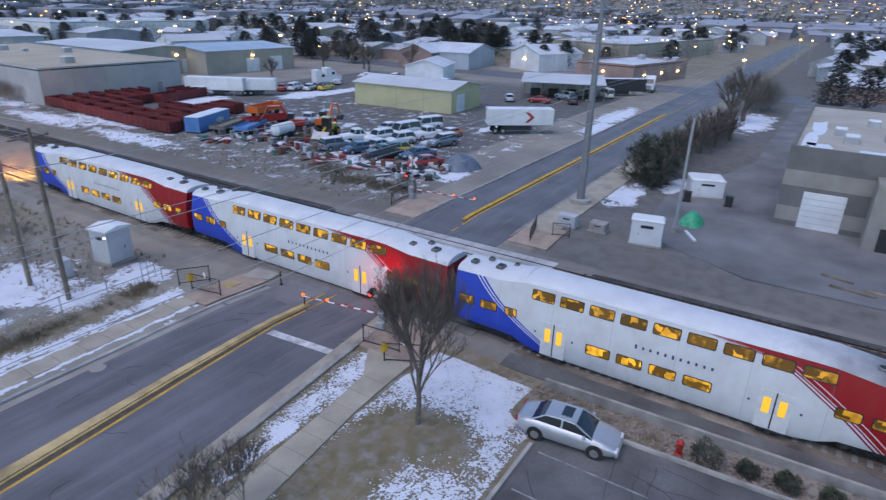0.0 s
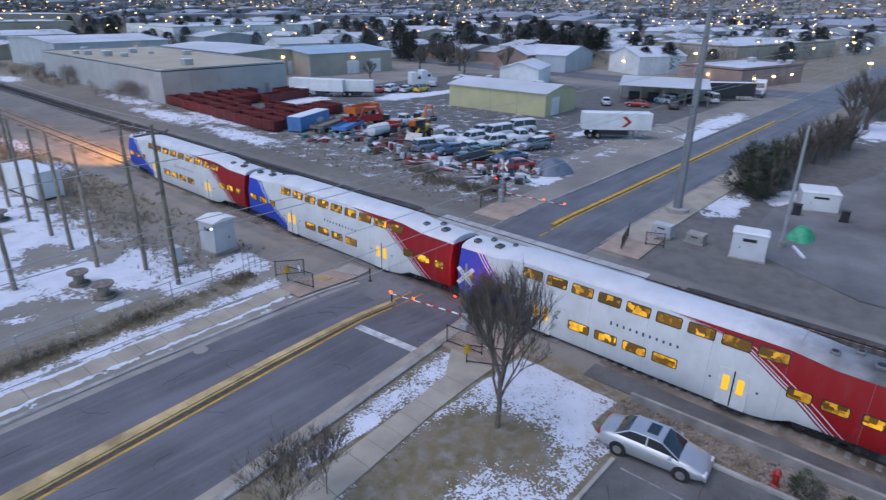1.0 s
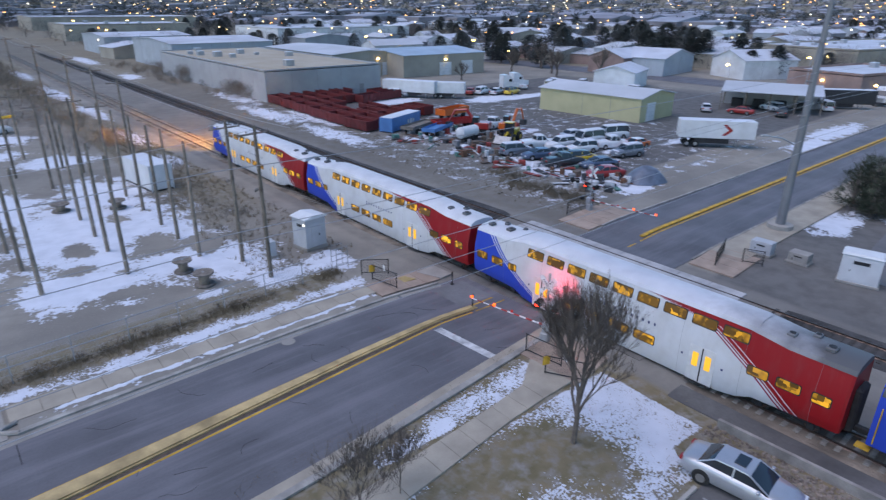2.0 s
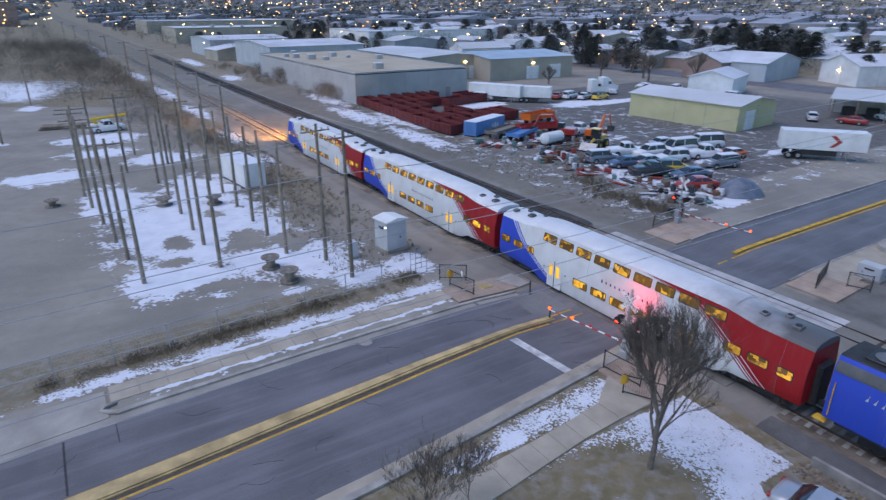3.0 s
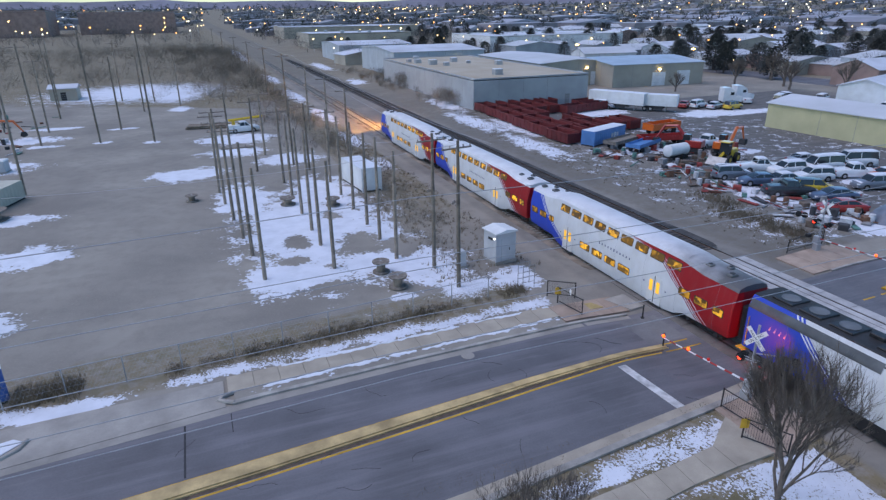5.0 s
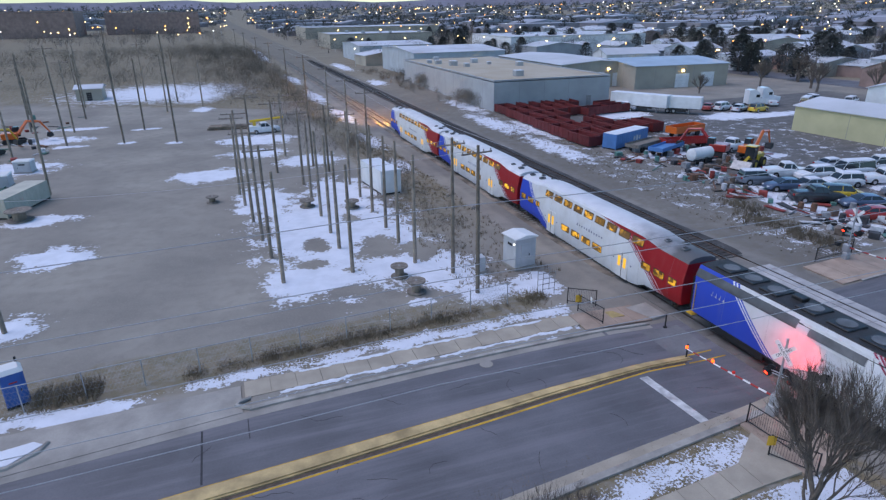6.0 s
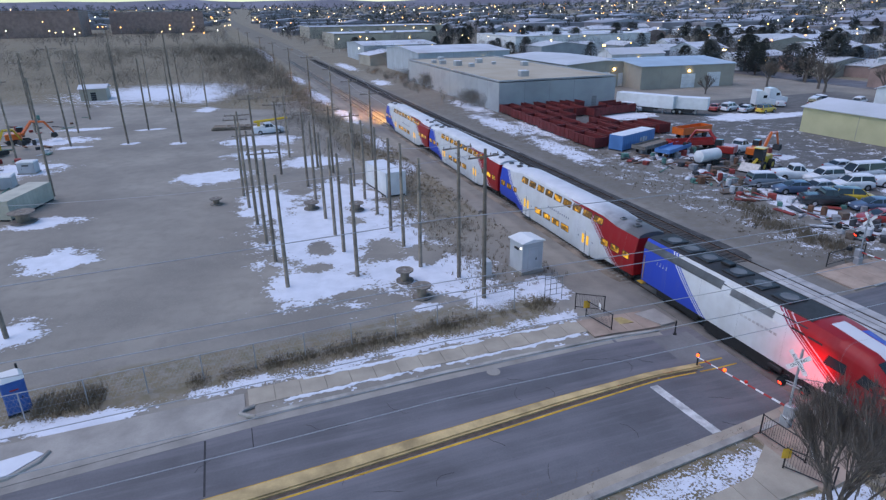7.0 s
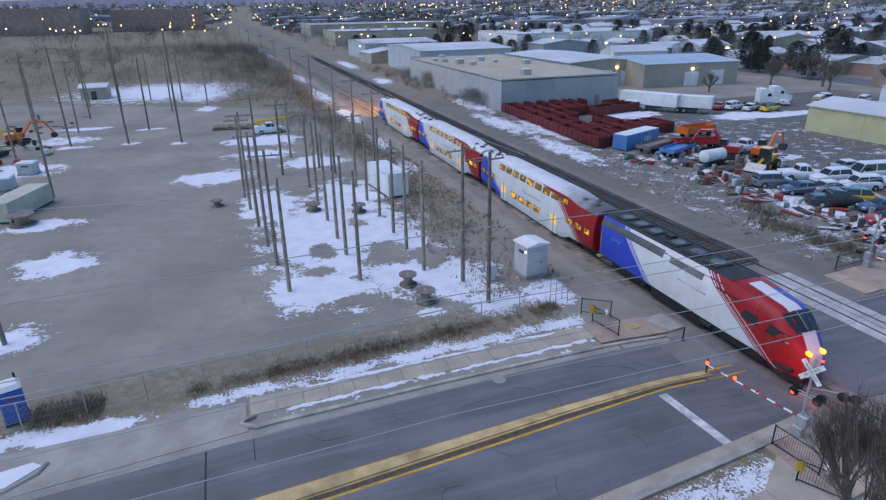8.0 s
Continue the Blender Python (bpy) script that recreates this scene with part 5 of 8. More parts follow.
# ---- crossing signals ----
def crossing_signal(x, y, rz, arm_to, label):
    """A mast with crossbuck, two pairs of flashers, a mechanism box and a lowered striped arm."""
    t = thing("crossing_signal", label, "crossing signal", pose(x, y, hz(x, y), 0, 0, rz), "crossing signals")
    part("base", G().box((0, 0, 0.35), (0.5, 0.5, 0.7), ch=0.05), M["galv"], t)
    part("mast", G().tube([(0, 0, 0.3), (0, 0, 4.7)], 0.065, 10), M["galv"], t)
    m = part("mechanism", G().box((0.1, 0, 1.05), (0.55, 0.45, 0.65), ch=0.05), M["galv"], t)
    cb = part("crossbuck", G().tube([(0, -0.10, 3.95), (0, -0.06, 3.95)], 0.05, 8), M["galv"], t)
    for k, (s, words) in enumerate(((-1, "CROSSING"), (1, "RAILROAD"))):
        b = part("board", G().box((0, 0, 0), (1.45, 0.025, 0.25)), M["sign_white"], cb, at=pose(0, -0.13 - 0.03 * k, 3.95, 0, s * 47, 0))
        c = bpy.data.curves.new("words", "FONT")
        c.body = words
        c.size = 0.2
        c.extrude = 0.002
        c.align_x = c.align_y = "CENTER"
        o = bpy.data.objects.new("words", c)
        scene.collection.objects.link(o)
        me = bpy.data.meshes.new_from_object(o.evaluated_get(bpy.context.evaluated_depsgraph_get()))
        bpy.data.objects.remove(o)
        me.materials.clear()
        me.materials.append(M["text_black"])
        part("lettering", me, None, cb, at=pose(0, -0.148 - 0.03 * k, 3.95, 0, s * 47, 0) @ pose(0, 0, 0, 90, 0, 0))
    for z, face in ((2.55, -1), (2.55, 1)):
        bar = part("lamp_bar", G().tube([(-0.58, face * 0.12, z), (0.58, face * 0.12, z)], 0.03, 8), M["galv"], t)
        for s in (-1, 1):
            l = part("flasher", G().tube([(s * 0.58, face * 0.1, z), (s * 0.58, face * 0.26, z)], 0.15, 16), M["black_metal"], t)
            part("backplate", G().tube([(s * 0.58, face * 0.19, z), (s * 0.58, face * 0.2, z)], 0.25, 18), M["black_metal"], l)
            part("lens", G().tube([(s * 0.58, face * 0.26, z), (s * 0.58, face * 0.27, z)], 0.13, 16), M["red_lamp"] if s * face > 0 else M["red_dim"], l)
            part("hood", G().loft([[(s * 0.58 + 0.155 * math.cos(a), face * 0.26, z + 0.155 * math.sin(a)) for a in np.linspace(0, 3.14, 8)], [(s * 0.58 + 0.155 * math.cos(a), face * 0.48, z + 0.155 * math.sin(a) * 0.9) for a in np.linspace(0, 3.14, 8)]], cap=False, closed=False), M["black_metal"], l)
    # an outrigger with one more pair of lamps, turned along the walk
    o = part("outrigger", G().tube([(0, 0, 3.0), (0.9, 0.5, 3.05), (1.5, 0.8, 3.0)], 0.035, 8), M["galv"], t)
    for dx in (1.3, 1.75):
        f = part("side_flasher", G().tube([(dx, dx * 0.53, 2.95), (dx + 0.1, dx * 0.53 - 0.22, 2.95)], 0.16, 14), M["black_metal"], t)
        part("backplate", G().tube([(dx + 0.04, dx * 0.53 - 0.1, 2.95), (dx + 0.05, dx * 0.53 - 0.12, 2.95)], 0.27, 16), M["black_metal"], f)
    # arm in the thing's own space
    inv = t.matrix_basis.inverted()
    a, b = Vector((0.0, 0.0, 1.15)), inv @ Vector(arm_to)
    arm = part("gate_arm", G().tube([a, b], [0.06, 0.03], 6), M["sign_white"], t, "red and white striped arm, lowered")
    d = b - a
    n = 12
    for k in range(0, n, 2):
        part("stripe", G().tube([a + d * (k / n), a + d * ((k + 1) / n)], [0.064 - 0.033 * k / n, 0.064 - 0.033 * (k + 1) / n], 6), M["red_paint"], arm)
    for f in (0.44, 0.68, 1.0):
        p = a + d * f
        part("arm_lamp", G().tube([p + Vector((0, 0, 0.04)), p + Vector((0, 0, 0.08)), p + Vector((0, 0, 0.19)), p + Vector((0, 0, 0.22))], [0.06, 0.09, 0.09, 0.04], 10), M["orange_lamp"] if f > 0.5 else M["red_dim"], arm)
    part("counterweight", G().box(tuple(a - d.normalized() * 0.9 + Vector((0, 0, 0))), (0.35, 0.35, 0.3), ch=0.03), M["dark"], arm)
    return t


M["sign_white"] = mat("sign_white", (0.78, 0.78, 0.78), 0.45, vary=0.08)
M["text_black"] = mat("text_black", (0.02, 0.02, 0.02), 0.5, vary=0.05)
M["red_dim"] = glow("red_dim", (0.35, 0.012, 0.008), 0.25)
crossing_signal(-4.5, -17.95, -75, (-5.5, -12.3, 0.95), "railway crossing signal with white crossbuck and red flashers")
crossing_signal(18.5, -4.0, 85, (19.2, -11.0, 1.1), "railway crossing signal with lowered arm on the far side")


def red_spill(x, y, z, tx, ty, tz, e):
    lamp = new("flasher_light", bpy.data.lights.new("flasher_light", "SPOT"))
    lamp.data.energy, lamp.data.color, lamp.data.shadow_soft_size = e, (1.0, 0.02, 0.02), 0.12
    lamp.data.spot_size, lamp.data.spot_blend = radians(115), 1.0
    lamp.matrix_world = look((x, y, z), (tx, ty, tz))


red_spill(-3.2, -17.2, 2.5, -1.2, -16.3, 1.9, 230)


def delineator(x, y):
    t = thing("marker_post", "thin dark marker post on the road divider", "post", pose(x, y, hz(x, y)))
    part("post", G().tube([(0, 0, 0), (0, 0, 1.05)], 0.05, 8), M["black_metal"], t)
    part("foot", G().tube([(0, 0, 0), (0, 0, 0.06)], 0.14, 10), M["black_metal"], t)


delineator(-3.4, -7.9)
delineator(-4.9, -11.75)


def barrier(x0, y0, x1, y1, label="dark steel pedestrian barrier with infill mesh", sign=False):
    t = thing("pedestrian_barrier", label, "barrier", None, "pedestrian barriers")
    z0, z1 = hz(x0, y0), hz(x1, y1)
    for x, y, z in ((x0, y0, z0), (x1, y1, z1)):
        part("post", G().tube([(x, y, z), (x, y, z + 1.3)], 0.04, 8), M["black_metal"], t)
    for h in (0.2, 1.25):
        part("rail", G().tube([(x0, y0, z0 + h), (x1, y1, z1 + h)], 0.03, 6), M["black_metal"], t)
    n = int(math.hypot(x1 - x0, y1 - y0) / 0.12)
    for k in range(1, n):
        x, y = x0 + (x1 - x0) * k / n, y0 + (y1 - y0) * k / n
        part("bar", G().tube([(x, y, z0 + 0.2), (x, y, z0 + 1.25)], 0.008, 4), M["black_metal"], t)
    if sign:
        part("warning_plate", G().box((x0 - 0.03, y0 - 0.05, z0 + 1.0), (0.45, 0.03, 0.55), -20, ch=0.02), M["yellow_paint"], t, "yellow warning plate")
        part("notice", G().box(((x0 + x1) / 2, (y0 + y1) / 2, z0 + 1.35), (0.35, 0.02, 0.4), 75, ch=0.01), M["sign_white"], t, "white notice")


barrier(-7.9, -3.9, -7.4, -6.3, sign=True)
barrier(-8.0, -2.6, -6.2, -3.6)
barrier(-6.45, -18.15, -6.15, -20.6)
barrier(-7.5, -20.55, -6.4, -22.3, sign=True)
barrier(15.2, -19.0, 18.2, -18.2)
barrier(17.3, -20.2, 17.8, -21.6)
barrier(16.0, -3.2, 20.5, -3.0)


def signal_house(x, y, rz):
    t = thing("signal_bungalow", "grey steel signal equipment house with ridged roof", "equipment house", pose(x, y, hz(x, y), 0, 0, rz))
    part("base", G().box((0, 0, 0.12), (2.2, 2.0, 0.3)), M["concrete"], t)
    part("shell", G().box((0, 0, 1.5), (2.06, 1.86, 2.6), ch=0.03), M["grey_metal"], t)
    part("roof", G().loft([[(-1.14, -1.06, 2.76), (1.14, -1.06, 2.76), (1.14, -1.06, 2.84), (0, -1.06, 3.06), (-1.14, -1.06, 2.84)], [(-1.14, 1.06, 2.76), (1.14, 1.06, 2.76), (1.14, 1.06, 2.84), (0, 1.06, 3.06), (-1.14, 1.06, 2.84)]]), M["white_metal"], t, "pale roof")
    d = part("door", G().box((0, -0.945, 1.3), (0.95, 0.04, 2.0), ch=0.02), M["grey_metal"], t)
    part("handle", G().box((0.32, -0.98, 1.3), (0.06, 0.05, 0.2)), M["dark"], d)
    part("vent", G().box((-1.045, -0.1, 2.2), (0.05, 0.6, 0.22)), M["dark"], t)
    lp = part("wall_lamp", G().box((-1.07, -0.75, 2.35), (0.1, 0.16, 0.12), ch=0.02), M["lamp_white"], t)


M["lamp_white"] = glow("lamp_white", (1.0, 0.95, 0.85), 1.3)
signal_house(-8.1, 5.2, 8)


def cabinet(x, y, sx, sy, sz, rz, mt, label, roof=True):
    t = thing("utility_cabinet", label, "utility cabinet", pose(x, y, hz(x, y), 0, 0, rz))
    part("plinth", G().box((0, 0, 0.08), (sx + 0.2, sy + 0.2, 0.16)), M["concrete"], t)
    part("body", G().box((0, 0, 0.1 + sz / 2), (sx, sy, sz), ch=0.03), mt, t)
    if roof:
        part("roof", G().box((0, 0, sz + 0.16), (sx + 0.16, sy + 0.16, 0.16), taper=0.88), M["white_metal"], t)
    d = part("door", G().box((-sx / 2 - 0.012, 0, 0.1 + sz / 2), (0.03, sy * 0.8, sz * 0.82), ch=0.01), mt, t)
    part("handle", G().box((-sx / 2 - 0.04, sy * 0.25, sz * 0.5), (0.04, 0.05, 0.18)), M["dark"], d)
    part("louvre", G().box((-sx / 2 - 0.03, 0, sz * 0.8), (0.02, sy * 0.4, sz * 0.12)), M["dark"], d)
    return t


cabinet(20.3, -27.6, 1.5, 2.6, 2.2, 12, M["white_metal"], "pale blue-grey equipment cabinet with white roof")
cabinet(-11.7, 5.2, 0.6, 0.9, 1.3, 0, M["grey_metal"], "small grey equipment cabinet beside the brush", False)
cabinet(20.4, -20.4, 1.0, 1.7, 1.1, 0, M["grey_metal"], "low grey utility box beside the walk", False)
cabinet(20.9, -23.2, 1.1, 1.5, 0.8, 0, M["concrete"], "low concrete utility vault beside the walk", False)


def ladder_mast(x, y):
    t = thing("service_platform", "thin steel service ladder platform beside the bungalow", "platform", pose(x, y, hz(x, y)))
    for a in ((-0.5, -0.4), (0.5, -0.4), (-0.5, 0.4), (0.5, 0.4)):
        part("leg", G().tube([(a[0], a[1], 0), (a[0], a[1], 1.9)], 0.025, 6), M["steel"], t)
    for z in (0.5, 0.95, 1.4, 1.85):
        part("rung", G().tube([(-0.5, -0.4, z), (0.5, -0.4, z)], 0.02, 6), M["steel"], t)
        part("rung", G().tube([(-0.5, 0.4, z), (0.5, 0.4, z)], 0.02, 6), M["steel"], t)


ladder_mast(-8.6, -0.4)


# ---- steel mast, lamp post and overhead wires ----
M["mast_steel"] = mat("mast_steel", (0.24, 0.245, 0.26), 0.55, 0.3, vary=0.15, scale=0.4)


def steel_mast():
    t = thing("steel_mast", "tall tapered grey steel transmission mast beside the road", "power mast", pose(28.1, -18.7, 0))
    part("foot", G().tube([(0, 0, -0.1), (0, 0, 0.5)], 1.1, 20), M["concrete"], t)
    part("shaft", G().tube([(0, 0, 0.3), (0, 0, 8), (0, 0, 21)], [0.42, 0.34, 0.20], 14), M["mast_steel"], t, smooth=50)
    a = part("lamp_arm", G().tube([(0, 0, 7.8), (-1.6, 0.9, 8.6), (-3.1, 1.7, 8.9)], 0.06, 8), M["galv"], t)
    part("lamp_head", G().box((-3.3, 1.8, 8.9), (0.7, 0.3, 0.14), 150, ch=0.04), M["galv"], a)
    for z in (10.5, 13.4, 16.6, 19.6):
        part("insulator", G().tube([(-0.3, 0, z), (-1.3, 0.15, z + 0.15)], 0.07, 8), M["insulator"], t)


steel_mast()
lp = thing("lamp_post", "slim grey steel lamp post beside the lot", "lamp post", pose(25.0, -29.0, 0))
part("shaft", G().tube([(0, 0, 0), (0, 0, 10.4)], [0.16, 0.10], 10), M["galv"], lp, smooth=50)
part("base", G().tube([(0, 0, 0), (0, 0, 0.5)], 0.32, 12), M["concrete"], lp)


def wire(pts, sag=0.25, r=0.016, label="thin overhead cable strung above the road"):
    t = thing("overhead_wire", label, "cable", None, "overhead wires")
    out = []
    for a, b in zip(pts, pts[1:]):
        for k in range(8):
            u = k / 8
            out.append(tuple(Vector(a).lerp(Vector(b), u) - Vector((0, 0, sag * 4 * u * (1 - u)))))
    out.append(pts[-1])
    part("strand", G().tube(out, r, 5), M["wire"], t)


M["wire"] = mat("wire", (0.42, 0.42, 0.44), 0.5, 0.3, vary=0.1)
for z, y, sag in ((14.2, -19.2, 0.3), (11.9, -19.1, 0.2), (11.65, -19.5, 0.2), (9.7, -19.3, 0.25), (8.4, -19.3, 0.2), (7.3, -19.3, 0.25)):
    wire([(-75, y - 1.5, z + 0.1), (-24, y, z), (28.0, y + 0.3, z), (80, y, z), (132, y, z)], sag)
wire([(-46.4, 7.4, 9.3), (-13.5, 1.5, 11.2)], 0.6)
wire([(-13.9, 5.8, 11.2), (-16.2, 14.2, 9.2)], 0.2)
for x in (-11.8, -9.4):
    wire([(x - 1.5, 1.5, 11.0), (x, 46, 10.0), (x - 0.3, 58, 10.5), (x - 0.6, 74, 11), (x - 1, 98, 11.5), (x - 1.5, 128, 11.5), (x - 2.2, 165, 11.5)], 0.4)



# ---- vehicles ----
def paint(name, c, rough=0.3, metal=0.0):
    return mat(name, c, rough, metal, vary=0.08, scale=1.0, fine=20, bump=0.0, coat=0.4)


M["silver"] = paint("silver_paint", (0.50, 0.51, 0.54), 0.32, 0.5)
M["car_white"] = paint("car_white", (0.72, 0.73, 0.75))
M["car_grey"] = paint("car_grey", (0.22, 0.24, 0.28), 0.35, 0.4)
M["car_blue"] = paint("car_blue", (0.10, 0.14, 0.22), 0.35, 0.3)
M["car_yellow"] = paint("car_yellow", (0.62, 0.42, 0.03))
M["car_orange"] = paint("car_orange", (0.62, 0.13, 0.02))
M["car_red"] = paint("car_red", (0.35, 0.03, 0.025))
M["car_black"] = paint("car_black", (0.03, 0.032, 0.036))
M["rim"] = mat("rim", (0.45, 0.45, 0.46), 0.35, 0.8, vary=0.1)
M["tail"] = mat("tail_red", (0.32, 0.02, 0.02), 0.25, vary=0.05)
M["lampglass"] = mat("lampglass", (0.6, 0.62, 0.65), 0.15, vary=0.05)


def ring_at(x, hw, z0, z1, tuck=0.86):
    """An upright section of a car body at length x."""
    h = z1 - z0
    half = [(hw * 0.88, z0), (hw, z0 + h * 0.25), (hw, z0 + h * 0.6), (hw * 0.97, z0 + h * 0.85), (hw * tuck, z1), (hw * tuck * 0.5, z1 + 0.015)]
    return [(x, -y, z) for y, z in half] + [(x, y, z) for y, z in reversed(half)]


CAR_KINDS = {
    # length, width, nose/tail heights, roof height, cabin foot front..rear, roof front..rear
    "sedan": (4.85, 1.82, 0.84, 0.96, 1.46, (1.25, -1.75), (0.35, -0.95)),
    "suv": (4.75, 1.88, 0.95, 1.05, 1.74, (1.15, -2.2), (0.45, -1.95)),
    "van": (5.6, 2.0, 1.05, 1.15, 2.1, (1.95, -2.7), (1.2, -2.6)),
    "pickup": (5.6, 1.95, 1.05, 1.10, 1.85, (1.1, -0.75), (0.5, -0.5)),
}


def build_car(kind, paint_m, label, snow=False, roof_m=None, sunroof=False):
    L, W, zn, zt, zr, foot, rf = CAR_KINDS[kind]
    t = thing("parked_" + kind, label, "car", None, "")
    hw = W / 2
    mid = (zn + zt) / 2 + 0.08
    st = [(-L / 2, hw * 0.72, 0.45, zt - 0.22), (-L / 2 + 0.06, hw * 0.84, 0.36, zt - 0.08), (-L / 2 + 0.22, hw * 0.94, 0.28, zt), (-L / 2 + 0.6, hw, 0.25, zt + 0.04), (-1.4, hw, 0.22, mid + 0.06), (-0.4, hw, 0.22, mid + 0.04), (0.6, hw, 0.22, mid + 0.02), (1.05, hw, 0.22, mid), (1.5, hw * 0.99, 0.23, zn + 0.08), (L / 2 - 0.5, hw * 0.95, 0.25, zn), (L / 2 - 0.22, hw * 0.88, 0.28, zn - 0.08), (L / 2 - 0.07, hw * 0.78, 0.32, zn - 0.18), (L / 2, hw * 0.66, 0.38, zn - 0.3)]
    body = part("body", G().loft([ring_at(*s) for s in st]), paint_m, t, smooth=60)
    belt = mid - 0.03
    wb, wt = hw * 0.90, hw * 0.70
    f1, f0, r1, r0 = foot[0], rf[0], foot[1], rf[1]
    sec = []
    for x, u in ((r1, 0.0), (r1 + (r0 - r1) * 0.5, 0.62), (r0, 0.95), ((r0 + f0) / 2, 1.0), (f0, 0.95), (f0 + (f1 - f0) * 0.5, 0.55), (f1, 0.0)):
        zz = belt + (zr - 0.03 - belt) * u
        w1 = wb + (wt - wb) * u
        sec.append([(x, -wb, belt - 0.08), (x, -w1, zz), (x, -w1 * 0.5, zz + 0.03 * u), (x, w1 * 0.5, zz + 0.03 * u), (x, w1, zz), (x, wb, belt - 0.08)])
    part("glasshouse", G().loft(sec), M["glass"], t, "dark car glass", smooth=50)
    rlen = rf[0] - rf[1]
    top = []
    for x, u in ((r0 - 0.10, 0.90), (r0 + 0.1, 0.965), ((r0 + f0) / 2, 1.0), (f0 - 0.1, 0.965), (f0 + 0.08, 0.90)):
        zz = belt + (zr - 0.03 - belt) * u
        w1 = wb + (wt - wb) * u
        top.append([(x, -w1 - 0.02, zz - 0.03), (x, -w1, zz + 0.02), (x, -w1 * 0.5, zz + 0.055), (x, w1 * 0.5, zz + 0.055), (x, w1, zz + 0.02), (x, w1 + 0.02, zz - 0.03)])
    ro = part("roof", G().loft(top), roof_m or paint_m, t, smooth=50)
    if sunroof:
        part("sunroof", G().box(((rf[0] + rf[1]) / 2 + 0.2, 0, zr + 0.03), (0.5, 0.8, 0.02), ch=0.008), M["glass"], ro)
    if snow:
        part("snow_cap", G().box(((rf[0] + rf[1]) / 2, 0, zr + 0.03), (rlen + 0.2, W * 0.66, 0.1), taper=0.92, ch=0.04), M["snow"], t, "thin layer of snow on the roof")
        part("snow_hood", G().box((L / 2 - 0.75, 0, zn + 0.0), (0.9, W * 0.75, 0.07), taper=0.9, ch=0.03), M["snow"], t)
    for s in (-1, 1):
        for f, r in ((foot[0], rf[0]), (foot[1], rf[1])):
            part("pillar", G().tube([(f, s * hw * 0.86, mid - 0.03), (r, s * hw * 0.70, zr - 0.03)], 0.04, 5), paint_m, t)
        mx = (foot[0] + foot[1]) / 2 + 0.05
        part("pillar", G().tube([(mx, s * hw * 0.87, mid - 0.03), (mx, s * hw * 0.70, zr - 0.03)], 0.045, 5), paint_m, t)
        part("mirror", G().box((foot[0] - 0.35, s * (hw + 0.08), mid + 0.08), (0.12, 0.2, 0.13), ch=0.03), paint_m, t)
        part("headlight", G().box((L / 2 - 0.1, s * hw * 0.66, zn - 0.22), (0.2, 0.36, 0.13), ch=0.03), M["lampglass"], t)
        part("taillight", G().box((-L / 2 + 0.05, s * hw * 0.70, zt - 0.16), (0.14, 0.34, 0.17), ch=0.03), M["tail"], t)
        for x in (L * 0.295, -L * 0.285):
            y = s * (hw - 0.09)
            w = part("wheel", G().tube([(x, y - 0.11, 0.33), (x, y + 0.11, 0.33)], 0.33, 18), M["rubber"], t, smooth=40)
            part("rim", G().tube([(x, y + s * 0.105, 0.33), (x, y + s * 0.12, 0.33)], 0.21, 12), M["rim"], w)
            part("arch", G().tube([(x, s * (hw - 0.24), 0.36), (x, s * (hw + 0.004), 0.36)], 0.40, 16), M["dark"], body)
    part("bumper", G().box((L / 2 - 0.06, 0, 0.42), (0.16, W * 0.8, 0.2), ch=0.05), paint_m, t)
    part("bumper", G().box((-L / 2 + 0.04, 0, 0.45), (0.16, W * 0.84, 0.2), ch=0.05), paint_m, t)
    if kind == "pickup":
        part("bed", G().box((-1.75, 0, 1.12), (1.9, W * 0.76, 0.04)), M["snow"] if snow else M["dark"], t)
    return t


def put(ob, x, y, rz, z=None):
    ob.matrix_basis = pose(x, y, hz(x, y) if z is None else z, 0, 0, rz)
    return ob


put(build_car("sedan", M["silver"], "clean silver sedan parked against the kerb", sunroof=True), -7.75, -31.75, -84, 0.0)
YARD = {
    "w_van": build_car("van", M["car_white"], "white passenger van with snow on its roof", True),
    "w_suv": build_car("suv", M["car_white"], "white utility vehicle under thin snow", True),
    "g_suv": build_car("suv", M["car_grey"], "grey utility vehicle in the storage yard", True),
    "b_sedan": build_car("sedan", M["car_blue"], "dark blue sedan in the storage yard", False),
    "w_pick": build_car("pickup", M["car_white"], "white pickup truck with snow in its bed", True),
    "g_sedan": build_car("sedan", M["silver"], "silver sedan under thin snow", True),
    "y_suv": build_car("suv", M["car_yellow"], "yellow four-wheel vehicle in the storage yard", False, M["car_black"]),
    "o_sedan": build_car("sedan", M["car_orange"], "orange and white stock car in the yard", False, M["car_white"]),
    "r_sedan": build_car("sedan", M["car_red"], "red wrecked sedan in the yard", False),
    "k_pick": build_car("pickup", M["car_black"], "dark pickup truck in the yard", False),
}
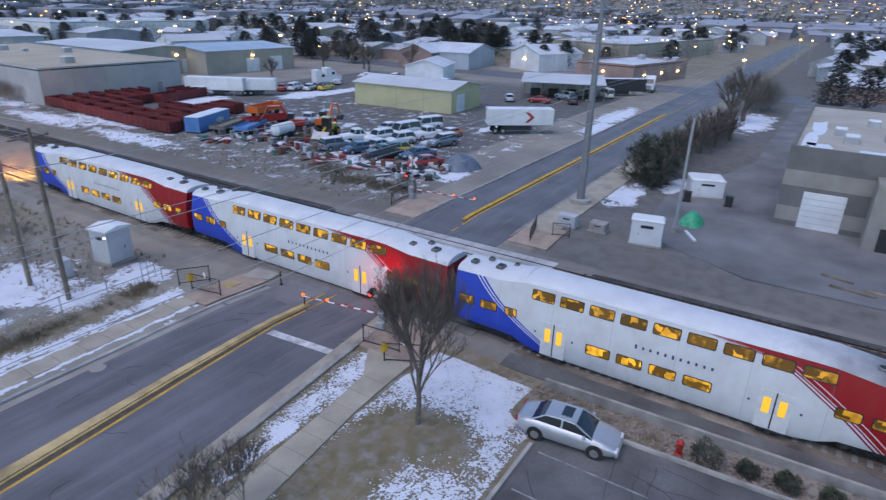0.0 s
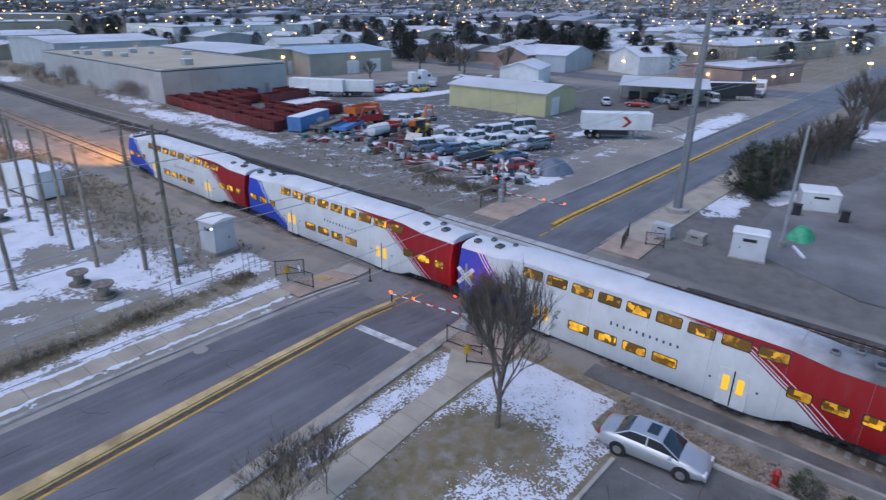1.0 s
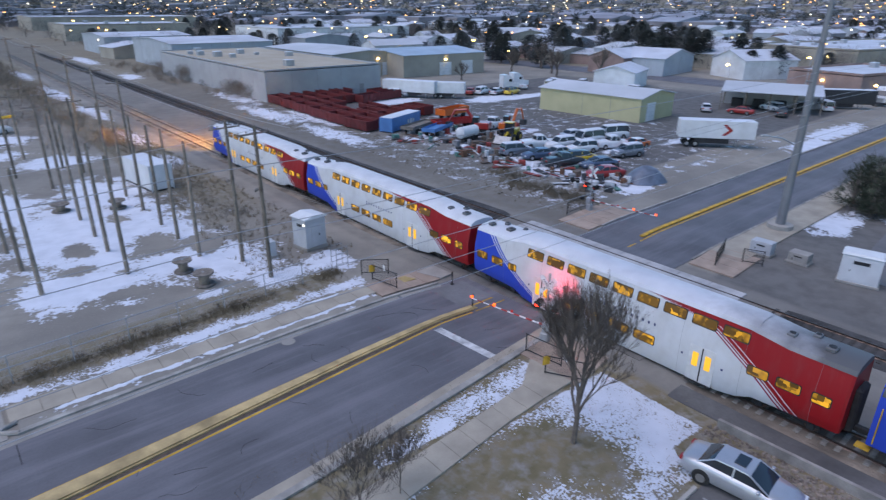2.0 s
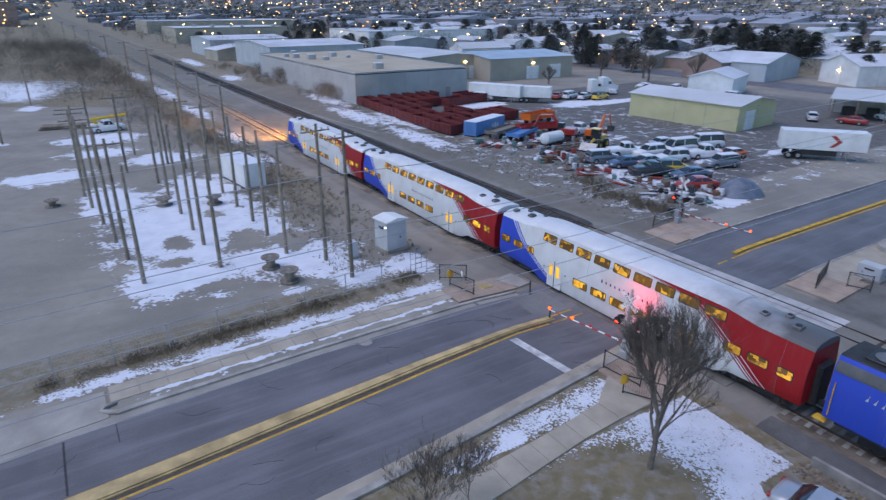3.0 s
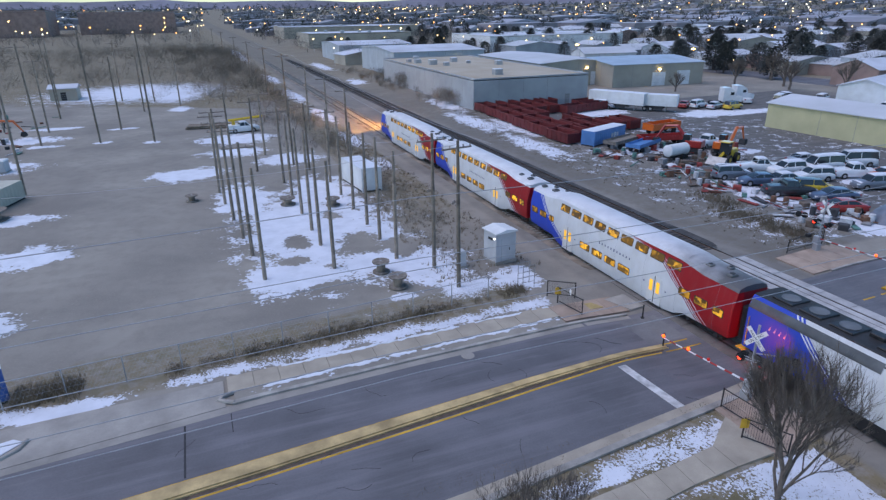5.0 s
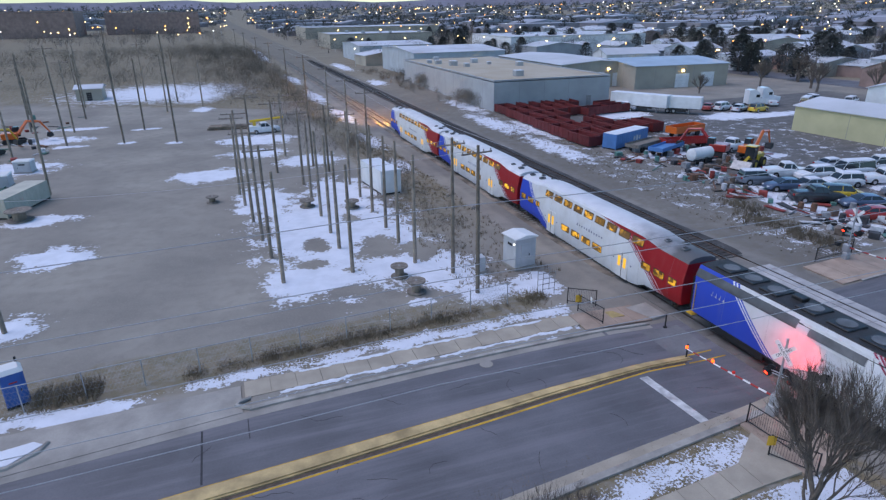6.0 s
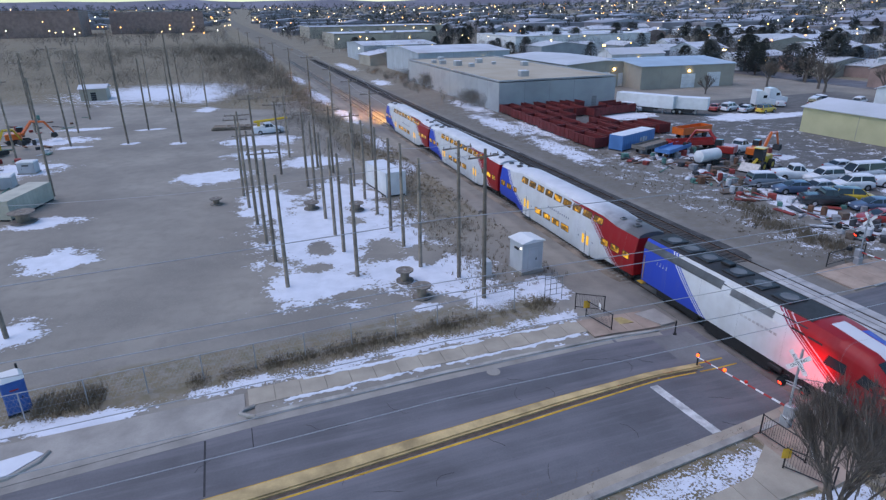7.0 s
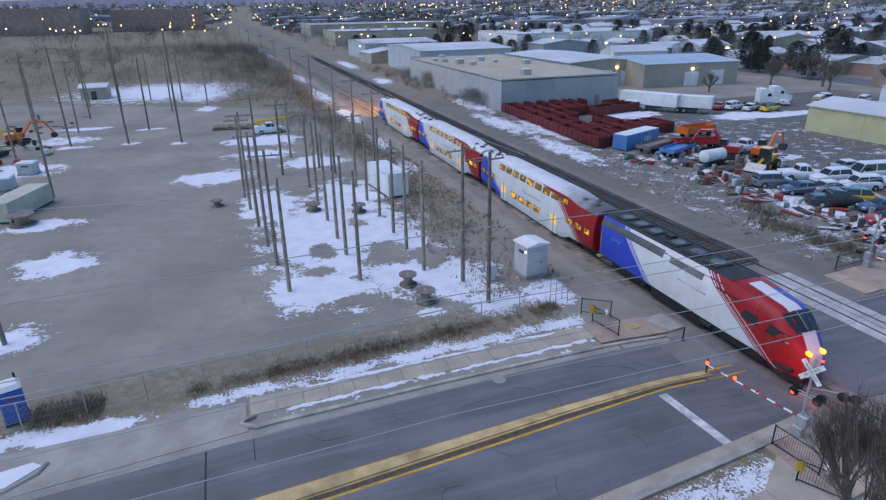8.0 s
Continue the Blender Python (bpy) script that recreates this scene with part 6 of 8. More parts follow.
LOT = [("g_suv", 30.8, 17.6, -19), ("b_sedan", 31.5, 14.1, 158), ("g_sedan", 34.6, 13.0, -11), ("w_pick", 36.7, 18.8, -24), ("w_suv", 38.8, 16.4, 169), ("w_suv", 39.0, 12.8, 161), ("g_sedan", 45.6, 19.4, -11), ("w_van", 44.4, 15.9, 169),
       ("w_van", 50.5, 15.9, 158), ("w_pick", 44.9, 11.9, -22), ("o_sedan", 47.6, 9.7, 170), ("y_suv", 34.2, 8.9, -26), ("b_sedan", 33.7, 5.9, 156), ("r_sedan", 30.5, 2.7, 155), ("k_pick", 30.9, 9.4, -26), ("g_suv", 42.1, 7.4, 162),
       ("g_sedan", 71.5, 62.0, 20), ("y_suv", 74.5, 60.0, 10), ("r_sedan", 67.0, 66.0, 35), ("w_suv", 69.5, 64.5, 15), ("w_pick", 42.0, 33.5, 15), ("g_suv", 51.0, 72.5, -60), ("k_pick", 94, 8, 20), ("w_suv", 99, 12, 70), ("w_van", 108, 6, 50), ("r_sedan", 90, 14, 100), ("g_sedan", 88, 20, 30),
       ("w_pick", 84, 66, 60), ("w_van", 90, 62, 30), ("g_suv", 96, 66, 70), ("w_suv", 101, 60, 20), ("g_sedan", 93, 50, 10), ("w_suv", 100, 45, 90)]
used = set()
for key, x, y, rz in LOT:
    src = YARD[key]
    if key not in used:
        used.add(key)
        put(src, x, y, rz)
        src["group"] = "vehicles of the storage yard"
    else:
        copy_thing(src, pose(x, y, hz(x, y), 0, 0, rz))


def box_truck(x, y, rz, L, H, mt, label, base=1.15, mark=None, tractor=False):
    t = thing("semi_trailer", label, "trailer", pose(x, y, hz(x, y), 0, 0, rz))
    part("box", G().box((0, 0, base + (H - base) / 2), (L, 2.5, H - base), ch=0.04), mt, t)
    part("roof", G().box((0, 0, H + 0.015), (L - 0.1, 2.42, 0.03)), M["snow"], t)
    part("chassis", G().box((0, 0, base - 0.12), (L * 0.96, 0.9, 0.2)), M["dark"], t)
    # dark boards added to make the space below the box darker
    for s in (-1, 1):
        part("side_skirt", G().box((-0.6, s * 1.1, base - 0.4), (L * 0.45, 0.06, 0.7)), M["dark"], t)
    for k in range(int(L / 1.2)):
        for s in (-1, 1):
            part("side_rib", G().box((-L / 2 + 0.6 + k * 1.2, s * 1.26, base + (H - base) / 2), (0.05, 0.02, H - base - 0.2)), mt, t)
    for x2 in (-L / 2 + 1.2, -L / 2 + 2.4):
        for s in (-1, 1):
            w = part("wheel", G().tube([(x2, s * 0.85, 0.5), (x2, s * 1.2, 0.5)], 0.5, 16), M["rubber"], t)
            part("rim", G().tube([(x2, s * 1.2, 0.5), (x2, s * 1.22, 0.5)], 0.26, 12), M["rim"], w)
    for s in (-1, 1):
        part("landing_leg", G().box((L / 2 - 2.2, s * 0.8, 0.5), (0.14, 0.14, 1.0)), M["steel"], t)
    if mark:
        for s in (-1, 1):
            for q in (((0.9, 1.75), (1.5, 1.75), (2.4, 2.5), (1.8, 2.5)), ((1.8, 2.5), (2.4, 2.5), (1.5, 3.25), (0.9, 3.25))):
                part("chevron", G().loft([[(a - 0.3, s * 1.262, b * H / 3.7) for a, b in q], [(a - 0.3, s * 1.275, b * H / 3.7) for a, b in q]]), mark, t, "red arrow shape")
    return t


box_truck(57.8, 3.0, -51, 10.5, 3.9, M["white_metal"], "white trailer with a red arrow on its side", 1.4, M["red_paint"])
box_truck(53.3, 71.0, -62, 12.5, 3.6, M["white_metal"], "white semi trailer with snow on its roof")
box_truck(58.8, 64.6, -50, 7.5, 3.4, M["white_metal"], "short white trailer beside another")


def tractor_unit(x, y, rz, mt, label):
    t = thing("semi_truck", label, "truck", pose(x, y, hz(x, y), 0, 0, rz))
    part("cab", G().loft([[(px, s, pz) for px, pz in ((-1.6, 0.9), (2.6, 0.9), (2.7, 1.9), (1.2, 2.1), (0.7, 3.2), (-0.4, 3.9), (-1.6, 3.8))] for s in (-1.15, 1.15)]), mt, t)
    part("windscreen", G().loft([[(1.22, s, 2.15), (0.74, s, 3.1), (0.80, s, 3.12), (1.30, s, 2.16)] for s in (-0.95, 0.95)]), M["glass"], t)
    for s in (-1, 1):
        part("side_window", G().box((0.3, s * 1.155, 2.6), (0.8, 0.02, 0.6), ch=0.01), M["glass"], t)
        for wx in (1.9, -2.2, -3.4):
            part("wheel", G().tube([(wx, s * 0.8, 0.5), (wx, s * 1.15, 0.5)], 0.5, 16), M["rubber"], t)
    part("frame", G().box((-2.4, 0, 0.85), (3.2, 0.9, 0.25)), M["dark"], t)
    part("grille", G().box((2.68, 0, 1.35), (0.06, 1.2, 0.8)), M["steel"], t)


tractor_unit(77.5, 64.5, -20, M["car_white"], "white semi truck parked in the yard")
tractor_unit(83.0, 66.5, -15, M["car_white"], "white semi truck parked in the yard")
tractor_unit(125.0, 0.5, 190, M["car_white"], "white semi truck parked by the street")
box_truck(113.5, 4.5, -50, 12, 3.8, M["car_black"], "dark trailer parked by the street")


# ---- machines and scrap in the storage yard ----
def excavator(x, y, rz, mt, label):
    t = thing("excavator", label, "excavator", pose(x, y, hz(x, y), 0, 0, rz))
    for s in (-1, 1):
        part("track", G().loft([[(px, s * 1.0 + o, pz) for px, pz in ((-1.5, 0.1), (1.5, 0.1), (1.8, 0.4), (1.5, 0.75), (-1.5, 0.75), (-1.8, 0.4))] for o in (-0.25, 0.25)]), M["dark"], t)
    part("house", G().box((-0.5, 0, 1.4), (2.4, 2.2, 1.0), ch=0.1), mt, t)
    part("cab", G().box((0.5, 0.6, 1.9), (1.1, 1.0, 1.6), taper=0.9, ch=0.05), M["glass"], t)
    part("boom", G().tube([(0.7, -0.3, 1.5), (2.4, -0.3, 3.6), (4.2, -0.3, 3.4)], [0.28, 0.24, 0.18], 4), mt, t)
    part("stick", G().tube([(4.2, -0.3, 3.5), (5.4, -0.3, 1.5)], [0.2, 0.13], 4), mt, t)
    part("bucket", G().loft([[(px, o, pz) for px, pz in ((5.0, 1.5), (5.7, 1.5), (5.9, 0.9), (5.3, 0.6), (4.8, 0.9))] for o in (-0.75, 0.15)]), M["dark"], t)


excavator(40.5, 28.5, 20, M["car_orange"], "orange excavator with its boom raised")
excavator(37.0, 31.5, 120, M["car_red"], "rusty red excavator among scrap")


def loader(x, y, rz):
    t = thing("wheel_loader", "yellow wheel loader parked among scrap", "loader", pose(x, y, hz(x, y), 0, 0, rz))
    part("engine_cover", G().box((-1.2, 0, 1.4), (2.0, 1.5, 1.0), ch=0.1), M["car_yellow"], t)
    part("cab", G().box((0.2, 0, 2.1), (1.2, 1.3, 1.6), taper=0.9, ch=0.05), M["glass"], t)
    part("cab_roof", G().box((0.2, 0, 2.95), (1.35, 1.4, 0.12), ch=0.03), M["car_yellow"], t)
    part("arms", G().tube([(0.8, 0, 1.5), (2.4, 0, 0.8)], 0.22, 4), M["car_yellow"], t)
    part("bucket", G().loft([[(px, o, pz) for px, pz in ((2.3, 1.2), (3.2, 0.2), (2.3, 0.1), (2.1, 0.6))] for o in (-1.25, 1.25)]), M["steel"], t)
    for wx in (-1.4, 1.0):
        for s in (-1, 1):
            w = part("wheel", G().tube([(wx, s * 0.75, 0.7), (wx, s * 1.2, 0.7)], 0.7, 16), M["rubber"], t)
            part("rim", G().tube([(wx, s * 1.2, 0.7), (wx, s * 1.22, 0.7)], 0.35, 10), M["car_yellow"], w)


loader(36.3, 24.2, 200)


def tank_trailer(x, y, rz):
    t = thing("tank_trailer", "white tank on a small wheeled trailer", "tank", pose(x, y, hz(x, y), 0, 0, rz))
    g = G()
    g.tube([(-2.2, 0, 1.4), (-2.0, 0, 1.4), (1.6, 0, 1.4), (2.0, 0, 1.4)], [0.5, 0.85, 0.85, 0.5], 16)
    part("tank", g, M["white_metal"], t, smooth=40)
    part("frame", G().box((0.3, 0, 0.55), (4.8, 1.2, 0.15)), M["dark"], t)
    for s in (-1, 1):
        part("wheel", G().tube([(0.4, s * 0.7, 0.45), (0.4, s * 0.95, 0.45)], 0.45, 14), M["rubber"], t)


tank_trailer(31.8, 28.6, 8)


def flat_wagon(x, y, rz, L, mt, label, side=0.7):
    t = thing("flat_trailer", label, "trailer", pose(x, y, hz(x, y), 0, 0, rz))
    part("deck", G().box((0, 0, 0.95), (L, 2.3, 0.2)), mt, t)
    for s in (-1, 1):
        part("side", G().box((0, s * 1.12, 1.05 + side / 2), (L, 0.06, side)), mt, t)
    for s in (-1, 1):
        part("end", G().box((s * (L / 2 - 0.03), 0, 1.05 + side / 2), (0.06, 2.2, side)), mt, t)
    for wx in (-L * 0.3, L * 0.3):
        for s in (-1, 1):
            part("wheel", G().tube([(wx, s * 0.7, 0.45), (wx, s * 1.05, 0.45)], 0.45, 12), M["rubber"], t)
    return t


flat_wagon(43.0, 45.0, 10, 7.0, M["car_orange"], "orange dump trailer with snow on its load", 0.9)
flat_wagon(37.0, 37.5, -12, 8.0, M["red_paint"], "old red flat trailer among scrap", 0.5)
flat_wagon(31.5, 35.5, 25, 7.0, M["blue_metal"], "blue flat trailer under snow", 0.35)
flat_wagon(30.5, 39.0, 22, 8.0, M["old_wood"], "old wooden flat wagon beside the container", 0.3)


def dumpster(x, y, rz, L=6.0, H=1.5):
    """An open steel skip with ribbed, sloping sides."""
    t = thing("open_dumpster", "open red steel dumpster standing in a row", "dumpster", pose(x, y, hz(x, y), 0, 0, rz), "red dumpsters")
    wall = 0.07
    for s in (-1, 1):
        sd = part("side", G().box((0, s * 1.15, 0.2 + H / 2), (L, wall, H)), M["bin_red"], t)
        part("rim", G().tube([(-L / 2, s * 1.15, H + 0.22), (L / 2, s * 1.15, H + 0.22)], 0.06, 4), M["bin_red"], sd)
        for k in range(5):
            part("rib", G().box((-L / 2 + 0.5 + k * (L - 1) / 4, s * 1.21, 0.2 + H / 2), (0.1, 0.06, H)), M["bin_red"], sd)
        part("end", G().box((s * (L / 2 - 0.03), 0, 0.2 + H / 2), (wall, 2.3, H)), M["bin_red"], t)
    part("floor", G().box((0, 0, 0.22), (L, 2.3, 0.08)), M["bin_dark"], t)
    part("skid", G().box((0, 0, 0.1), (L, 0.9, 0.2)), M["dark"], t)
    return t


M["bin_red"] = mat("bin_red", (0.17, 0.022, 0.022), 0.6, vary=0.3, scale=0.8, rnd=0.3)
M["bin_dark"] = mat("bin_dark", (0.10, 0.05, 0.045), 0.85, vary=0.3)
src = dumpster(25.6, 78.5, 92)
for x, y, rz in ((25.2, 72.0, 92), (24.9, 65.5, 94), (24.4, 59, 92), (24.2, 52.6, 94), (24.0, 46.3, 94), (28.6, 79.5, 92), (28.4, 73, 93), (28.0, 66.4, 92), (27.6, 60, 92), (27.4, 53.8, 95), (27.0, 47.5, 92), (31.6, 80, 92), (31.4, 73.4, 91), (31.0, 67, 92),
                 (34.6, 80, 92), (34.4, 73.6, 92), (38.0, 80.6, 95), (41.6, 81, 90), (37.6, 74, 92), (30.8, 53, 93), (30.6, 47.8, 92), (34.0, 51, 92), (37.4, 51.8, 92), (42.0, 70.5, 12), (47.5, 71.5, 8), (34.4, 58, 92), (41, 52.5, 92), (48.4, 75.8, 10)):
    copy_thing(src, pose(x, y, hz(x, y), 0, 0, rz))
bc = corrugated("shipping_container", "blue shipping container with white bars on its side", 29.6, 42.9, 9.0, 2.4, 2.4, 22, M["blue_metal"], M["snow"])
for k in range(3):
    part("mark_bar", G().box((0.6 + k * 0.75, -1.215, 1.2), (0.5, 0.02, 0.8 if k == 1 else 0.6)), M["white_paint"], bc, "white bar")


def tarp_heap(x, y, r, h, mt, label, seed):
    t = thing("tarp_heap", label, "heap", pose(x, y, hz(x, y)))
    g = G()
    rings = []
    for j in range(9):
        u = j / 8
        rings.append([(math.cos(a) * r * (1 - u * 0.98) * (1 + 0.25 * fb(math.cos(a) + seed, math.sin(a), 1.0)), math.sin(a) * r * 0.8 * (1 - u * 0.98) * (1 + 0.25 * fb(math.cos(a), math.sin(a) + seed, 1.1)), h * math.sin(u * 1.57) ** 0.8 + 0.08 * fb(math.cos(a) * 2, math.sin(a) * 2 + u * 3, 1.5, seed)) for a in np.linspace(0, 2 * math.pi, 22)[:-1]])
    part("cover", g.loft(rings), mt, t, smooth=60)
    return t


M["tarp_blue"] = mat("tarp_blue", (0.16, 0.19, 0.25), 0.5, vary=0.25, scale=1.2)
M["tarp_green"] = mat("tarp_green", (0.06, 0.42, 0.22), 0.5, vary=0.25, scale=2)
tarp_heap(33.0, -1.2, 2.7, 1.8, M["tarp_blue"], "heap under a grey-blue tarpaulin", 2)
tarp_heap(28.4, -29.8, 1.5, 1.2, M["tarp_green"], "heap under a bright green tarpaulin", 5)


def scrap():
    """Loose junk between the cars and the railway: boards, boxes, pipes, drums and bags."""
    rng = random.Random(77)
    cols = [("rust", (0.20, 0.10, 0.06)), ("junk_grey", (0.30, 0.30, 0.31)), ("junk_white", (0.68, 0.68, 0.70)), ("junk_teal", (0.12, 0.26, 0.22)), ("junk_brown", (0.16, 0.12, 0.09)), ("junk_red", (0.32, 0.05, 0.04)), ("junk_dark", (0.06, 0.06, 0.065))]
    ms = [mat(n, c, 0.75, vary=0.35, scale=2) for n, c in cols]
    for k in range(340):
        x = rng.uniform(23.5, 36.0)
        y = rng.uniform(-1.5, 38)
        if k > 205:
            x, y = rng.uniform(30, 46), rng.uniform(24, 42)
        if 27.5 < x and 5.5 < y < 23 and k < 200:
            x -= 4.0
        if k > 250:
            x, y = rng.uniform(-72, -57), rng.uniform(42, 112)
        z = hz(x, y)
        rz = rng.uniform(0, 180)
        m = rng.choice(ms)
        q = rng.random()
        if q < 0.35:
            ob = part("scrap_board", G().box((0, 0, 0.12), (rng.uniform(0.8, 2.6), rng.uniform(0.2, 0.9), 0.1), 0, ch=0.01), m, None, "", 0, pose(x, y, z, rng.uniform(-8, 8), 0, rz))
            tagged(ob, "loose scrap board lying in the yard", "scrap board", "scrap in the yard")
        elif q < 0.6:
            s = rng.uniform(0.4, 1.1)
            ob = part("scrap_crate", G().box((0, 0, s * 0.35), (s, s * 0.8, s * 0.7), 0, ch=0.03), m, None, "", 0, pose(x, y, z, 0, 0, rz))
            tagged(ob, "weathered crate lying in the scrap", "crate", "scrap in the yard")
        elif q < 0.8:
            ob = part("scrap_pipe", G().tube([(-1.2, 0, 0.08), (1.2, 0, rng.uniform(0.08, 0.5))], 0.08, 8), m, None, "", 0, pose(x, y, z, 0, 0, rz))
            tagged(ob, "loose pipe lying in the scrap", "pipe", "scrap in the yard")
        elif q < 0.95:
            ob = part("oil_drum", G().tube([(0, 0, 0), (0, 0, 0.3), (0, 0, 0.32), (0, 0, 0.88)], [0.29, 0.29, 0.31, 0.29], 12), m, None, "", 0, pose(x, y, z, 0, 0, rz))
            tagged(ob, "old steel drum standing in the scrap", "drum", "scrap in the yard")
        else:
            o = tarp_heap(x, y, rng.uniform(0.4, 0.8), rng.uniform(0.2, 0.4), rng.choice((ms[2], ms[1], M["snow"])), "pale heap of bags in the scrap", k)


scrap()


# ---- buildings ----
def wall_building(name, label, x0, y0, x1, y1, h, wall_m, roof_m, ridge=None, rz=0.0, doors=(), lamps=(), parapet=0.25, units=0, seed=1, rise=1.2):
    """A hall with footprint x0..x1, y0..y1 turned by rz about its middle. ridge: 'x' or 'y' for a gable."""
    cx, cy = (x0 + x1) / 2, (y0 + y1) / 2
    t = thing(name, label, "building", pose(cx, cy, hz(cx, cy), 0, 0, rz))
    w, d = x1 - x0, y1 - y0
    part("wall", G().box((0, 0, h / 2 - 0.2), (w, d, h + 0.4)), wall_m, t)
    rng = random.Random(seed)
    if ridge:
        o = 0.35
        if ridge == "x":
            rings = [[(sx * (w / 2 + o), -d / 2 - o, h), (sx * (w / 2 + o), 0, h + rise), (sx * (w / 2 + o), d / 2 + o, h), (sx * (w / 2 + o), d / 2 + o, h + 0.15), (sx * (w / 2 + o), 0, h + rise + 0.15), (sx * (w / 2 + o), -d / 2 - o, h + 0.15)] for sx in (-1, 1)]
            gab = [[(sx * w / 2 - 0.05 * sx, -d / 2, h), (sx * w / 2 - 0.05 * sx, d / 2, h), (sx * w / 2 - 0.05 * sx, 0, h + rise)] for sx in (-1, 1)]
        else:
            rings = [[(-w / 2 - o, s * (d / 2 + o), h), (0, s * (d / 2 + o), h + rise), (w / 2 + o, s * (d / 2 + o), h), (w / 2 + o, s * (d / 2 + o), h + 0.15), (0, s * (d / 2 + o), h + rise + 0.15), (-w / 2 - o, s * (d / 2 + o), h + 0.15)] for s in (-1, 1)]
            gab = [[(-w / 2, s * d / 2 - 0.05 * s, h), (w / 2, s * d / 2 - 0.05 * s, h), (0, s * d / 2 - 0.05 * s, h + rise)] for s in (-1, 1)]
        part("gable", G().loft(gab), wall_m, t)
        part("roof", G().loft(rings), roof_m, t)
    else:
        part("roof", G().box((0, 0, h + 0.21), (w - 0.7, d - 0.7, 0.06)), roof_m, t)
        for s in (-1, 1):
            part("parapet", G().box((0, s * (d / 2 - 0.15), h + 0.2 + parapet / 2), (w, 0.3, parapet)), wall_m, t)
            part("parapet", G().box((s * (w / 2 - 0.15), 0, h + 0.2 + parapet / 2), (0.3, d - 0.6, parapet)), wall_m, t)
        for k in range(units):
            ux, uy, us = rng.uniform(-w * 0.4, w * 0.4), rng.uniform(-d * 0.4, d * 0.4), rng.uniform(1.0, 2.2)
            u = part("roof_unit", G().box((ux, uy, h + 0.24 + us * 0.3), (us, us * 0.8, us * 0.6), ch=0.05), M["galv"], t)
            part("snow_cap", G().box((ux, uy, h + 0.28 + us * 0.6), (us * 0.95, us * 0.75, 0.1), ch=0.04), M["snow"], u)
    for face, u, dw, dh, mt in doors:
        if face in "sn":
            s = -1 if face == "s" else 1
            c, sz = (u, s * (d / 2 + 0.02), dh / 2), (dw, 0.08, dh)
        else:
            s = -1 if face == "w" else 1
            c, sz = (s * (w / 2 + 0.02), u, dh / 2), (0.08, dw, dh)
        dd = part("door", G().box(c, sz, ch=0.02), mt, t)
        for k in range(1, 4):
            q = (c[0], c[1], dh * k / 4)
            part("door_seam", G().box(q, (sz[0] * (1.0 if face in "sn" else 1.25), sz[1] * (1.25 if face in "sn" else 1.0), 0.03)), M["galv"], dd)
    for face, u, z in lamps:
        s = -1 if face in "sw" else 1
        c = (u, s * (d / 2 + 0.15), z) if face in "sn" else (s * (w / 2 + 0.15), u, z)
        part("wall_lamp", G().box(c, (0.5, 0.3, 0.35), ch=0.05), M["wall_glow"], t, "lit wall lamp")
    # wall joints
    for s in (-1, 1):
        for k in range(1, int(w / 6)):
            part("wall_joint", G().box((-w / 2 + k * 6.0, s * (d / 2 + 0.004), h / 2), (0.06, 0.012, h)), M["joint"], t)
        for k in range(1, int(d / 6)):
            part("wall_joint", G().box((s * (w / 2 + 0.004), -d / 2 + k * 6.0, h / 2), (0.012, 0.06, h)), M["joint"], t)
    return t


M["wall_glow"] = glow("wall_glow", (1.0, 0.66, 0.22), 14.0)
M["joint"] = mat("joint", (0.25, 0.25, 0.25), 0.8, vary=0.1)
M["grey_wall"] = mat("grey_wall", (0.37, 0.385, 0.40), 0.75, vary=0.12, scale=0.25)
M["tan_wall"] = mat("tan_wall", (0.38, 0.35, 0.29), 0.75, vary=0.12, scale=0.25)
M["yellow_wall"] = mat("yellow_wall", (0.50, 0.46, 0.27), 0.7, vary=0.1, scale=0.3)
M["blue_wall"] = mat("blue_wall", (0.42, 0.46, 0.50), 0.7, vary=0.12, scale=0.3)
M["brick_wall"] = mat("brick_wall", (0.34, 0.24, 0.21), 0.85, vary=0.2, scale=0.3)
M["tan_roof"] = mat("tan_roof", (0.38, 0.32, 0.235), 0.85, vary=0.2, scale=0.12, c2=(0.44, 0.39, 0.31))
M["grey_roof"] = mat("grey_roof", (0.45, 0.47, 0.50), 0.7, vary=0.2, scale=0.1, c2=(0.55, 0.57, 0.62))
M["blue_roof"] = mat("blue_roof", (0.36, 0.44, 0.54), 0.5, vary=0.12, scale=0.2)
M["snow_roof"] = mat("snow_roof", (0.58, 0.61, 0.68), 0.7, vary=0.12, scale=0.1, c2=(0.42, 0.43, 0.47))
wall_building("warehouse", "long grey concrete warehouse with flat tan roof", 24.4, 82, 53, 149, 6.0, M["grey_wall"], M["tan_roof"], None, 0, (("s", 9, 1.2, 2.2, M["joint"]),), (), 0.3, 9, 3)
wall_building("warehouse", "pale metal warehouse with snow on its roof", 30, 156, 62, 196, 7.5, M["blue_wall"], M["snow_roof"], "x", 0, (), (("s", 6, 5.5),), 0, 0, 4, 1.0)
wall_building("warehouse", "tan metal warehouse with grey roof and lit door", 57, 110, 80, 150, 6.2, M["tan_wall"], M["grey_roof"], "y", 0, (("s", 0, 4, 4, M["white_metal"]), ("s", 6.5, 3.6, 3.6, M["white_metal"])), (("s", 3.2, 4.7), ("e", -8, 4.7)), 0, 0, 5, 0.8)
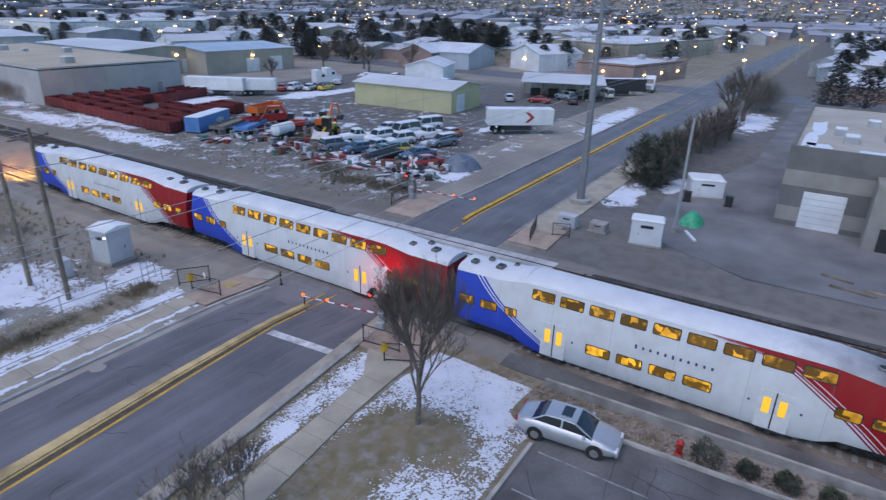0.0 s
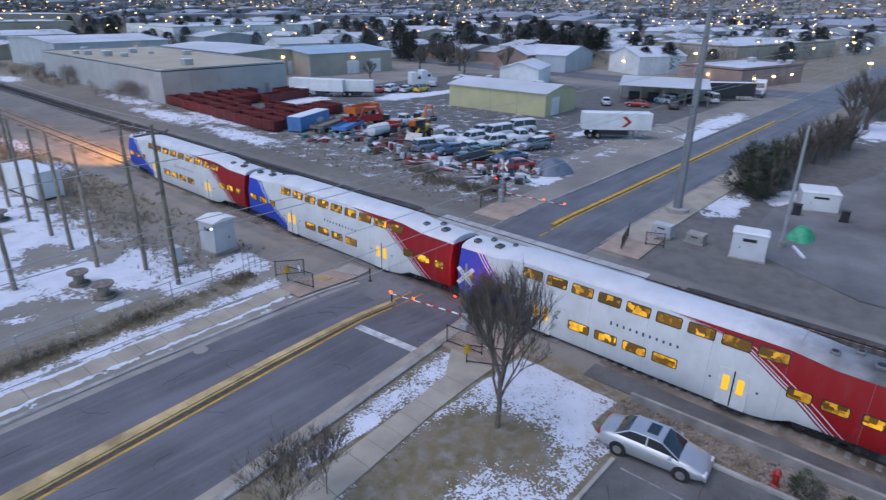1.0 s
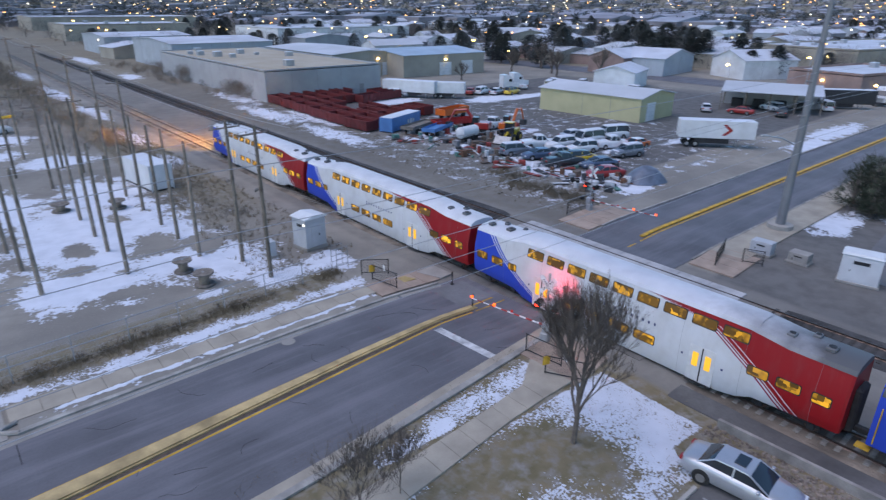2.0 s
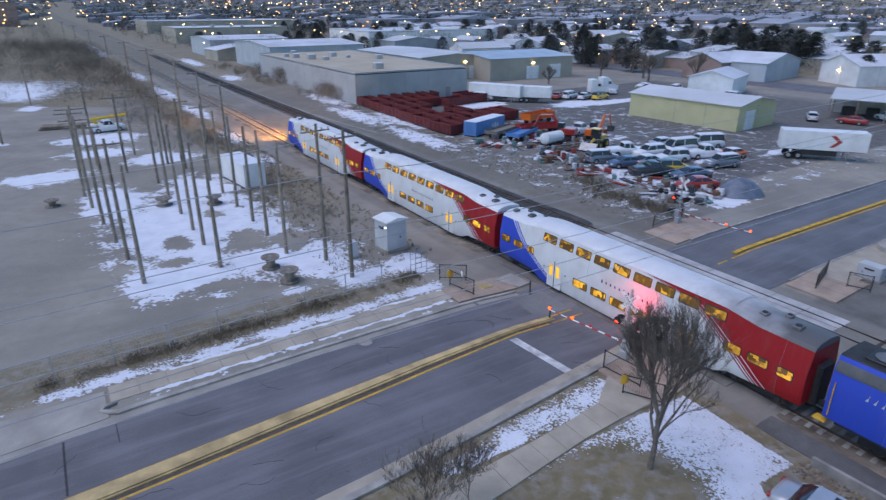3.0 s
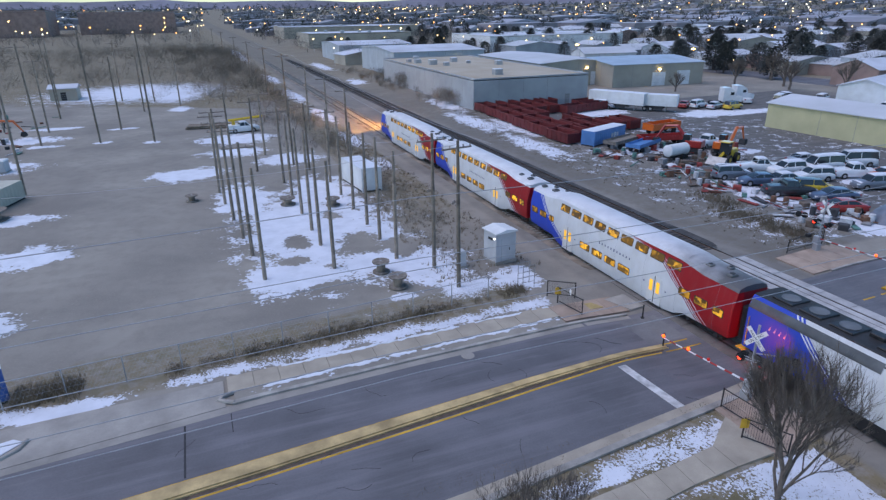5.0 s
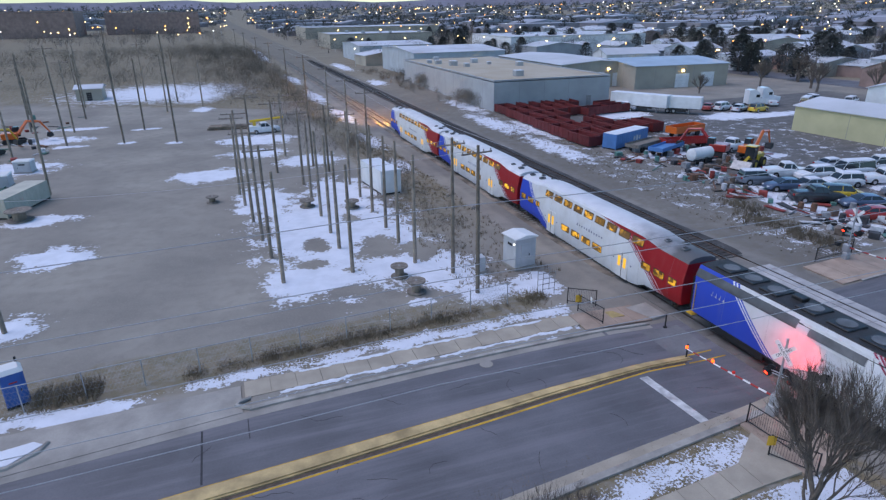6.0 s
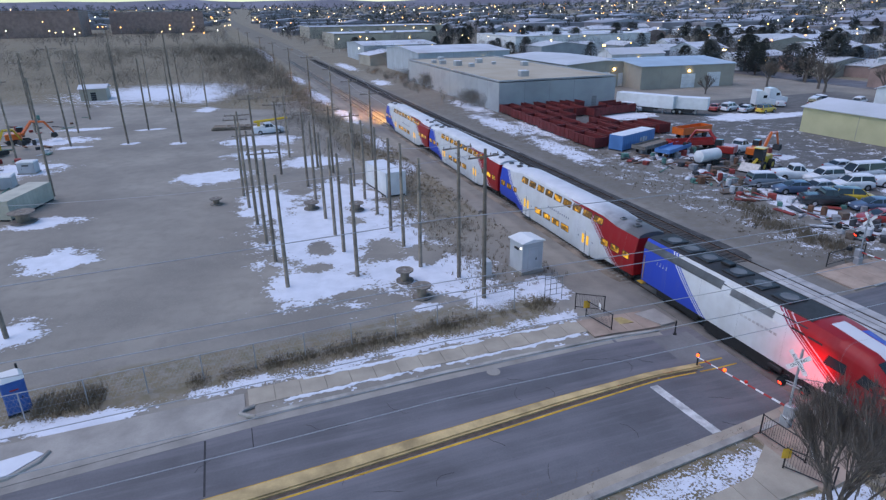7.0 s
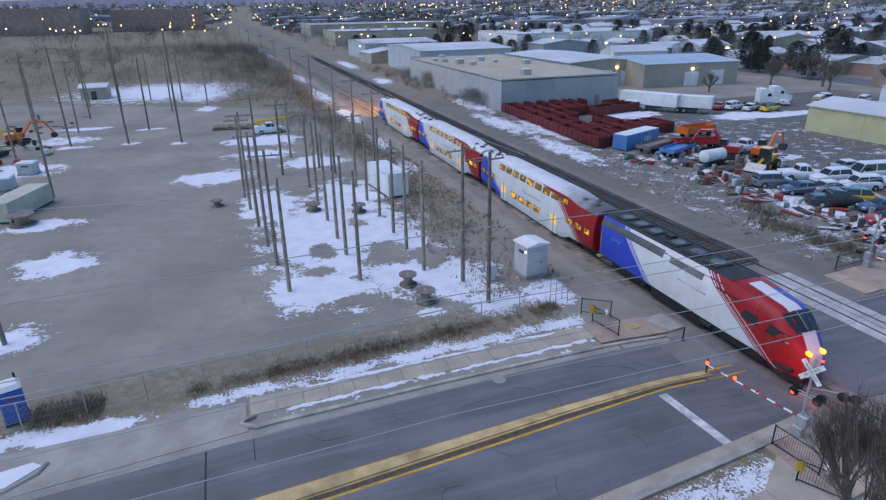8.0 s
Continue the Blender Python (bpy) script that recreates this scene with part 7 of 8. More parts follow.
wall_building("warehouse", "tan metal workshop with blue roof and lit doors", 75, 100, 104, 128, 5.8, M["tan_wall"], M["blue_roof"], "x", -4, (("s", 0, 4.2, 3.6, M["white_metal"]), ("s", 8, 4.2, 3.8, M["white_metal"])), (("s", 0.0, 4.4),), 0, 0, 6, 1.1)
wall_building("metal_shed", "pale yellow metal shed with grey ribbed roof", 66.2 - 1.5, 21.0, 78.5 - 1.5, 42.8, 4.1, M["yellow_wall"], M["grey_roof"], "y", 4, (("s", -2.4, 3.0, 3.2, M["white_metal"]),), (), 0, 0, 7, 1.1)
wall_building("warehouse", "small white metal building behind the yard", 100, 48, 114, 58, 4.0, M["white_metal"], M["snow_roof"], "x", 20, (), (), 0, 0, 8, 1.6)
wall_building("warehouse", "pale metal workshop with snowy roof", 28, 226, 60, 262, 6.5, M["blue_wall"], M["snow_roof"], "x", 0, (("s", 4, 4, 4, M["white_metal"]),), (("s", 0, 5), ("s", 10, 5)), 0, 0, 9, 1.0)
wall_building("warehouse", "tan flat-roofed warehouse with snowy roof", 34, 330, 96, 372, 7.5, M["tan_wall"], M["snow_roof"], None, 0, (), (("s", -12, 5), ("s", 14, 5)), 0.4, 5, 10)
wall_building("warehouse", "long low pale warehouse with snowy roof", 40, 470, 150, 530, 8, M["tan_wall"], M["snow_roof"], None, 0, (), (("s", -30, 6), ("s", 5, 6), ("s", 40, 6)), 0.4, 6, 11)
wall_building("warehouse", "long low white warehouse with snowy roof", 110, 250, 190, 300, 7, M["white_metal"], M["snow_roof"], None, 0, (), (("s", -20, 5), ("s", 20, 5)), 0.4, 6, 12)
wall_building("factory", "long brown brick factory with flat roof", -330, 640, -150, 730, 22, M["brick_wall"], M["grey_roof"], None, 4, (), (("s", -60, 12), ("s", 10, 9), ("s", 60, 14), ("s", 84, 7)), 1.0, 12, 13)
wall_building("factory", "brown brick factory block with lit stair tower", -130, 700, -40, 760, 20, M["brick_wall"], M["snow_roof"], None, 2, (), (("s", 34, 15), ("s", 34, 10), ("s", 34, 6), ("s", -20, 4), ("s", 10, 4)), 1.0, 8, 14)
wall_building("shop", "low brown brick shop with lit orange windows", 136, 4, 168, 22, 4.5, M["brick_wall"], M["snow_roof"], None, -12, (), (("s", -10, 2.4), ("s", 0, 2.4), ("s", 10, 2.4), ("w", 0, 3.0)), 0.5, 4, 15)
wall_building("house", "white gabled house with snowy roof and lit lamp", 150, 36, 168, 50, 5.0, M["white_metal"], M["snow_roof"], "x", -25, (), (("w", 0, 3.5),), 0, 0, 16, 2.6)
wall_building("shop", "long low pale school building with snowy roof", 205, 22, 290, 60, 6.0, M["tan_wall"], M["snow_roof"], None, -10, (), (("w", -10, 4), ("w", 8, 4), ("s", 0, 4), ("s", 20, 4)), 0.5, 8, 17)
wall_building("house", "brown bungalow with hipped snowy roof", 142, -50, 160, -36, 3.4, M["brick_wall"], M["snow_roof"], "y", 0, (), (), 0, 0, 18, 2.0)


def open_shed():
    t = thing("open_shed", "long open pole shed with pale metal roof", "shed", pose(100, 13, 0, 0, 0, -68))
    part("roof", G().loft([[(-9, s * 5, z), (9, s * 5, z), (9, s * 5, z + 0.15), (-9, s * 5, z + 0.15)] for s, z in ((-1, 3.6), (1, 4.6))]), M["grey_roof"], t)
    for x in (-8.8, -4.4, 0, 4.4, 8.8):
        for s in (-1, 1):
            part("post", G().box((x, s * 4.7, 1.9), (0.2, 0.2, 3.8)), M["old_wood"], t)
    part("back_wall", G().box((0, 4.85, 2.1), (17.8, 0.1, 4.2)), M["grey_wall"], t)
    for k in range(4):
        part("stored_bale", G().box((-6 + 4 * k, 2.2, 0.8), (2.2, 1.6, 1.6), ch=0.1), M["dark"], t)


open_shed()


def se_building():
    """The banded block building with a roller door, south of the road."""
    t = thing("block_building", "grey and tan banded block building with white roller door", "building", pose(0, 0, 0))
    band_a = mat("block_grey", (0.165, 0.16, 0.155), 0.85, vary=0.15, scale=0.6)
    band_b = mat("block_tan", (0.30, 0.285, 0.255), 0.85, vary=0.15, scale=0.6)
    x0, x1, y0, y1 = 33.6, 66.0, -72.0, -36.3
    z = 0.0
    for k, (h, m) in enumerate(((0.5, band_a), (1.4, band_b), (2.0, band_a), (1.5, band_b), (1.9, band_a))):
        part("wall_band", G().box(((x0 + x1) / 2, (y0 + y1) / 2, z + h / 2), (x1 - x0 + 0.02 * (k % 2), y1 - y0 + 0.02 * (k % 2), h)), m, t)
        z += h
    part("roof", G().box(((x0 + x1) / 2, (y0 + y1) / 2, z + 0.03), (x1 - x0 - 0.6, y1 - y0 - 0.6, 0.06)), M["tan_roof2"], t)
    for s, (a, b) in enumerate((((x0 + x1) / 2, y0 + 0.15), ((x0 + x1) / 2, y1 - 0.15))):
        part("parapet", G().box((a, b, z + 0.15), (x1 - x0, 0.3, 0.3)), band_a, t)
    for a in (x0 + 0.15, x1 - 0.15):
        part("parapet", G().box((a, (y0 + y1) / 2, z + 0.15), (0.3, y1 - y0 - 0.6, 0.3)), band_a, t)
    d = part("roller_door", G().box((x0 - 0.03, -40.0, 1.75), (0.1, 3.5, 3.5), ch=0.02), M["white_metal"], t, "white roller door")
    for k in range(1, 6):
        part("seam", G().box((x0 - 0.085, -40.0, k * 0.58), (0.02, 3.4, 0.03)), M["galv"], d)
    part("annex", G().box((32.0, -54.0, 2.9), (3.4, 21.0, 5.8), ch=0.03), band_b, t)
    part("annex_door", G().box((30.28, -45.0, 1.05), (0.06, 1.0, 2.1), ch=0.01), M["dark"], t)
    for x, y, s in ((40, -41, 1.6), (44, -40, 1.4), (43, -44.5, 1.8), (52, -43, 1.5), (56, -50, 2.0), (47, -52, 1.8), (38, -47, 1.3)):
        u = part("roof_unit", G().box((x, y, z + 0.4), (s, s * 0.8, 0.7), ch=0.05), M["galv"], t)
        part("snow_cap", G().box((x, y, z + 0.80), (s * 0.96, s * 0.76, 0.1), ch=0.04), M["snow"], u)
    for x, y, sx, sy in ((39, -37.6, 8, 1.6), (36.2, -38.5, 3, 2.5), (48, -38.0, 9, 1.8), (35.5, -44, 2.2, 6)):
        part("roof_snow", G().prism([(x + sx / 2 * math.cos(a) * (1 + 0.3 * math.sin(3 * a + x)), y + sy / 2 * math.sin(a) * (1 + 0.25 * math.cos(2 * a + y))) for a in np.linspace(0, 6.28, 19)[:-1]], z + 0.05, z + 0.10), M["snow"], t, "patch of snow")


M["tan_roof2"] = mat("tan_roof2", (0.36, 0.32, 0.26), 0.85, vary=0.15, scale=0.2, c2=(0.44, 0.42, 0.38))
se_building()
cabinet(39.3, -28.8, 3.0, 3.4, 1.9, 20, M["white_metal"], "small white storage shed beside the lot")


def wheelie_bin(x, y):
    t = thing("wheelie_bin", "black plastic wheeled bin beside the shed", "bin", pose(x, y, hz(x, y)), "wheeled bins")
    part("body", G().box((0, 0, 0.55), (0.62, 0.7, 1.0), taper=1.0, ch=0.05), M["dark"], t)
    part("lid", G().box((0, 0, 1.08), (0.68, 0.78, 0.08), ch=0.03), M["black_metal"], t)
    for s in (-1, 1):
        part("wheel", G().tube([(s * 0.3, 0.3, 0.12), (s * 0.36, 0.3, 0.12)], 0.12, 10), M["rubber"], t)


wheelie_bin(35.6, -27.8)
wheelie_bin(36.4, -31.8)
for x, y, rz, l in ((24.5, -30.5, 30, 2.6), (19.5, -43.0, 80, 3.0), (21.5, -42.0, 75, 2.2), (20.0, -45.0, 82, 2.4)):
    ob = part("timber_beam", G().box((0, 0, 0.1), (l, 0.25, 0.2), ch=0.02), M["pole_wood"] if x < 24 else M["snow"], None, "", 0, pose(x, y, hz(x, y) - 0.02, 0, 0, rz))
    tagged(ob, "loose timber beam lying on the gravel", "beam", "loose beams")


piece("service_lot", G().prism([(22.5, -26.5), (36, -25.5), (60, -31.5), (132, -31.5), (132, -90), (24, -90), (17.5, -60), (17.5, -36)], -0.12, 0.006), M["old_asphalt"], "broad grey asphalt lot round the block building")


# ---- parking lot, lawn edge and stone bed by the near track ----
piece("parking_lot", G().prism([(-60, -30.6), (-6.75, -30.6), (-6.4, -42), (-6.0, -58), (-60, -58)], -0.12, 0.004), M["lot_asphalt"], "worn grey asphalt parking lot")
piece("kerb_lot", G().prism([(-60, -30.6), (-9.2, -30.6), (-9.2, -30.42), (-60, -30.42)], -0.1, 0.13), M["kerb"], "concrete kerb between lot and lawn")
piece("kerb_lot_east", G().prism([(-6.75, -30.9), (-6.35, -42), (-5.9, -58), (-5.7, -58), (-6.15, -42), (-6.55, -30.9)], -0.1, 0.14), M["kerb"], "concrete kerb beside the stone bed")
piece("stone_bed_edge", G().prism([(-4.0, -28.9), (-3.75, -37), (-3.3, -58), (-3.1, -58), (-3.55, -37), (-3.8, -28.9)], -0.5, 0.10), M["kerb"], "concrete edging of the stone bed")
piece("service_path", G().prism([(-3.5, -23.8), (-1.9, -23.8), (-1.9, -58), (-3.0, -58)], -0.52, -0.375), M["lot_asphalt"], "narrow asphalt service path beside the track")


def stone_bed():
    rng = random.Random(8)
    g = G()
    shapes = []
    for k in range(6):
        b = G().box((0, 0, 0), (1, rng.uniform(0.7, 1), rng.uniform(0.5, 0.8)), 0, taper=0.7, ch=0.2)
        shapes.append(b)
    for k in range(2600):
        y = rng.uniform(-56, -28.6)
        u = rng.random()
        xa, xb = -6.3 + 0.02 * (-30 - y), -4.0 + 0.02 * (-30 - y)
        x = xa + (xb - xa) * u
        if y > -30.8 and x < -5.2:
            continue
        s = rng.uniform(0.07, 0.2)
        a = rng.uniform(0, 6.28)
        b = rng.choice(shapes)
        n = len(g.v)
        g.v += [(x + (px * math.cos(a) - py * math.sin(a)) * s, y + (px * math.sin(a) + py * math.cos(a)) * s, hz(x, y) + 0.02 + pz * s) for px, py, pz in b.v]
        g.f += [tuple(i + n for i in f) for f in b.f]
    piece("stone_bed", g, M["stone"], "bed of rough brown and grey stones", "stuff", "stones")


M["stone"] = mat("stone", (0.34, 0.285, 0.24), 0.9, vary=0.45, scale=2.2, fine=14, ws=True)
stone_bed()


def hydrant(x, y):
    t = thing("fire_hydrant", "red fire hydrant standing in the stone bed", "hydrant", pose(x, y, hz(x, y)))
    red = mat("hydrant_red", (0.36, 0.025, 0.022), 0.4, vary=0.1)
    part("barrel", G().tube([(0, 0, 0), (0, 0, 0.06), (0, 0, 0.1), (0, 0, 0.6), (0, 0, 0.66), (0, 0, 0.78), (0, 0, 0.86)], [0.2, 0.2, 0.14, 0.14, 0.18, 0.13, 0.04], 14), red, t, smooth=40)
    for d in ((1, 0), (-1, 0), (0, 1)):
        part("outlet", G().tube([(d[0] * 0.1, d[1] * 0.1, 0.5), (d[0] * 0.24, d[1] * 0.24, 0.5)], 0.075, 10), red, t)


hydrant(-5.6, -36.4)


def round_shrub(x, y, r, h, seed):
    rng = random.Random(seed)
    t = thing("evergreen_shrub", "low dark green shrub growing in the stone bed", "shrub", pose(x, y, hz(x, y)), "shrubs in the stone bed")
    g, st = G(), G()
    for k in range(14):
        a = rng.uniform(0, 6.28)
        st.tube([(0, 0, 0), (math.cos(a) * r * 0.6, math.sin(a) * r * 0.6, h * 0.7)], [0.025, 0.008], 4)
    for k in range(1500):
        a, u = rng.uniform(0, 6.28), rng.random()
        rr = r * math.sin(math.acos(2 * u - 1) * 0.9) ** 0.5 * rng.uniform(0.5, 1.05)
        p = Vector((math.cos(a) * rr, math.sin(a) * rr, h * (0.12 + 0.85 * u * (0.8 + 0.2 * math.sin(a * 3)))))
        d = Vector((p.x, p.y, rng.uniform(0, h))).normalized()
        blade(g, p, (d + Vector((rng.uniform(-0.6, 0.6), rng.uniform(-0.6, 0.6), rng.uniform(-0.3, 0.6)))).normalized(), rng.uniform(0.08, 0.2), 0.02)
    part("branching", st, M["bark"], t)
    part("foliage", g, M["needle"], t)


for k, a in enumerate(((-5.5, -37.6, 0.75, 1.2), (-5.2, -39.3, 0.5, 0.65), (-5.1, -40.9, 0.55, 0.75), (-5.0, -42.6, 0.5, 0.7))):
    round_shrub(*a, 90 + k)


# ---- left of the yard: line truck and stacks ----
bt = put(build_car("pickup", M["car_white"], "white line truck with yellow boom in the snow", True), -23.4, 77.2, 8)
part("boom", G().tube([(-2.4, 0, 2.2), (3.6, 0, 2.5)], 0.22, 4), M["car_yellow"], bt, "yellow boom")
part("boom_post", G().box((-1.6, 0, 1.6), (0.5, 0.5, 1.2)), M["car_yellow"], bt)
part("tool_body", G().box((-1.7, 0, 1.15), (2.0, 1.9, 0.5), ch=0.03), M["white_metal"], bt)
for k in range(14):
    ob = part("stacked_pole", G().tube([(-4, 0, 0), (4, 0, 0)], 0.15, 8), M["pole_wood"], None, "", 40, pose(-29.2 + 0.05 * k, 83 + (k % 7) * 0.34, 0.2 + 0.3 * (k // 7), 0, 0, 168 + (k * 7) % 9))
    tagged(ob, "long wooden pole lying in a stack", "wooden pole", "stack of poles")
for k, (x, y, rz) in enumerate(((-65, 74, 60), (-64, 84, 10))):
    excavator(x, y, rz, M["car_orange"] if k % 2 else M["car_yellow"], "small digger parked at the edge of the yard")
for k, (x, y) in enumerate(((-57.5, 52.0), (-60.5, 55), (-61, 48), (-66, 50), (-57, 60), (-63, 44))):
    cabinet(x, y, 1.6, 2.2, 1.5, 20 * k, M["grey_metal"], "grey transformer box at the edge of the yard", k % 2 == 0)
wall_building("yard_hut", "small beige hut at the edge of the yard", -64, 140, -58, 146, 2.8, M["tan_wall"], M["snow_roof"], "x", 0, (("s", 0, 1.2, 2.0, M["dark"]),), (), 0, 0, 20, 0.8)


# ---- the town beyond, to the horizon ----
def town():
    rng = random.Random(100)
    walls = [M["tan_wall"], M["grey_wall"], M["brick_wall"], M["white_metal"], M["blue_wall"]]
    # houses and sheds that can be told apart, one by one
    n = 0
    while n < 150:
        az, d = radians(rng.uniform(8, 104)), rng.uniform(150, 520)
        x, y = d * math.sin(az), d * math.cos(az)
        if x < 34 or (abs(y + 12) < 17) or (128 < x < 300 and 0 < y < 62) or (x < 200 and 220 < y < 540) or (x < 110 and y < 205) or (60 < x < 128 and 85 < y < 130):
            continue
        n += 1
        w, dd, h = rng.uniform(9, 26), rng.uniform(8, 15), rng.uniform(3.2, 5.5)
        wall_building("house", rng.choice(("town house with snowy roof", "low shed with snowy roof in the town", "small gabled house in the town")), x - w / 2, y - dd / 2, x + w / 2, y + dd / 2, h, rng.choice(walls), M["snow_roof"] if rng.random() < 0.45 else M["grey_roof"], rng.choice("xy"), rng.uniform(-12, 12), (), (("s", 0, 2.6),) if rng.random() < 0.35 else (), 0, 0, n, rng.uniform(1.2, 2.4))
    # the far roofs in one sheet of boxes with gables
    gw, gr = G(), G()
    for k in range(2300):
        az = radians(rng.uniform(-38, 104))
        d = 480 * (9.0 ** rng.random())
        x, y = d * math.sin(az), d * math.cos(az)
        if az < 0 and d < 900:
            continue
        if abs(x - rail_x(y)) < 26:
            continue
        s = 1 + d / 2600
        w, dd, h = rng.uniform(7, 15) * s, rng.uniform(7, 11) * s, rng.uniform(3.0, 5.5)
        if rng.random() < 0.08:
            w, dd, h = w * 4, dd * 3, 8
        z = hz(x, y)
        gw.box((x, y, z + h / 2), (w, dd, h))
        if rng.random() < 0.8:
            gr.loft([[(x - w / 2 - 0.4, y + sy * (dd / 2 + 0.4), z + h), (x, y + sy * (dd / 2 + 0.4), z + h + min(dd * 0.16, 3.0)), (x + w / 2 + 0.4, y + sy * (dd / 2 + 0.4), z + h)] for sy in (-1, 1)])
        else:
            gr.box((x, y, z + h + 0.2), (w - 0.5, dd - 0.5, 0.4))
    piece("far_houses", gw, M["hazy_wall"], "distant town houses and halls", "stuff", "houses")
    piece("far_roofs", gr, M["hazy_roof"], "distant snowy roofs of the town", "stuff", "roofs")


# wall and roof lean to bluish purple: distance haze painted into their colours
M["hazy_wall"] = mat("hazy_wall", (0.21, 0.20, 0.22), 0.85, vary=0.5, scale=0.01, fine=0.05, ws=True, bump=0, c2=(0.26, 0.25, 0.27))
M["hazy_roof"] = mat("hazy_roof", (0.24, 0.24, 0.275), 0.8, vary=0.4, scale=0.012, fine=0.05, ws=True, bump=0, c2=(0.38, 0.41, 0.48))
M["far_brush"] = mat("far_brush", (0.17, 0.155, 0.155), 0.95, vary=0.4, scale=0.02, fine=0.3, ws=True, bump=0)
town()


def far_trees():
    rng = random.Random(200)
    # evergreens that stand out behind the yards
    src = [evergreen(0, -500, 10, 3.0 + 0.5 * k, 300 + k, True, "tall dark evergreen tree among the houses", "evergreens of the town") for k in range(4)]
    places = [(130 + k * 5.5, 118 + 12 * math.sin(k), 12 + 3 * math.sin(k * 2)) for k in range(9)]
    places += [(112, 130, 11), (118, 126, 13), (124, 132, 12), (98, 215, 11), (150, 72, 12), (158, 78, 14), (164, 75, 12), (172, 70, 11), (176, 84, 13), (182, 90, 12), (40, 300, 9), (52, 310, 8), (66, 214, 9), (215, 74, 9), (300, 40, 13), (310, 25, 14), (305, 10, 12), (118, -38, 10), (126, -44, 11), (180, -38, 12), (210, -42, 11), (70, 208, 8), (88, 210, 9)]
    places += [(173 + 3.2 * k + 3 * math.sin(k * 5), 66 + 4.5 * k + 4 * math.sin(k * 3), 14 + 2.5 * math.sin(k * 2.3)) for k in range(15)]
    places += [(128 + 14 * k, 276 + 6 * math.sin(k * 4) - 6 * k, 11 + 2 * math.sin(k)) for k in range(12)] + [(232 + 9 * k, 232 - 12 * k, 12) for k in range(7)]
    places += [(289, -41, 13), (280, -46, 12), (265, -50, 12), (300, -38, 11)]
    for k in range(170):
        az, d = radians(rng.uniform(14, 104)), rng.uniform(150, 620)
        x, y = d * math.sin(az), d * math.cos(az)
        if abs(y + 12) < 22 or x < 60 or (x < 110 and y < 205):
            continue
        places.append((x, y, rng.uniform(7, 13)))
    for k, (x, y, h) in enumerate(places):
        m = pose(x, y, hz(x, y) - 0.1, 0, 0, k * 47 % 360)
        o = src[k] if k < 4 else copy_thing(src[k % 4], m)
        o.matrix_basis = m
        o.scale = (h / 10.5, h / 10.5, h / 12.5)
    # leafless crowns and dark tree belts farther off
    g, e = G(), G()
    for k in range(1700):
        az, d = radians(rng.uniform(-30, 104)), 170 * (7.5 ** rng.random())
        x, y = d * math.sin(az), d * math.cos(az)
        if abs(y + 12) < 20 and x > 0 or abs(x - rail_x(y)) < 22 or (20 < x < 125 and y < 205) or az < 0 and d < 420:
            continue
        s = 1 + d / 700
        shrub(g, x, y, hz(x, y), rng.uniform(2, 3.6) * s, rng.uniform(4, 8) * s ** 0.5, 20, rng, 0.06 * s)
    piece("far_bare_trees", g, M["far_brush"], "distant leafless trees of the town", "stuff", "trees")
    for k in range(3600):
        az, d = radians(rng.uniform(-40, 104)), 520 * (8.5 ** rng.random())
        x, y = d * math.sin(az), d * math.cos(az)
        if az < radians(2) and d < 950:
            continue
        if abs(x - rail_x(y)) < 24 or abs(y + 12) < 13 and x > 0:
            continue
        s = 1 + d / 1500
        z = hz(x, y)
        h, r = rng.uniform(5, 11) * s, rng.uniform(2.5, 5) * s
        for j in range(22):
            a, u = rng.uniform(0, 6.28), rng.random()
            p = Vector((x + math.cos(a) * r * (1 - u) * 0.8, y + math.sin(a) * r * (1 - u) * 0.8, z + h * u * 0.8))
            blade(e, p, Vector((math.cos(a) * 0.7, math.sin(a) * 0.7, rng.uniform(0.1, 1.2))).normalized(), h * 0.28, r * 0.085)
    piece("far_tree_belts", e, M["hazy_needle"], "distant dark tree belts between the houses", "stuff", "trees")


far_trees()


def town_lamps():
    """Lit street and yard lamps of the town, small globes on poles, warm and cool."""
    rng = random.Random(300)
    sets = {"warm": G(), "white": G(), "orange": G()}
    poles = G()
    for k in range(1150):
        az, d = radians(rng.uniform(-40, 104)), 200 * (24.0 ** rng.random())
        x, y = d * math.sin(az), d * math.cos(az)
        if abs(x - rail_x(y)) < 14 or (az < 0 and d < 480) or (d < 420 and k % 3) or abs(y + 12) < 8 or (20 < x < 110 and y < 205):
            continue
        z = hz(x, y) + rng.uniform(5, 9)
        r = 0.10 + d * 0.00055
        key = rng.choices(("warm", "white", "orange"), (0.55, 0.2, 0.25))[0]
        g = sets[key]
        g.tube([(x, y, z - r), (x, y, z - r * 0.5), (x, y, z + r * 0.5), (x, y, z + r)], [r * 0.3, r, r, r * 0.3], 6)
        if d < 900:
            poles.tube([(x, y, hz(x, y)), (x, y, z - r)], 0.08, 4)
    for key, c, s in (("warm", (1.0, 0.68, 0.30), 3.0), ("white", (1.0, 0.9, 0.72), 3.0), ("orange", (1.0, 0.40, 0.08), 4.5)):
        piece("town_lamps_" + key, sets[key], glow("lamp_" + key, c, s), "distant lit street lamps", "stuff", "street lamps")
    piece("town_lamp_posts", poles, M["galv"], "thin posts of the street lamps", "stuff", "lamp posts")


town_lamps()


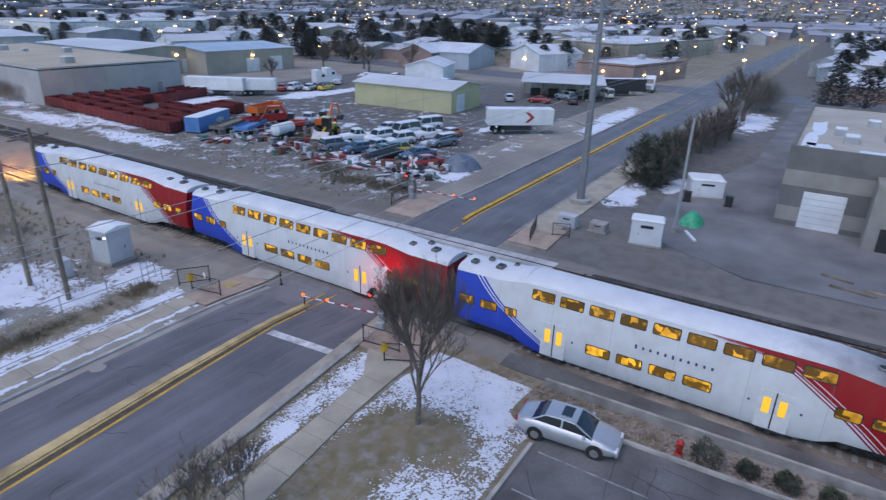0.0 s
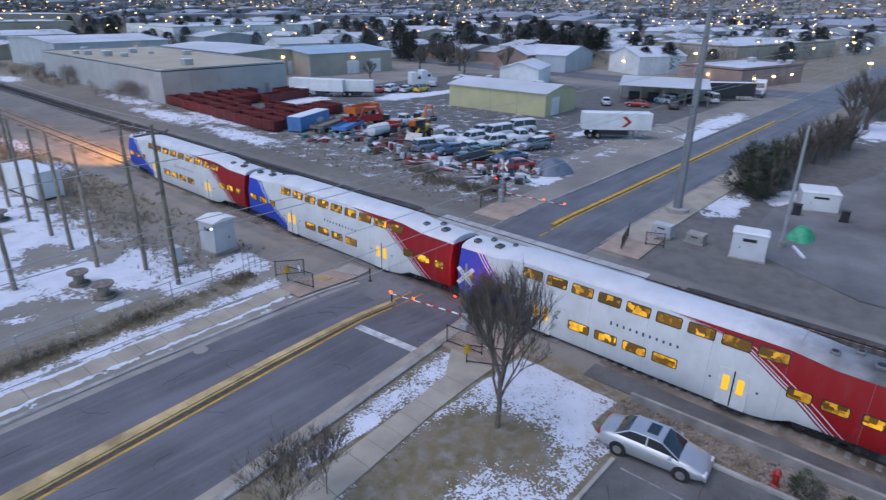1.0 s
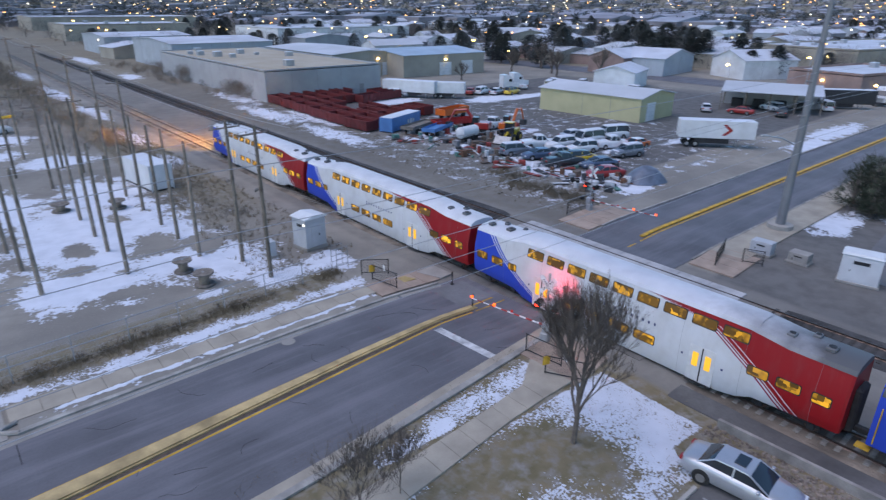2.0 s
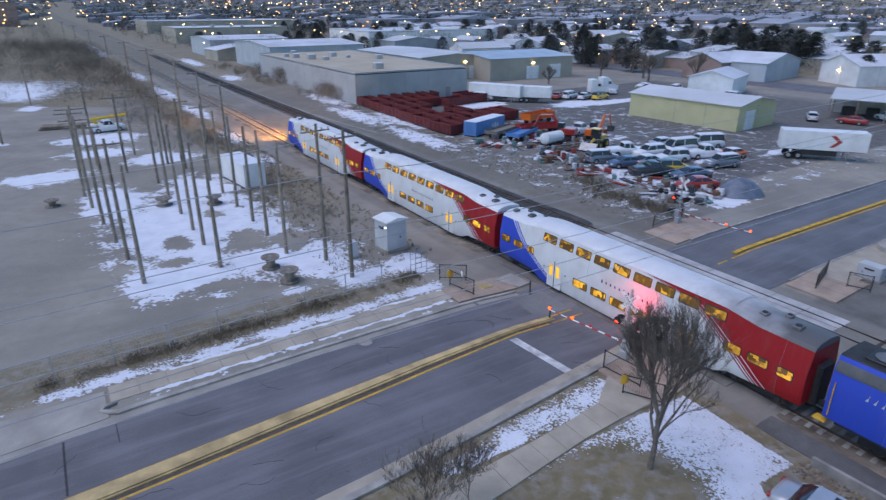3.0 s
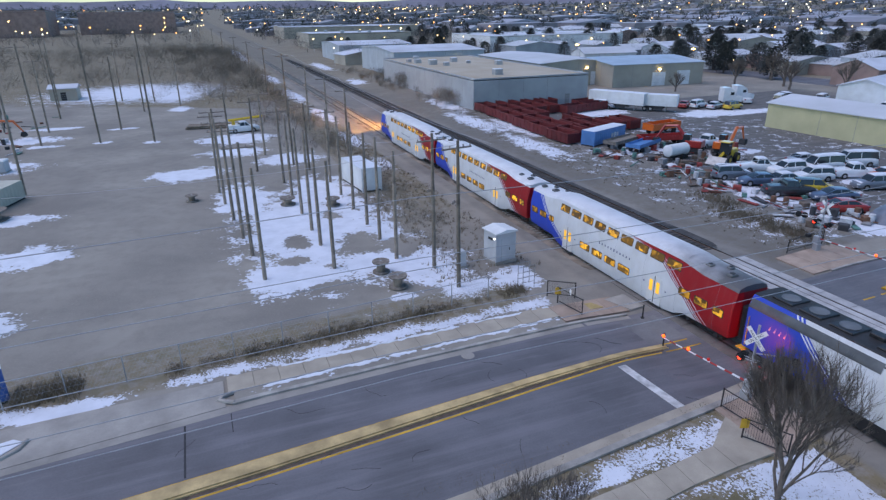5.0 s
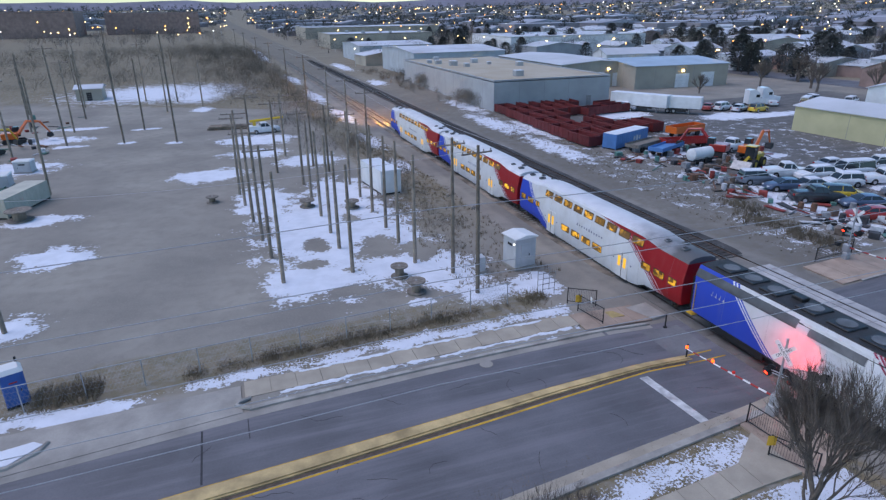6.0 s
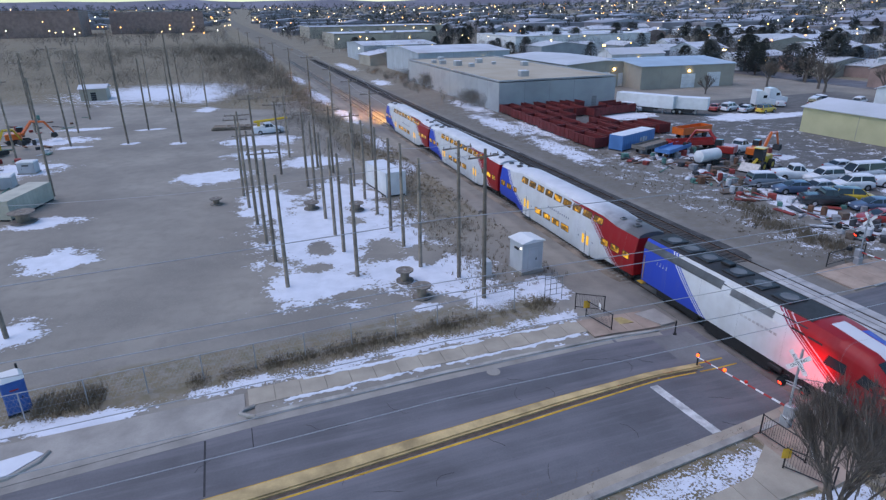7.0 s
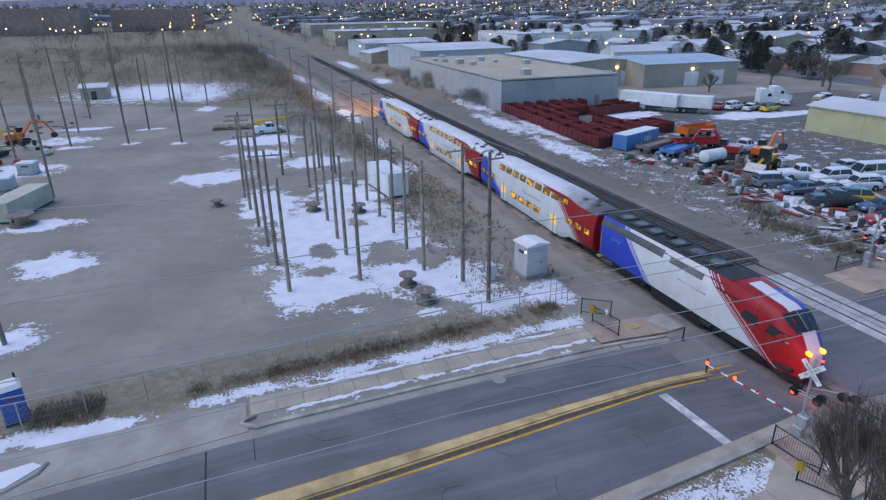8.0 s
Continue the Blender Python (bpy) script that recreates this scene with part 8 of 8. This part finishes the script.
def street_lamp(x, y, h, c):
    t = thing("street_lamp", "lit amber street lamp on a slim pole", "street lamp", pose(x, y, hz(x, y)), "street lamps")
    part("pole", G().tube([(0, 0, 0), (0, 0, h), (-1.2, 0, h + 0.4)], [0.12, 0.08, 0.05], 8), M["galv"], t)
    part("lamp", G().box((-1.4, 0, h + 0.35), (0.9, 0.5, 0.3), ch=0.08), c, t, "lit amber lamp")


M["street_glow"] = glow("street_glow", (1.0, 0.50, 0.10), 14.0)
for x, y, h in ((118, -20.5, 9), (131, 18, 8), (205, -4, 9), (250, -22, 9), (330, -4, 9), (112, 112, 8), (96, 150, 8)):
    street_lamp(x, y, h, M["street_glow"])


def hill_line():
    """The rising ground and hills that close the view."""
    g = G()
    rings = []
    for r, hgt in ((4300, 0.0), (4480, 1.0)):
        pts = []
        for k in range(120):
            a = radians(-110 + 230 * k / 119)
            x, y = r * math.sin(a), r * math.cos(a)
            up = 55 + 45 * sstep(10, 70, math.degrees(a)) + 16 * fb(math.cos(a) * 9, math.sin(a) * 9, 1.0)
            pts.append((x, y, hz(x, y) - 10 + hgt * up))
        rings.append(pts)
    g.loft(rings, cap=False, closed=False)
    piece("backdrop_hills", g, M["hill"], "far hills on the horizon, tinted blue by haze", "structure", "hills")


# the blue is distance haze painted into the hills' base colour
M["hill"] = mat("hill", (0.22, 0.22, 0.27), 0.95, vary=0.3, scale=0.002, fine=0.02, ws=True, bump=0)
hill_line()


# ---- what moves: the train rolls steadily north over the crossing ----
def motions():
    for ob, off in ((coach_far, 51.8), (coach_mid, 25.9), (coach_near, 0.0), (loco, -25.9)):
        rows = []
        for k in range(33):
            t = k * 0.25
            rows.append((t, pose(0, -21.1 + 6.62 * t + off, RAIL_Z)))
        walk(ob, rows)
        # the wheels roll with it: two thirds of a right angle a row
        for w in ob.children_recursive:
            if w.name.startswith("wheelset"):
                r, p = w["turn_radius"], w.matrix_basis.translation.copy()
                walk(w, [(k / 15, pose(p.x, p.y, p.z, -math.degrees(6.62 * k / 15 / r) % 360)) for k in range(121)])


motions()
